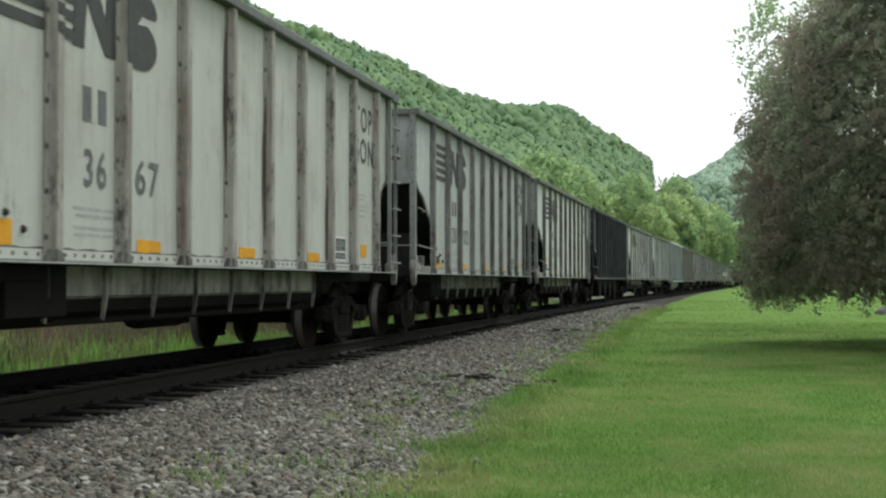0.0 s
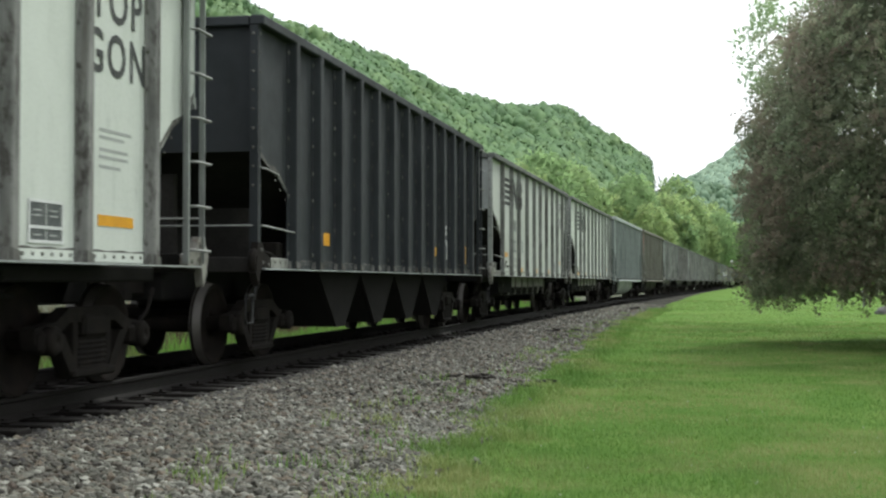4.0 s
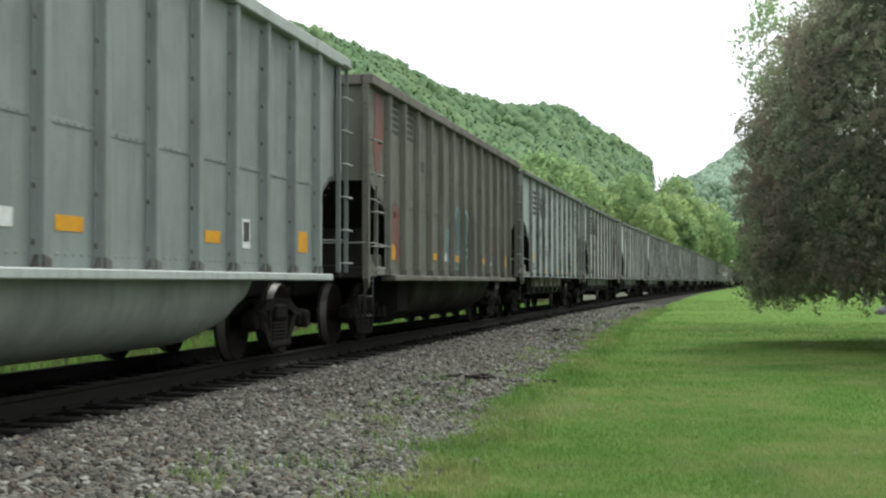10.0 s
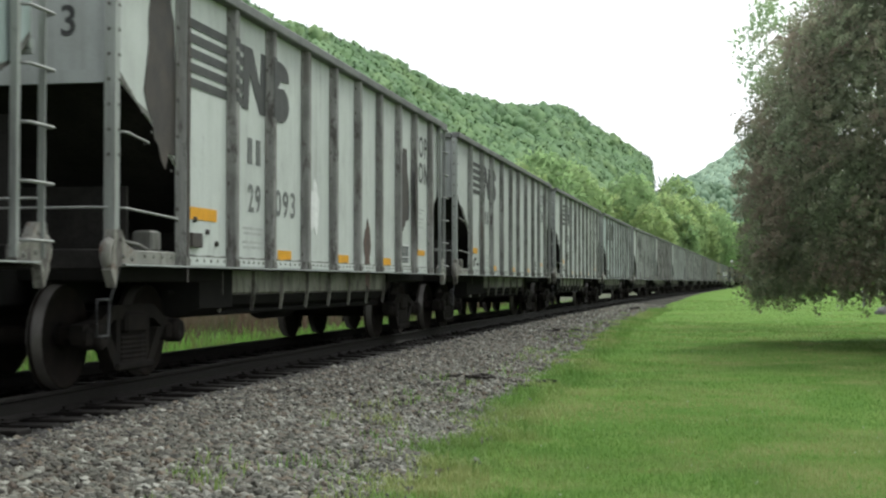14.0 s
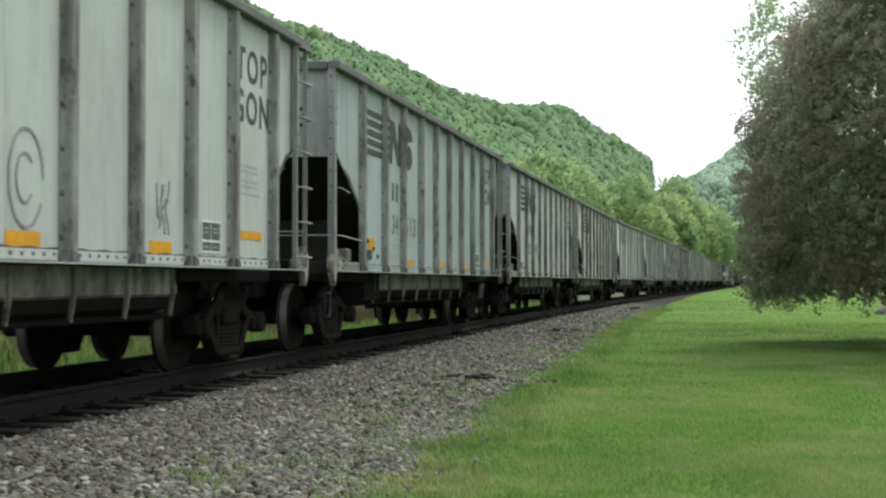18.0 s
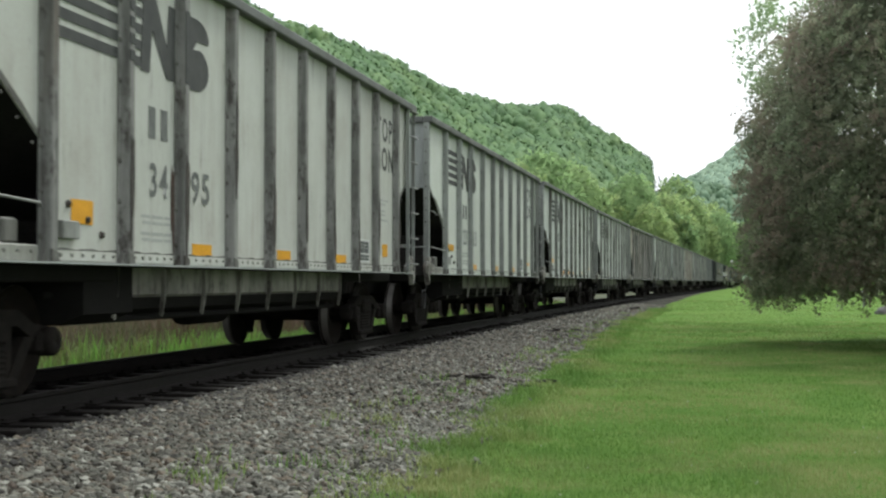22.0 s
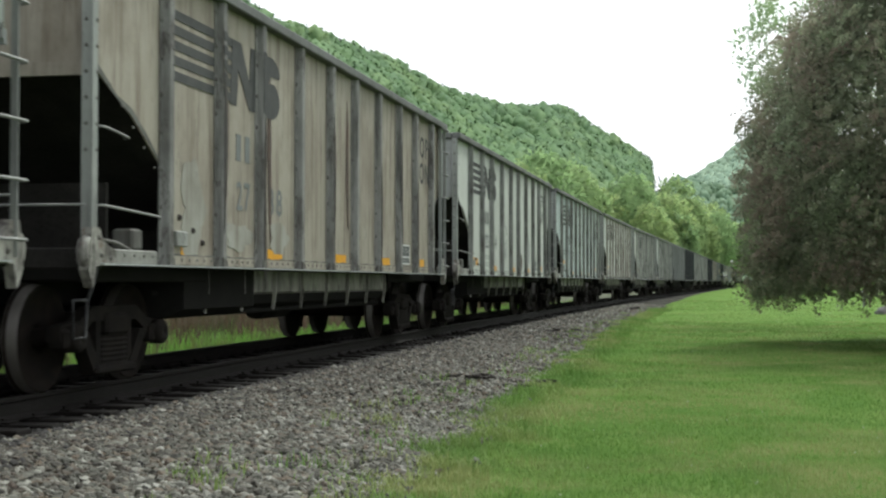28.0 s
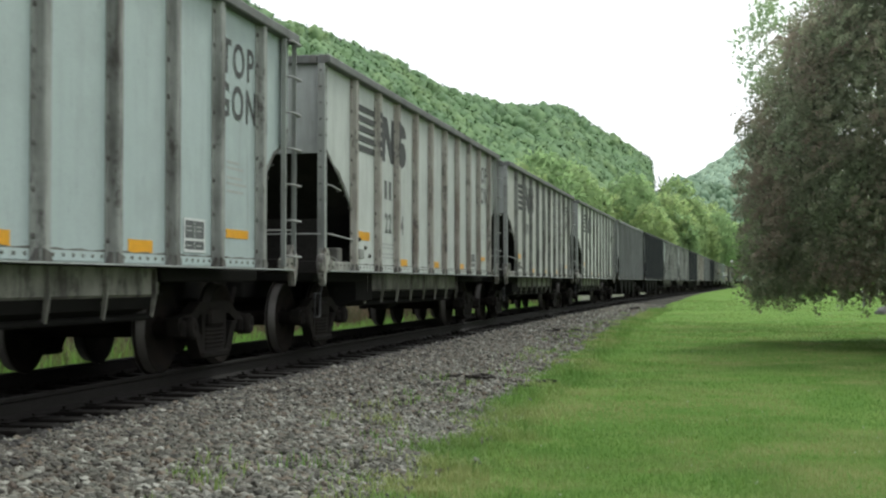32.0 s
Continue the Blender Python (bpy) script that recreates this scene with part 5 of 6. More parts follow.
def lawn_material():
    m, nt, b = nodes_of("mown_grass")
    v = coords(nt, shift=False)
    big, mid, fine = noise_tex(nt, v, 0.35, 4), noise_tex(nt, v, 2.6, 5), noise_tex(nt, v, 45, 4)
    col = mix(nt, ramp(nt, big, 0.35, 0.65), (0.088, 0.175, 0.03), (0.14, 0.225, 0.05))
    col = mix(nt, ramp(nt, mid, 0.5, 0.72, 0, 0.5), col, (0.22, 0.255, 0.085))
    col = mix(nt, ramp(nt, fine, 0.4, 0.7, 0, 0.5), col, (0.068, 0.14, 0.03))
    link(nt, col, b.inputs["Base Color"])
    b.inputs["Roughness"].default_value = 0.95
    b.inputs["Specular IOR Level"].default_value = 0.05
    bump(nt, b, fine, 1.0, 0.05)
    return m


def gravel_material(name, a, b_, c, sc=17.0):
    m, nt, b = nodes_of(name)
    v = coords(nt, shift=False)
    vo = nt.nodes.new("ShaderNodeTexVoronoi")
    vo.inputs["Scale"].default_value = sc
    link(nt, v, vo.inputs["Vector"])
    sep = nt.nodes.new("ShaderNodeSeparateColor")
    link(nt, vo.outputs["Color"], sep.inputs["Color"])
    big = noise_tex(nt, v, 0.8, 4)
    fine = noise_tex(nt, v, 60, 3)
    col = mix(nt, sep.outputs[0], a, b_)
    col = mix(nt, ramp(nt, sep.outputs[1], 0.8, 0.9), col, c)
    col = mix(nt, ramp(nt, big, 0.45, 0.7, 0, 0.5), col, tuple(x * 0.55 for x in a))
    col = mix(nt, ramp(nt, fine, 0.45, 0.75, 0, 0.4), col, tuple(x * 0.4 for x in a))
    link(nt, col, b.inputs["Base Color"])
    b.inputs["Roughness"].default_value = 0.95
    b.inputs["Specular IOR Level"].default_value = 0.15
    inv = ramp(nt, vo.outputs["Distance"], 0.0, 0.7, 1.0, 0.0)
    bump(nt, b, inv, 1.0, 0.03)
    return m


M["lawn"] = lawn_material()
M["gravel"] = gravel_material("limestone_gravel", (0.017, 0.0168, 0.0125), (0.045, 0.044, 0.033), (0.05, 0.04, 0.026))
# oily ballast, its black also holding the shade under the train
M["bed"] = gravel_material("oily_black_ballast", (0.012, 0.0112, 0.0104), (0.019, 0.0174, 0.016), (0.026, 0.023, 0.02))
M["bank"] = grainy("weedy_bank_soil", (0.03, 0.05, 0.013), (0.05, 0.042, 0.022), 0.95, 0, 1.5, 20, 0.6, 0.04)
M["rail"] = grainy("rusty_rail_steel", (0.0135, 0.012, 0.011), (0.011, 0.01, 0.009), 0.8, 0.0, 5, 60, spec=0.12)
M["rail_top"] = plain("worn_rail_head", (0.05, 0.05, 0.05), 0.45, 0.6)
M["tie"] = grainy("creosoted_timber", (0.009, 0.008, 0.0072), (0.014, 0.012, 0.0105), 0.9, 0, 6, 50, spec=0.12)
ground_sheet()


def rail_mesh():
    prof = [(-0.07, -0.18), (0.07, -0.18), (0.07, -0.165), (0.012, -0.14), (0.012, -0.045), (0.036, -0.03), (0.036, -0.006), (0.028, 0.0), (-0.028, 0.0), (-0.036, -0.006), (-0.036, -0.03), (-0.012, -0.045), (-0.012, -0.14), (-0.07, -0.165)]
    return prof


track = tagged(new("railway_track"), "oily black railway track with steel rails on wooden ties", "track", kind="structure")
for s in (0.753, -0.753):
    g = Geo()
    prof = rail_mesh()
    ys = [-420, -200, -60, 0, 10] + [10 + 5 * i for i in range(1, 110)]
    n, k = 0, len(prof)
    for y in ys:
        a = radians(track_angle(y))
        for o, z in prof:
            g.v.append((track_x(y) + (s + o) * math.cos(a), y - (s + o) * math.sin(a), z))
    for i in range(len(ys) - 1):
        for j in range(k):
            g.f.append((i * k + j, i * k + (j + 1) % k, (i + 1) * k + (j + 1) % k, (i + 1) * k + j))
            g.smooth.append(False)
    r = part("rail", g, M["rail"], track, "rusty steel rail with a worn head")
    r.data.materials.append(M["rail_top"])
    for p in r.data.polygons:
        if p.normal.z > 0.8 and p.center.z > -0.01:
            p.material_index = 1
tie = Geo()
tie.box(-1.3, 1.3, -0.115, 0.115, -0.36, -0.18, 0.01)
for s in (0.753, -0.753):
    tie.box(s - 0.17, s + 0.17, -0.09, 0.09, -0.18, -0.165)
    for q in (-0.1, 0.1):
        tie.box(s + q - 0.012, s + q + 0.012, -0.06, -0.035, -0.165, -0.14)
tm = tie.mesh("tie", M["tie"])
for i in range(280):
    y = 2.0 + i * 0.51
    t_ = part("tie", tm, None, track, "", (track_x(y) + 0.05 * math.sin(i * 12.9), y, 0.012 * math.sin(i * 7.7)))
    t_.rotation_euler = (0, 0, radians(-track_angle(y) + 1.2 * math.sin(i * 3.3)))
far_ties = Geo()
for i in range(900):
    y = 2.0 + 280 * 0.51 + i * 0.51 if i < 450 else 2.0 - (i - 449) * 0.51
    x = track_x(y)
    far_ties.box(x - 1.3, x + 1.3, y - 0.115, y + 0.115, -0.36, -0.19)
tagged(part("tie_row", far_ties, M["tie"], track), kind="stuff")


# ---------- gravel stones
def scatter_rocks(name, label, pts, sizes, material, flat=0.65):
    ico = np.array([(0, 0, 1), (0.894, 0, 0.447), (0.276, 0.851, 0.447), (-0.724, 0.526, 0.447), (-0.724, -0.526, 0.447), (0.276, -0.851, 0.447),
                    (0.724, 0.526, -0.447), (-0.276, 0.851, -0.447), (-0.894, 0, -0.447), (-0.276, -0.851, -0.447), (0.724, -0.526, -0.447), (0, 0, -1)])
    fc = np.array([(0, 1, 2), (0, 2, 3), (0, 3, 4), (0, 4, 5), (0, 5, 1), (1, 6, 2), (2, 7, 3), (3, 8, 4), (4, 9, 5), (5, 10, 1), (6, 7, 2), (7, 8, 3), (8, 9, 4), (9, 10, 5), (10, 6, 1), (6, 11, 7), (7, 11, 8), (8, 11, 9), (9, 11, 10), (10, 11, 6)])
    n = len(pts)
    sc = sizes[:, None] * rng.uniform([0.75, 0.6, 0.45], [1.3, 1.1, 0.9], (n, 3))
    v = ico[None] * rng.uniform(0.72, 1.2, (n, 12, 1)) * sc[:, None, :]
    a, t = rng.uniform(0, 6.283, n), rng.uniform(-0.5, 0.5, n)
    y2, z2 = v[..., 1] * np.cos(t)[:, None] - v[..., 2] * np.sin(t)[:, None], v[..., 1] * np.sin(t)[:, None] + v[..., 2] * np.cos(t)[:, None]
    x3, y3 = v[..., 0] * np.cos(a)[:, None] - y2 * np.sin(a)[:, None], v[..., 0] * np.sin(a)[:, None] + y2 * np.cos(a)[:, None]
    v = np.stack([x3, y3, z2], -1) + pts[:, None, :]
    f = fc[None] + (np.arange(n) * 12)[:, None, None]
    return tagged(new(name, array_mesh(name, v.reshape(-1, 3), f.reshape(-1, 3), material)), label, "gravel", kind="stuff")


def stone_material(name, cols, rough=0.9):
    m, nt, b = nodes_of(name)
    geo = nt.nodes.new("ShaderNodeNewGeometry")
    cr = nt.nodes.new("ShaderNodeValToRGB")
    while len(cr.color_ramp.elements) < len(cols):
        cr.color_ramp.elements.new(0.5)
    for i, (el, c) in enumerate(zip(cr.color_ramp.elements, cols)):
        el.position, el.color = i / (len(cols) - 1), (*c, 1)
    link(nt, geo.outputs["Random Per Island"], cr.inputs["Fac"])
    fine = noise_tex(nt, coords(nt, shift=False), 70, 4)
    link(nt, mix(nt, ramp(nt, fine, 0.4, 0.75, 0, 0.45), cr.outputs["Color"], (0.06, 0.058, 0.052)), b.inputs["Base Color"])
    b.inputs["Roughness"].default_value = rough
    return m


M["stones"] = stone_material("limestone_chips", [(0.024, 0.0235, 0.0175), (0.1, 0.099, 0.08), (0.05, 0.0485, 0.037), (0.142, 0.14, 0.114), (0.105, 0.078, 0.052), (0.072, 0.071, 0.055), (0.27, 0.268, 0.232), (0.098, 0.09, 0.068), (0.033, 0.032, 0.024)])
M["bed_stones"] = stone_material("oily_black_chips", [(0.01, 0.0095, 0.009), (0.017, 0.015, 0.0135), (0.013, 0.012, 0.011), (0.026, 0.021, 0.018)])


def band(n, y0, y1, o0, o1, power=1.0):
    y = y0 + (y1 - y0) * rng.uniform(0, 1, n) ** power
    o = rng.uniform(o0, o1, n)
    return y, o


ys_, os_, ss_ = [], [], []
for n, y0, y1 in ((14000, 6.0, 14.0), (14000, 14.0, 30.0), (8500, 30.0, 75.0)):
    y, o = band(n, y0, y1, 1.35, 4.45)
    keep = o < np.array([edge_off(q) for q in y]) + rng.normal(0.03, 0.1, n)
    ys_.append(y[keep]), os_.append(o[keep]), ss_.append(rng.uniform(0.016, 0.054, keep.sum()) * (1 + (y0 > 20) * 0.4))
Y, O, S_ = np.concatenate(ys_), np.concatenate(os_), np.concatenate(ss_)
P = np.array([(track_x(y) + o, y, ground_z(o, y) + 0.008) for y, o in zip(Y, O)])
scatter_rocks("gravel_stones", "pale grey and tan limestone gravel beside the track", P, S_, M["stones"])
y, o = band(4000, 6.0, 40.0, 0, 1, 1.3)
o = 1.35 + rng.exponential(0.22, 4000)
scatter_rocks("oily_fringe_stones", "oil-darkened stones along the ballast's edge", np.array([(track_x(a) + b, a, ground_z(b, a) + 0.016) for a, b in zip(y, o)]), rng.uniform(0.014, 0.045, 4000), M["bed_stones"])
M["dusty_stones"] = stone_material("coal_dusted_chips", [(0.02, 0.018, 0.014), (0.06, 0.054, 0.042), (0.035, 0.031, 0.024), (0.085, 0.077, 0.06), (0.06, 0.042, 0.03), (0.045, 0.041, 0.032)])
y, o = band(12000, 6.0, 45.0, 0, 1, 1.3)
o = 1.45 + rng.exponential(0.7, 12000)
y, o = y[o < 3.4], o[o < 3.4]
scatter_rocks("dusty_stones", "coal-dusted brown-grey gravel nearer the track", np.array([(track_x(a) + b, a, ground_z(b, a) + 0.014) for a, b in zip(y, o)]), rng.uniform(0.016, 0.05, len(y)), M["dusty_stones"])
y, o = band(7000, 4.0, 40.0, -2.0, 1.75, 1.3)
scatter_rocks("bed_stones", "oil-blackened ballast stones between the ties", np.array([(track_x(a) + b, a, ground_z(b, a) - 0.005) for a, b in zip(y, o)]), rng.uniform(0.02, 0.05, 7000), M["bed_stones"])


# ---------- grass
def blades(name, label, pts, h, w, material, lean=0.5, kind="stuff", bent=True):
    """Bent grass blades: two joined quads tapering to a point."""
    n = len(pts)
    a, l = rng.uniform(0, 6.283, n), rng.uniform(0.1, lean, n)
    d = np.stack([np.cos(a), np.sin(a), np.zeros(n)], -1)
    s = np.stack([-np.sin(a), np.cos(a), np.zeros(n)], -1) * (w / 2)[:, None]
    up = np.zeros((n, 3))
    up[:, 2] = h
    p1 = pts + up * 0.55 + d * (h * l * 0.35)[:, None]
    p2 = pts + up * (1 - 0.3 * l)[:, None] + d * (h * l)[:, None]
    if bent:
        v = np.stack([pts - s, pts + s, p1 + s * 0.75, p1 - s * 0.75, p2 + s * 0.1, p2 - s * 0.1], 1)
        f = np.array([(0, 1, 2, 3), (3, 2, 4, 5)])[None] + (np.arange(n) * 6)[:, None, None]
    else:
        v = np.stack([pts - s, pts + s, p2 + s * 0.2, p2 - s * 0.2], 1)
        f = np.array([(0, 1, 2, 3)])[None] + (np.arange(n) * 4)[:, None, None]
    return tagged(new(name, array_mesh(name, v.reshape(-1, 3), f.reshape(-1, 4), material)), label, "grass", kind=kind)


M["blade"] = leaf_mat("grass_blades", (0.095, 0.195, 0.036), (0.165, 0.275, 0.062), (0.25, 0.28, 0.105), 0.9, 0.35, grain=0.8, deep=(0.08, 0.178, 0.032))
M["weed"] = leaf_mat("tall_weeds", (0.1, 0.22, 0.035), (0.17, 0.34, 0.06), (0.13, 0.15, 0.05), 0.85, 0.45)
pts = []
for n, y0, y1 in ((90000, 7.0, 14.0), (80000, 14.0, 26.0), (50000, 26.0, 48.0), (26000, 48.0, 95.0)):
    y = rng.uniform(y0, y1, n)
    hi = 0.17 * y + 3.5 + (y0 > 40) * 4
    x = rng.uniform(-2.6, 1, n) * 0 + rng.uniform(0, 1, n) * (hi + 2.6) - 2.6
    off = np.array([xx - track_x(yy) for xx, yy in zip(x, y)])
    ed = np.array([edge_off(q) for q in y])
    k = off > ed + rng.exponential(0.05, n) - 0.06
    pts.append(np.stack([x[k], y[k], np.array([ground_z(a, b) for a, b in zip(off[k], y[k])]) - 0.01], -1))
pts = np.concatenate(pts)
n = len(pts)
grow = 1 + 0.6 * np.array([max(0.0, noise.noise((p[0] * 0.7, p[1] * 0.7, 3.0))) for p in pts])
blades("lawn_grass", "short mown green lawn with yellowish patches", pts, rng.uniform(0.015, 0.06, n) * grow, rng.uniform(0.006, 0.012, n) * (1 + pts[:, 1] / 25), M["blade"], 0.9, bent=False)
# ragged taller tufts along the gravel's edge and in it
tp = []
for c in range(1700):
    y = 7 + 60 * rng.uniform() ** 1.4
    o = edge_off(y) + abs(rng.normal(0.0, 0.28)) - 0.06
    if c % 9 == 0:
        o = rng.uniform(2.6, 4.0)
    m_ = rng.integers(8, 26)
    q = np.stack([track_x(y) + o + rng.normal(0, 0.07, m_), y + rng.normal(0, 0.09, m_), np.full(m_, ground_z(o, y) - 0.01)], -1)
    tp.append(q)
tp = np.concatenate(tp)
blades("edge_tufts", "longer grass tufts along the gravel edge", tp, rng.uniform(0.05, 0.17, len(tp)), rng.uniform(0.008, 0.016, len(tp)), M["blade"], 0.9)
n = 22000
y = 8 + 60 * rng.uniform(0, 1, n) ** 1.2
o = np.array([edge_off(q) for q in y]) - rng.exponential(0.2, n)
k = np.array([noise.noise((a * 1.2, b * 0.6, 9.0)) for a, b in zip(o, y)]) > 0.12
y, o = y[k], o[k]
cp = np.array([(track_x(b) + a, b, ground_z(a, b) - 0.005) for a, b in zip(o, y)])
blades("creeping_grass", "thin grass creeping into the gravel", cp, rng.uniform(0.03, 0.1, len(cp)), rng.uniform(0.008, 0.016, len(cp)), M["blade"], 0.9)
# clover heads in the lawn
n = 160
y = 8 + 30 * rng.uniform(0, 1, n) ** 1.3
x = rng.uniform(0, 1, n) * (0.17 * y + 4.5) - 1.6
P = np.array([(a, b, ground_z(a - track_x(b), b) + 0.035) for a, b in zip(x, y)])
scatter_rocks("clover_heads", "tiny white clover heads in the lawn", P, rng.uniform(0.006, 0.01, n), plain("clover_white", (0.42, 0.44, 0.36), 0.9))["category"] = "flowers"
# fresh green weeds on the far bank and taller brown stalks behind them
M["dead_stalk"] = leaf_mat("dead_brown_stalks", (0.075, 0.047, 0.032), (0.14, 0.092, 0.062), (0.07, 0.075, 0.034), 0.9, 0.3)
for name, label, n, o0, o1, h0, h1, material in (("bank_weeds", "fresh green weeds beyond the track", 26000, -3.3, -8.5, 0.12, 0.55, M["weed"]),
                                                 ("dead_stalks", "tall brown dead stalks on the bank beyond the track", 40000, -4.6, -12.0, 0.35, 1.4, M["dead_stalk"])):
    y = 6 + 84 * rng.uniform(0, 1, n) ** 1.2
    o = o0 + (o1 - o0) * rng.uniform(0, 1, n) ** 1.2
    x = np.array([track_x(a) for a in y]) + o
    clump = np.array([0.45 + 1.1 * max(0.0, noise.noise((a * 0.5, b * 0.5, 7.0)) + 0.35) for a, b in zip(x, y)])
    clump *= np.clip(1.75 - (y - 10) * 0.035, 0.9, 1.75) if name == "bank_weeds" else np.clip(0.4 + (y - 16) * 0.04, 0.35, 1.0)
    wp = np.stack([x, y, np.array([ground_z(a, b) for a, b in zip(o, y)]) - 0.02], -1)
    blades(name, label, wp, rng.uniform(h0, h1, n) * clump, rng.uniform(0.012, 0.035, n), material, 0.7)


# ---------- trees
def leaf_cloud(centres, spread, count, size, squash=0.9):
    """Leaf-shaped folded quads scattered round clump centres; arrays of corners and faces."""
    c = centres[rng.integers(0, len(centres), count)]
    d = rng.normal(0, 1, (count, 3))
    d /= np.linalg.norm(d, axis=1)[:, None]
    p = c + d * (spread * rng.uniform(0.25, 1.0, count) ** 0.5)[:, None] * np.array([1, 1, squash])
    a = rng.normal(0, 1, (count, 3)) + np.array([0, 0, -0.35])
    a /= np.linalg.norm(a, axis=1)[:, None]
    b = np.cross(a, rng.normal(0, 1, (count, 3)))
    b /= np.linalg.norm(b, axis=1)[:, None] + 1e-9
    nrm = np.cross(a, b)
    s = size * rng.uniform(0.6, 1.35, count)[:, None]
    v = np.stack([p - a * s * 0.5, p + b * s * 0.3 + nrm * s * 0.08, p + a * s * 0.5, p - b * s * 0.3 + nrm * s * 0.08], 1)
    f = np.array([(0, 1, 2), (0, 2, 3)])[None] + (np.arange(count) * 4)[:, None, None]
    return v.reshape(-1, 3), f.reshape(-1, 3)


def face_outward(v, centre, radii, jitter):
    """Turns leaves to face away from their crown's middle and gives them the crown's soft shading."""
    q = v.reshape(-1, 4, 3).copy()
    out = (q.mean(1) - np.array(centre)) / np.array(radii)
    away = np.einsum("ij,ij->i", np.cross(q[:, 1] - q[:, 0], q[:, 2] - q[:, 0]), out) < 0
    q[away] = q[away][:, ::-1]
    out /= np.linalg.norm(out, axis=1)[:, None] + 1e-9
    return q.reshape(-1, 3), np.repeat(out + rng.normal(0, jitter, (len(q), 3)), 4, 0)


def shell_points(n, c, r, lo=-1.0, fill=0.25, taper=0.0):
    """Places on and inside a lumpy ellipsoid, denser near its skin."""
    d = rng.normal(0, 1, (n * 2, 3))
    d /= np.linalg.norm(d, axis=1)[:, None]
    d = d[d[:, 2] > lo][:n]
    lump = np.array([1 + 0.15 * noise.noise((x * 2.3 + c[0], y * 2.3, z * 2.3)) + 0.1 * noise.noise((x * 5, y * 5 + c[1], z * 5)) for x, y, z in d])
    rr = np.where(rng.uniform(0, 1, len(d)) < fill, rng.uniform(0.3, 0.95, len(d)), rng.uniform(0.88, 1.03, len(d)))
    slim = 1 - taper * np.maximum(d[:, 2:3], 0.0) * np.array([1, 1, 0])
    return np.array(c) + d * slim * (lump * rr)[:, None] * np.array(r)


def limb_geo(base, top, r0, r1, bend=0.1, seg=6, seed=0):
    rnd = random.Random(seed)
    b, t = Vector(base), Vector(top)
    l = (t - b).length
    pts = [b.lerp(t, i / seg) + Vector((rnd.uniform(-1, 1), rnd.uniform(-1, 1), 0)) * bend * l * 0.3 * math.sin(math.pi * i / seg) for i in range(seg + 1)]
    g = Geo()
    g.tube(pts, [r0 + (r1 - r0) * i / seg for i in range(seg + 1)], 9)
    return g


M["bark"] = grainy("grey_brown_bark", (0.07, 0.055, 0.045), (0.13, 0.105, 0.085), 0.95, 0, 5, 40, 0.8, 0.02)


def tree(label, base, height, crown_c, crown_r, leaves, leaf, clumps, spread, material, lo=-1.0, trunk_r=0.25, limbs=7, name="tree", squash=0.9, taper=0.0, soft=False):
    """Tapered trunk, limbs reaching into the crown, and a crown of single leaves in clumps."""
    ob = tagged(new(name), label, "tree")
    ob.location = base
    part("trunk", limb_geo((0, 0, -0.2), (crown_c[0] * 0.6, crown_c[1] * 0.6, crown_c[2] + crown_r[2] * 0.35), trunk_r, trunk_r * 0.35, 0.1, 7, int(height * 10)), M["bark"], ob)
    rnd = random.Random(int(height * 100))
    for i in range(limbs):
        a = 2 * math.pi * i / limbs + rnd.uniform(-0.3, 0.3)
        z0 = crown_c[2] - crown_r[2] * rnd.uniform(0.1, 0.7)
        z0 = max(z0, height * 0.12)
        t = (crown_c[0] + math.cos(a) * crown_r[0] * 0.75, crown_c[1] + math.sin(a) * crown_r[1] * 0.75, z0 + crown_r[2] * rnd.uniform(0.2, 0.7))
        part("limb", limb_geo((crown_c[0] * 0.3, crown_c[1] * 0.3, z0), t, trunk_r * 0.4, trunk_r * 0.1, 0.25, 5, i + int(height)), M["bark"], ob)
    v, f = leaf_cloud(shell_points(clumps, crown_c, crown_r, lo, 0.25, taper), spread, leaves, leaf, squash)
    nrm = None
    if soft:
        v, nrm = face_outward(v, crown_c, crown_r, 0.4)
    part("crown", array_mesh("crown", v, f, material, normals=nrm), None, ob)
    return ob


M["plum_leaf"] = leaf_mat("bronze_plum_leaves", (0.19, 0.24, 0.145), (0.34, 0.385, 0.25), (0.28, 0.24, 0.185), 0.7, 0.65, grain=0.9)
# duller copy of the plum leaves: the crown's inner shade put into the colour
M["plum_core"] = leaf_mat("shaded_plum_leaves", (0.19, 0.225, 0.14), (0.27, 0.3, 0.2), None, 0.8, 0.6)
M["green_leaf"] = leaf_mat("fresh_green_leaves", (0.2, 0.29, 0.14), (0.32, 0.42, 0.22), None, 0.6, 0.65)
M["spring_leaf"] = leaf_mat("pale_spring_leaves", (0.275, 0.385, 0.16), (0.4, 0.52, 0.225), (0.38, 0.48, 0.2), 0.8, 0.6, (0.25, 0.385, 0.175))
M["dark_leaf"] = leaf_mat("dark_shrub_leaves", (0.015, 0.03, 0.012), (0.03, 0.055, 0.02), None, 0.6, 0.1)

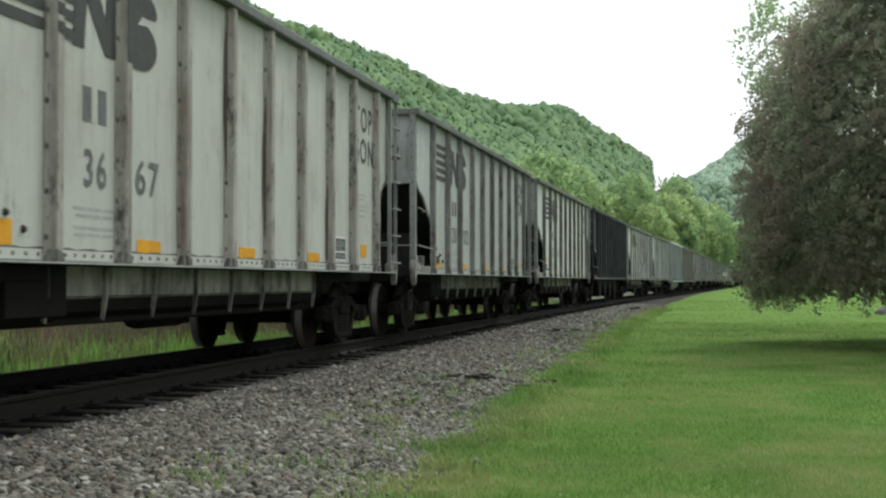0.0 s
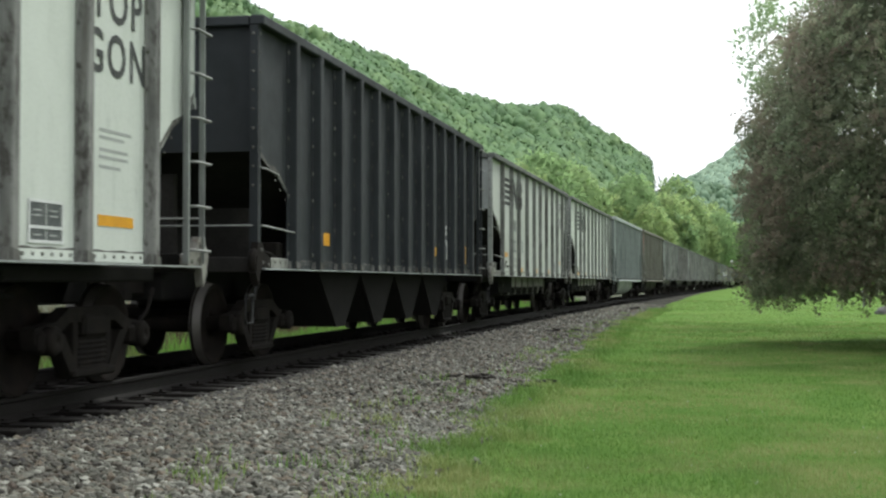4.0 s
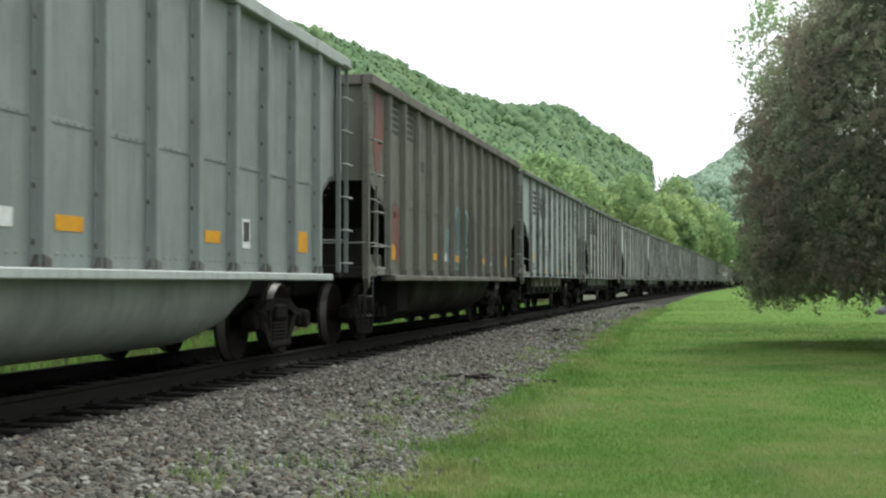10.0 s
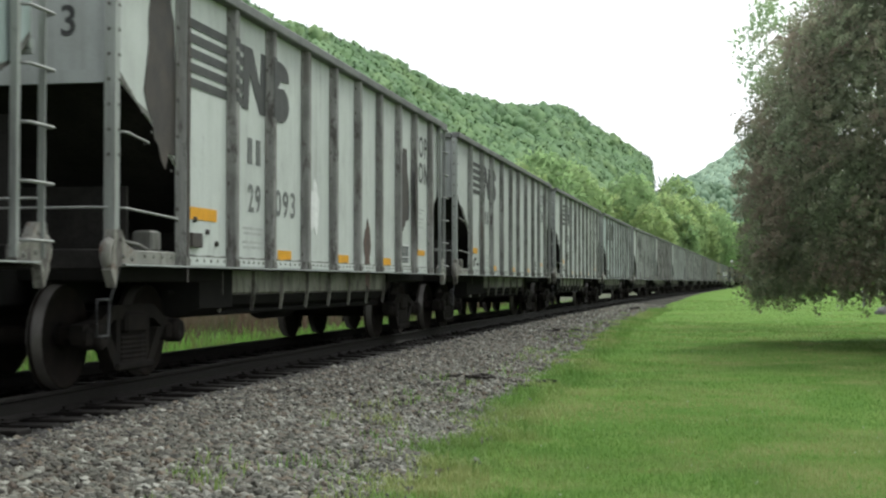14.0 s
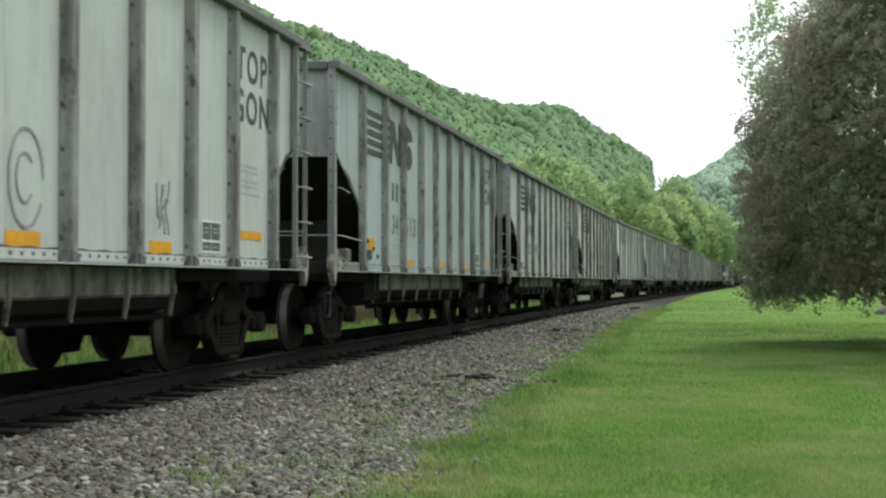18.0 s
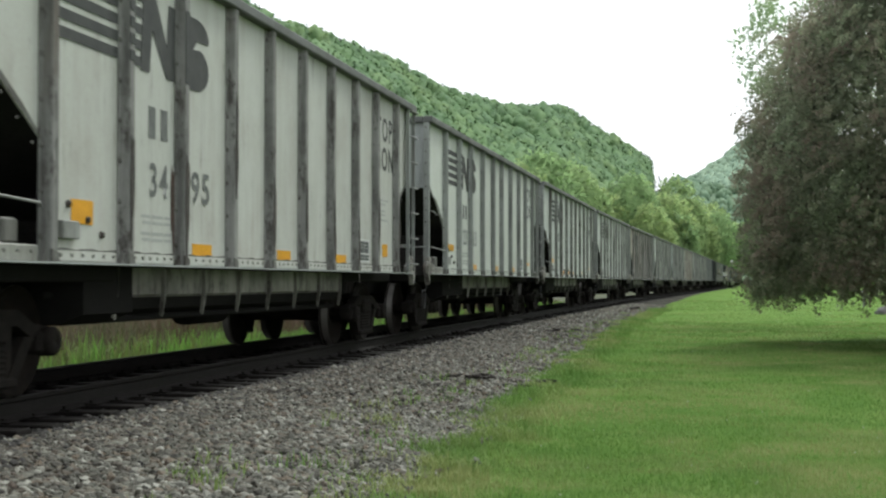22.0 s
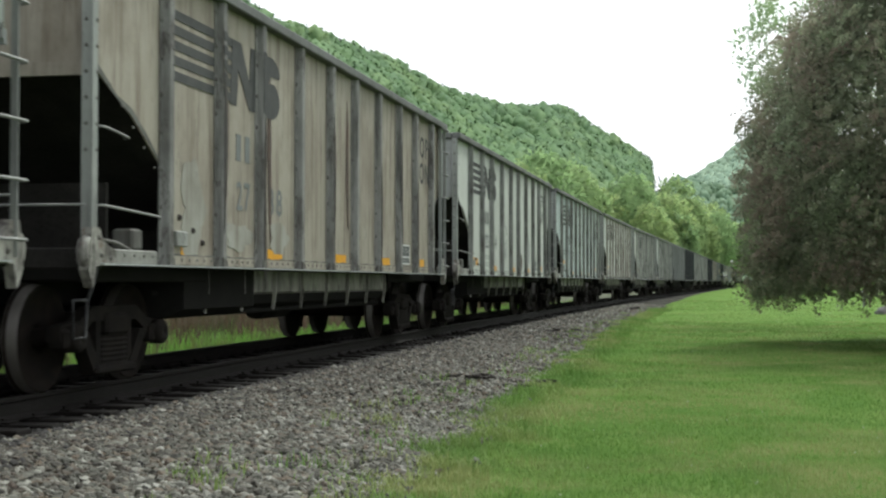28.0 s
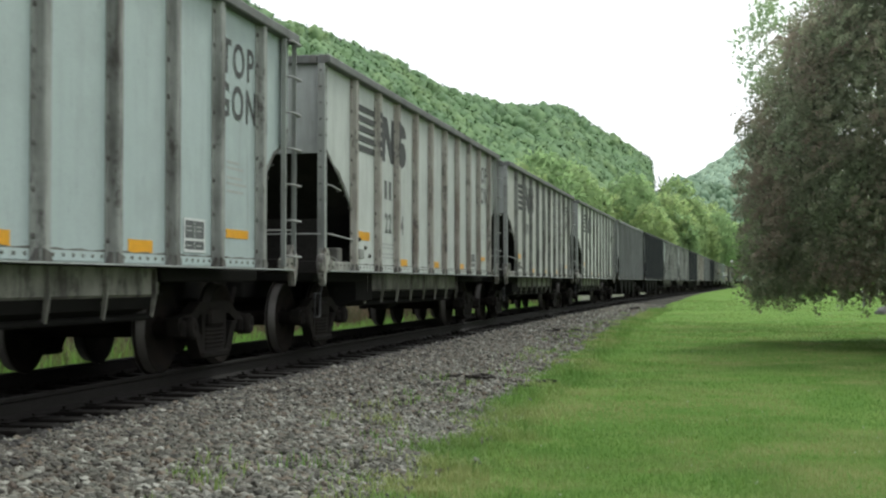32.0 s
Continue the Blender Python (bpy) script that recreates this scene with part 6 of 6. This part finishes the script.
# the great bronze-leaved tree on the lawn: a tall dome of leafy lobes with drooping sprays along its hem
def dome_points(n, radius, mid, up, down, inner):
    """Places on a dome whose sides hang almost straight below its widest height."""
    z = rng.uniform(-down, up, n)
    a = rng.uniform(0, 2 * math.pi, n)
    prof = np.where(z > 0, np.maximum(0.0, 1 - (np.abs(z) / up) ** 1.9) ** 0.52, np.maximum(0.0, 1 - (np.abs(z) / down) ** 5) ** 0.3 * 0.12 + 0.86)
    lump = np.array([1 + 0.09 * noise.noise((math.cos(b) * 2.4, math.sin(b) * 2.4, h * 0.45)) + 0.06 * noise.noise((math.cos(b) * 6, math.sin(b) * 6, h * 1.1)) for b, h in zip(a, z)])
    r = radius * prof * lump * np.where(rng.uniform(0, 1, n) < inner, rng.uniform(0.3, 0.9, n), rng.uniform(0.9, 1.02, n))
    return np.stack([r * np.cos(a), r * np.sin(a), mid + z], -1)


def sprays(n, radius, z0, z1, length, fall):
    """Leaf places along thin shoots that leave the crown and droop."""
    a, out = rng.uniform(0, 2 * math.pi, n), []
    for b in a:
        start = np.array([math.cos(b), math.sin(b), 0.0]) * radius * rng.uniform(0.86, 1.0) + np.array([0, 0, rng.uniform(z0, z1)])
        l, way = length * rng.uniform(0.5, 1.0), np.array([math.cos(b), math.sin(b), 0.0])
        for u in np.linspace(0, 1, 9):
            out.append(start + way * l * u * (1 - fall) + np.array([0, 0, -l * fall * u * u]))
    return np.array(out)


tb = along(0.4, 30.5, LAWN_Z + 0.08)
PR, PM, PU, PD = 5.45, 2.95, 6.95, 1.9
plum = tagged(new("plum_tree"), "broad bronze and olive leaved tree drooping over the lawn", "tree")
plum.location = tb
part("trunk", limb_geo((0, 0, -0.2), (0.3, 0.2, 7.5), 0.3, 0.1, 0.1, 7, 100), M["bark"], plum)
for i in range(9):
    a = 2 * math.pi * i / 9 + 0.2 * math.sin(i * 7)
    z0 = 1.3 + 0.5 * (i % 4)
    part("limb", limb_geo((0.05, 0.05, z0), (math.cos(a) * PR * 0.8, math.sin(a) * PR * 0.8, z0 + 1.2 + 0.8 * (i % 3)), 0.12, 0.03, 0.25, 5, i), M["bark"], plum)
v, f = leaf_cloud(dome_points(2100, PR, PM, PU, PD, 0.12), 0.43, 230000, 0.075, 0.8)
v, nrm = face_outward(v, (0, 0, PM), (PR, PR, PU), 0.6)
part("crown", array_mesh("crown", v, f, M["plum_leaf"], normals=nrm), None, plum)
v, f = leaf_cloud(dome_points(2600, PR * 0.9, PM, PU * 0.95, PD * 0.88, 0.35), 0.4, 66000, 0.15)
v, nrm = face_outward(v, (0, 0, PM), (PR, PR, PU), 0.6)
part("inner_crown", array_mesh("inner_crown", v, f, M["plum_core"], normals=nrm), None, plum, "dense inner foliage with shade put into its colour")
hem = np.concatenate([sprays(190, PR * 0.97, PM - PD + 0.1, PM - PD + 0.6, 0.55, 0.85), sprays(900, PR, PM - PD + 0.4, PM + 2.5, 0.55, 0.45), sprays(300, PR * 0.93, PM + 2.5, PM + 4.5, 0.6, 0.4)])
v, f = leaf_cloud(hem, 0.09, 60000, 0.075)
part("drooping_sprays", array_mesh("drooping_sprays", v, f, M["plum_leaf"]), None, plum, "bronze shoots drooping from the crown")
# a dense tree added out of view at the lawn's side, to cast shade over the grass before the bronze tree
tree("dense dark green tree added out of view to shade the lawn", along(0.507, 28.0, LAWN_Z + 0.08), 11.4, (0, 0, 7.2), (4.5, 4.5, 4.2), 30000, 0.2, 900, 0.55, M["dark_leaf"], -1.0, 0.28, 8, "shade_tree")
# a lighter green tree behind it
tree("tall light green leafy tree behind the bronze tree", along(0.345, 47.0, LAWN_Z + 0.13), 14.0, (-2.8, 0, 9.5), (3.2, 3.0, 2.6), 11000, 0.14, 300, 0.42, M["green_leaf"], -0.95, 0.14, 6, "ash_tree")
# dark low shrubs at the far end of the lawn
for sx, dp, r, h in ((0.2315, 112.0, 1.25, 0.75), (0.247, 116.0, 1.1, 0.6), (0.262, 118.0, 1.2, 0.6)):
    sh = tagged(new("shrub"), "dark rounded evergreen shrub at the lawn's end", "shrub", "shrubs on the lawn")
    sh.location = along(sx, dp, lawn_z(dp))
    part("stem", limb_geo((0, 0, -0.1), (0, 0, h), 0.05, 0.02), M["bark"], sh)
    v, f = leaf_cloud(shell_points(260, (0, 0, h), (r, r, h * 1.05)), 0.18, 6000, 0.09)
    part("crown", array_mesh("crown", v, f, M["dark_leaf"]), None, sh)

# woods beyond the track, nearer rows as trees with leaves of their own
kinds = []
for i, (hh, rr) in enumerate(((19.0, 5.6), (17.0, 6.2), (21.0, 5.2), (14.0, 5.0))):
    t_ = tree("pale green spring tree in the woods beyond the track", (0, 0, -400), hh, (0, 0, hh * 0.56), (rr, rr, hh * 0.46), 6500, 0.72, 420, 1.15, M["spring_leaf"], -1.0, 0.3, 5, "woodland_tree", 0.75, soft=True)
    tagged(t_, group="woods beyond the track")
    kinds.append(t_)
rows = [(0.070, 215, 1.02), (0.086, 225, 1.1), (0.055, 205, 0.8), (0.040, 190, 0.7), (0.104, 250, 0.92), (0.122, 265, 0.95), (0.136, 255, 0.9), (0.150, 270, 0.95), (0.163, 285, 0.92), (0.172, 262, 0.8), (0.184, 290, 0.98),
        (0.196, 280, 1.0), (0.205, 262, 0.85), (0.214, 300, 0.95), (0.224, 310, 0.9), (0.235, 330, 0.9), (0.19, 235, 0.62), (0.2, 225, 0.55), (0.178, 225, 0.6), (0.247, 340, 0.95), (0.09, 290, 1.1), (0.115, 310, 1.1), (0.14, 320, 1.05), (0.16, 330, 1.05),
        (0.02, 170, 0.75), (-0.0, 150, 0.7), (0.212, 240, 0.5), (0.222, 255, 0.55), (0.208, 350, 1.0), (0.23, 365, 1.0), (0.272, 190, 0.85), (0.295, 175, 0.8), (0.32, 185, 0.9), (0.345, 170, 0.85), (0.214, 385, 0.8), (0.222, 395, 0.8), (0.229, 405, 0.85), (0.237, 385, 0.8), (0.205, 400, 0.8), (0.2035, 720, 1.75), (0.199, 660, 1.6), (0.2075, 800, 1.9), (0.194, 700, 1.7), (0.211, 880, 2.0)]
for i, (sx, dp, sc) in enumerate(rows):
    src = kinds[i % 4]
    p = along(sx, dp, -0.9)
    gap = p.x - track_x(p.y)
    if abs(gap) < 10:
        p.x = track_x(p.y) + (10 if sx > 0.213 else -10)
    m = Matrix.Translation(p) @ Matrix.Rotation(i * 2.4, 4, "Z")
    if i < 4:
        src.matrix_basis = m
        ob = src
    else:
        ob = copy_thing(src, m)
    ob.scale = (sc * (1.12 + 0.1 * math.sin(i * 5)), sc * 1.15, sc * 1.1)


# ---------- wooded hills
def hill(name, label, ridge, foot, material, depth_rows=16, bumps=5.0):
    """A hillside from a ridge line down to its foot. ridge: (side, depth, height) stations; foot: depth share of the foot line."""
    v, k = [], 90
    st = np.array(ridge, float)
    u = np.linspace(0, 1, k)
    q = np.stack([np.interp(u, np.linspace(0, 1, len(st)), st[:, c]) for c in range(3)], 1)
    for j in range(depth_rows + 4):
        t = j / depth_rows
        for side, dep, h in q:
            d = dep * (1 - (1 - foot) * t) if t <= 1 else dep * (foot - 0.02)
            if j >= depth_rows:
                tt = (j - depth_rows) / 3
                d, z = dep * (1 + 0.5 * tt), h * (1 - tt) - 1
            else:
                z = h * (1 - t) ** 1.15 - 1 + bumps * noise.noise((side * 14, t * 5, dep * 0.01)) * (0.2 + math.sin(math.pi * t))
            v.append(tuple(along(side, d, z)))
    # front slope rows run ridge to foot, back rows ridge to behind
    f = [(i + j * k, i + 1 + j * k, i + 1 + (j + 1) * k, i + (j + 1) * k) for j in range(depth_rows - 1) for i in range(k - 1)]
    f += [(i + j * k, i + 1 + j * k, i + 1 + (j + 1) * k, i + (j + 1) * k) for j in range(depth_rows, depth_rows + 3) for i in range(k - 1)]
    me = bpy.data.meshes.new(name)
    me.from_pydata(v, [], f)
    me.polygons.foreach_set("use_smooth", [True] * len(f))
    me.materials.append(material)
    ob = tagged(new(name, me), label, "hill", kind="structure")
    return ob, np.array(v[:k * depth_rows]).reshape(depth_rows, k, 3)


def canopy(name, label, grid, count, r0, r1, material, limit=1.0, per=30, leaf=0.42, crest=0):
    """Tree crowns crowding a hillside: a lumpy core each, wrapped in sprays of foliage, in one mesh."""
    rows_, k, _ = grid.shape
    g = bmesh.new()
    bmesh.ops.create_icosphere(g, subdivisions=1, radius=1.0)
    base = np.array([v.co for v in g.verts])
    fc = np.array([[v.index for v in f.verts] for f in g.faces])
    g.free()
    a = rng.uniform(0, k - 1.001, count)
    b = rng.uniform(0, 1, count) ** 0.8 * (rows_ - 1.001) * limit
    b[:crest] *= 0.02
    i0, j0 = a.astype(int), b.astype(int)
    fa, fb = (a - i0)[:, None], (b - j0)[:, None]
    p = grid[j0, i0] * (1 - fa) * (1 - fb) + grid[j0, i0 + 1] * fa * (1 - fb) + grid[j0 + 1, i0] * (1 - fa) * fb + grid[j0 + 1, i0 + 1] * fa * fb
    r = rng.uniform(r0, r1, count)
    tall = rng.uniform(0.9, 1.35, count)
    c = p + np.stack([0 * r, 0 * r, r * 0.5], -1)
    core = base[None] * rng.uniform(0.7, 0.95, (count, len(base), 1)) * r[:, None, None] * np.stack([0 * r + 1, 0 * r + 1, tall], -1)[:, None, :] + c[:, None, :]
    cf = fc[None] + (np.arange(count) * len(base))[:, None, None]
    n = count * per
    d = rng.normal(0, 1, (n, 3))
    d /= np.linalg.norm(d, axis=1)[:, None]
    d[:, 2] = np.abs(d[:, 2]) * 0.9 - 0.1
    rr, cc, tt = np.repeat(r, per), np.repeat(c, per, 0), np.repeat(tall, per)
    q = cc + d * (rr * rng.uniform(0.8, 1.14, n))[:, None] * np.stack([0 * tt + 1, 0 * tt + 1, tt], -1)
    s1 = np.cross(d, rng.normal(0, 1, (n, 3)))
    s1 /= np.linalg.norm(s1, axis=1)[:, None] + 1e-9
    s2 = np.cross(d, s1) + d * rng.uniform(-0.7, 0.7, n)[:, None]
    w = (rr * leaf * rng.uniform(0.6, 1.3, n))[:, None]
    lv = np.stack([q - s1 * w * 0.5, q + s2 * w * 0.4, q + s1 * w * 0.5, q - s2 * w * 0.4], 1)
    lf = np.array([(0, 1, 2), (0, 2, 3)])[None] + (np.arange(n) * 4)[:, None, None] + count * len(base)
    out = q - cc
    away = np.einsum("ij,ij->i", np.cross(lv[:, 1] - lv[:, 0], lv[:, 2] - lv[:, 0]), out) < 0
    lv[away] = lv[away][:, ::-1]
    v = np.concatenate([core.reshape(-1, 3), lv.reshape(-1, 3)])
    f = np.concatenate([cf.reshape(-1, 3), lf.reshape(-1, 3)])
    nrm = np.concatenate([(core - c[:, None, :] + (r[:, None] * np.array([0, 0, 0.5]))[:, None, :]).reshape(-1, 3), np.repeat(out + rr[:, None] * (rng.normal(0, 0.2, (n, 3)) + np.array([0, 0, 0.5])), 4, 0)])
    return tagged(new(name, array_mesh(name, v, f, material, True, nrm)), label, "forest", kind="stuff")


def canopy_mat(name, dark, light, odd):
    m, nt, b = nodes_of(name)
    geo = nt.nodes.new("ShaderNodeNewGeometry")
    v = coords(nt, shift=False)
    big, mid = noise_tex(nt, v, 0.02, 3), noise_tex(nt, v, 0.14, 3, 0.6)
    col = mix(nt, ramp(nt, geo.outputs["Random Per Island"], 0, 1, 0.38, 0.62), dark, light)
    col = mix(nt, ramp(nt, big, 0.45, 0.6, 0, 0.75), col, odd)
    col = mix(nt, ramp(nt, mid, 0.4, 0.62, 0, 0.7), col, tuple(c * k for c, k in zip(dark, (0.6, 0.72, 0.78))))
    link(nt, col, b.inputs["Base Color"])
    b.inputs["Roughness"].default_value = 0.9
    return m


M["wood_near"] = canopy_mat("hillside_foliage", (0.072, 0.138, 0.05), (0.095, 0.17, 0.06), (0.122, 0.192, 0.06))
# the two farther woods are paler and bluer: distance haze put into the colour
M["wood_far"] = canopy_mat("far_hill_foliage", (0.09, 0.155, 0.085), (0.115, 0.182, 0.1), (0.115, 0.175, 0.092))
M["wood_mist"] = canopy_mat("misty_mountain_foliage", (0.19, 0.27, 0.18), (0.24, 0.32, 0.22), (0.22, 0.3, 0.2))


def ridge(*stations):
    """Ridge stations from tangents to the side and upward and the distance: side, distance, height less the crowns' own."""
    return [(s_, d, EYE_Z + up * d - 3.5) for s_, up, d in stations]


RIDGE_1 = ridge((-0.33, 0.28, 350), (-0.18, 0.217, 430), (-0.092, 0.1805, 505), (-0.0742, 0.1698, 525), (-0.0475, 0.1607, 555), (-0.0344, 0.1566, 575), (-0.0082, 0.1414, 600), (0.0184, 0.132, 630), (0.0446, 0.1258, 665),
                (0.0712, 0.1246, 695), (0.082, 0.1258, 710), (0.0974, 0.1176, 735), (0.1239, 0.1029, 785), (0.1399, 0.091, 820), (0.1452, 0.0873, 830), (0.1476, 0.07, 840), (0.152, 0.03, 850))
h1, grid1 = hill("hill", "steep wooded hillside in fresh spring green", RIDGE_1, 0.45, M["wood_near"])
canopy("hill_forest", "dense spring-green forest covering the near hillside", grid1, 3700, 3.0, 6.2, M["wood_near"], per=48, leaf=0.25, crest=330)
RIDGE_2 = ridge((0.10, 0.05, 1250), (0.15, 0.058, 1250), (0.1606, 0.0646, 1250), (0.1672, 0.0724, 1260), (0.1766, 0.0732, 1280), (0.19, 0.069, 1300), (0.3, 0.07, 1300))
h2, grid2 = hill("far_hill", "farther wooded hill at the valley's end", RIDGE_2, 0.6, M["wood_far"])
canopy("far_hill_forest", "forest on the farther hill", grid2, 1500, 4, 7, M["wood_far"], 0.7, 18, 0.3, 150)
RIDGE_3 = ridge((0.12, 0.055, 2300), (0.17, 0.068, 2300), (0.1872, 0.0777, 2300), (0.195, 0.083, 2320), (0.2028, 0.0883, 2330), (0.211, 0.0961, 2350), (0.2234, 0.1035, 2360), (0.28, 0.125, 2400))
h3, grid3 = hill("misty_mountain", "pale bluish green mountain, distance haze put into its colour", RIDGE_3, 0.7, M["wood_mist"])
canopy("misty_forest", "distant forest on the mountain, haze put into its pale colour", grid3, 1500, 6, 10, M["wood_mist"], 0.7, 14, 0.3, 150)
# woods that close the valley on the lawn's side and behind the tripod
RIDGE_4 = [(0.34, 420, 40), (0.6, 330, 60), (1.2, 240, 60), (2.5, 160, 60)]
h4, grid4 = hill("side_hill", "wooded slope beyond the lawn", RIDGE_4, 0.6, M["wood_near"])
canopy("side_forest", "forest on the slope beyond the lawn", grid4, 250, 5, 9, M["wood_near"], per=12)


# ---------- small things
# lattice masts on the saddle of the ridge
for sx in (0.152, 0.1565):
    g = Geo()
    w = 2.2
    for a, b in ((1, 1), (1, -1), (-1, 1), (-1, -1)):
        g.tube([(a * w, b * w, 0), (a * 0.4, b * 0.4, 26)], 0.22, 5)
    for i in range(6):
        z, ww = i * 4.3, w - (w - 0.4) * i * 4.3 / 26
        g.tube([(-ww, -ww, z), (ww, -ww, z + 4)], 0.12, 4)
        g.tube([(ww, ww, z), (-ww, ww, z + 4)], 0.12, 4)
    for z in (18, 22, 25.5):
        g.tube([(-2.2, 0, z), (2.2, 0, z)], 0.14, 5)
    mast = thing("power_mast", "thin grey lattice power mast on the far saddle", "mast", "power masts", geo=g, material=M["post_grey"])
    mast.location = along(sx, 1000, 52)

# white square trackside sign and a small signal lamp far down the line
def on_post(name, label, cat, loc, h, head, mat):
    ob = tagged(new(name), label, cat)
    ob.location = loc
    g = Geo()
    g.tube([(0, 0, -0.3), (0, 0, h)], 0.04, 8)
    part("post", g, M["post_grey"], ob)
    g = Geo()
    g.box(-head, head, -0.015, 0.015, h - head, h + head, 0.006)
    part("plate", g, mat, ob, "blank white plate")
    return ob


M["sign_white"] = plain("white_enamel_plate", (0.75, 0.76, 0.74), 0.4)
on_post("track_sign", "small white square sign on a post beside the track", "sign", along(0.2037, 190.0, -0.3), 2.35, 0.24, M["sign_white"])
on_post("signal_marker", "tall pale-headed marker post beside the track", "sign", along(0.2086, 228.0, -0.3), 4.6, 0.2, M["sign_white"])

# broken timber and dry stalks lying in the gravel
M["old_wood"] = grainy("rotten_dark_timber", (0.018, 0.015, 0.012), (0.04, 0.032, 0.026), 0.95, 0, 8, 60, 0.8, 0.02)


def debris(x, y, z, seed, n, size):
    rnd = random.Random(seed)
    g = Geo()
    for _ in range(n):
        a, l, w = rnd.uniform(0, 3.14), size * rnd.uniform(0.4, 1.0), size * rnd.uniform(0.08, 0.2)
        px, py, pz = rnd.gauss(0, size * 0.5), rnd.gauss(0, size * 0.35), rnd.uniform(0.0, 0.04)
        k = len(g.v)
        g.box(-l / 2, l / 2, -w / 2, w / 2, pz, pz + w * 0.7, w * 0.12)
        g.v[k:] = [(px + u * math.cos(a) - q * math.sin(a), py + u * math.sin(a) + q * math.cos(a), s + 0.08 * u * rnd.uniform(0, 1)) for u, q, s in g.v[k:]]
    ob = thing("timber_scrap", "rotten dark timber scraps lying on the gravel", "debris", "timber scraps", geo=g, material=M["old_wood"])
    ob.location = (x, y, z)


for sd, dep, n, s in ((0.027, 19.3, 9, 0.3), (0.0065, 19.0, 5, 0.2), (0.079, 34.8, 6, 0.4), (0.0576, 18.9, 8, 0.22), (0.075, 19.6, 6, 0.24), (0.139, 62.0, 4, 0.6)):
    p = along(sd, dep)
    debris(p.x, p.y, ground_z(p.x - track_x(p.y), p.y) + 0.035, int(dep * 10) + n, n, s)

# a half-hidden grey boulder heap and a white post under the bronze tree
g = Geo()
bm_ = bmesh.new()
bmesh.ops.create_icosphere(bm_, subdivisions=3, radius=1.0)
for v in bm_.verts:
    v.co *= 1 + 0.25 * noise.noise(v.co * 1.5) + 0.1 * noise.noise(v.co * 4)
    v.co.z = max(v.co.z, -0.4)
bv = [tuple(v.co) for v in bm_.verts]
bf = [tuple(v.index for v in f.verts) for f in bm_.faces]
bm_.free()
g.v, g.f, g.smooth = [(x * 0.55, y * 0.5, z * 0.42 + 0.14) for x, y, z in bv], bf, [True] * len(bf)
M["rock"] = grainy("grey_boulder_stone", (0.16, 0.155, 0.15), (0.09, 0.088, 0.085), 0.9, 0, 3, 25, 0.8, 0.03)
rock = thing("boulder", "dark grey boulder on the lawn's edge", "rock", geo=g, material=M["rock"])
rock.location = along(0.322, 58.0, LAWN_Z)
on_post("white_marker_post", "small white marker on a thin post under the tree", "post", along(0.3035, 70.0, LAWN_Z), 1.0, 0.12, M["sign_white"])


# ---------- movement: every car follows the track, its wheels turn with the ground it covers
def car_pose(y_front, length, t):
    yc = y_front + length / 2 - travelled(t)
    return pose(track_x(yc), yc, 0, 0, 0, -track_angle(yc))


def motions():
    for car, y0, length in TRAIN:
        walk(car, [(t * 0.5, car_pose(y0, length, t * 0.5)) for t in range(65)])
        near = [t / 15 for t in range(481) if -14 < y0 - travelled(t / 15) + length / 2 < 48]
        if not near:
            continue
        times = sorted({0.0, 32.0, *near})
        for w in car.children:
            if w.get("axle"):
                x, y, z = w.location
                rows, turn, last = [], 0.0, None
                for t in times:
                    if last is not None:
                        step = (travelled(t) - travelled(last)) / WHEEL_R
                        turn += step if t - last < 0.1 else 0.5
                    last = t
                    rows.append((t, pose(x, y, z, math.degrees(turn), 0, 0)))
                walk(w, rows)


motions()
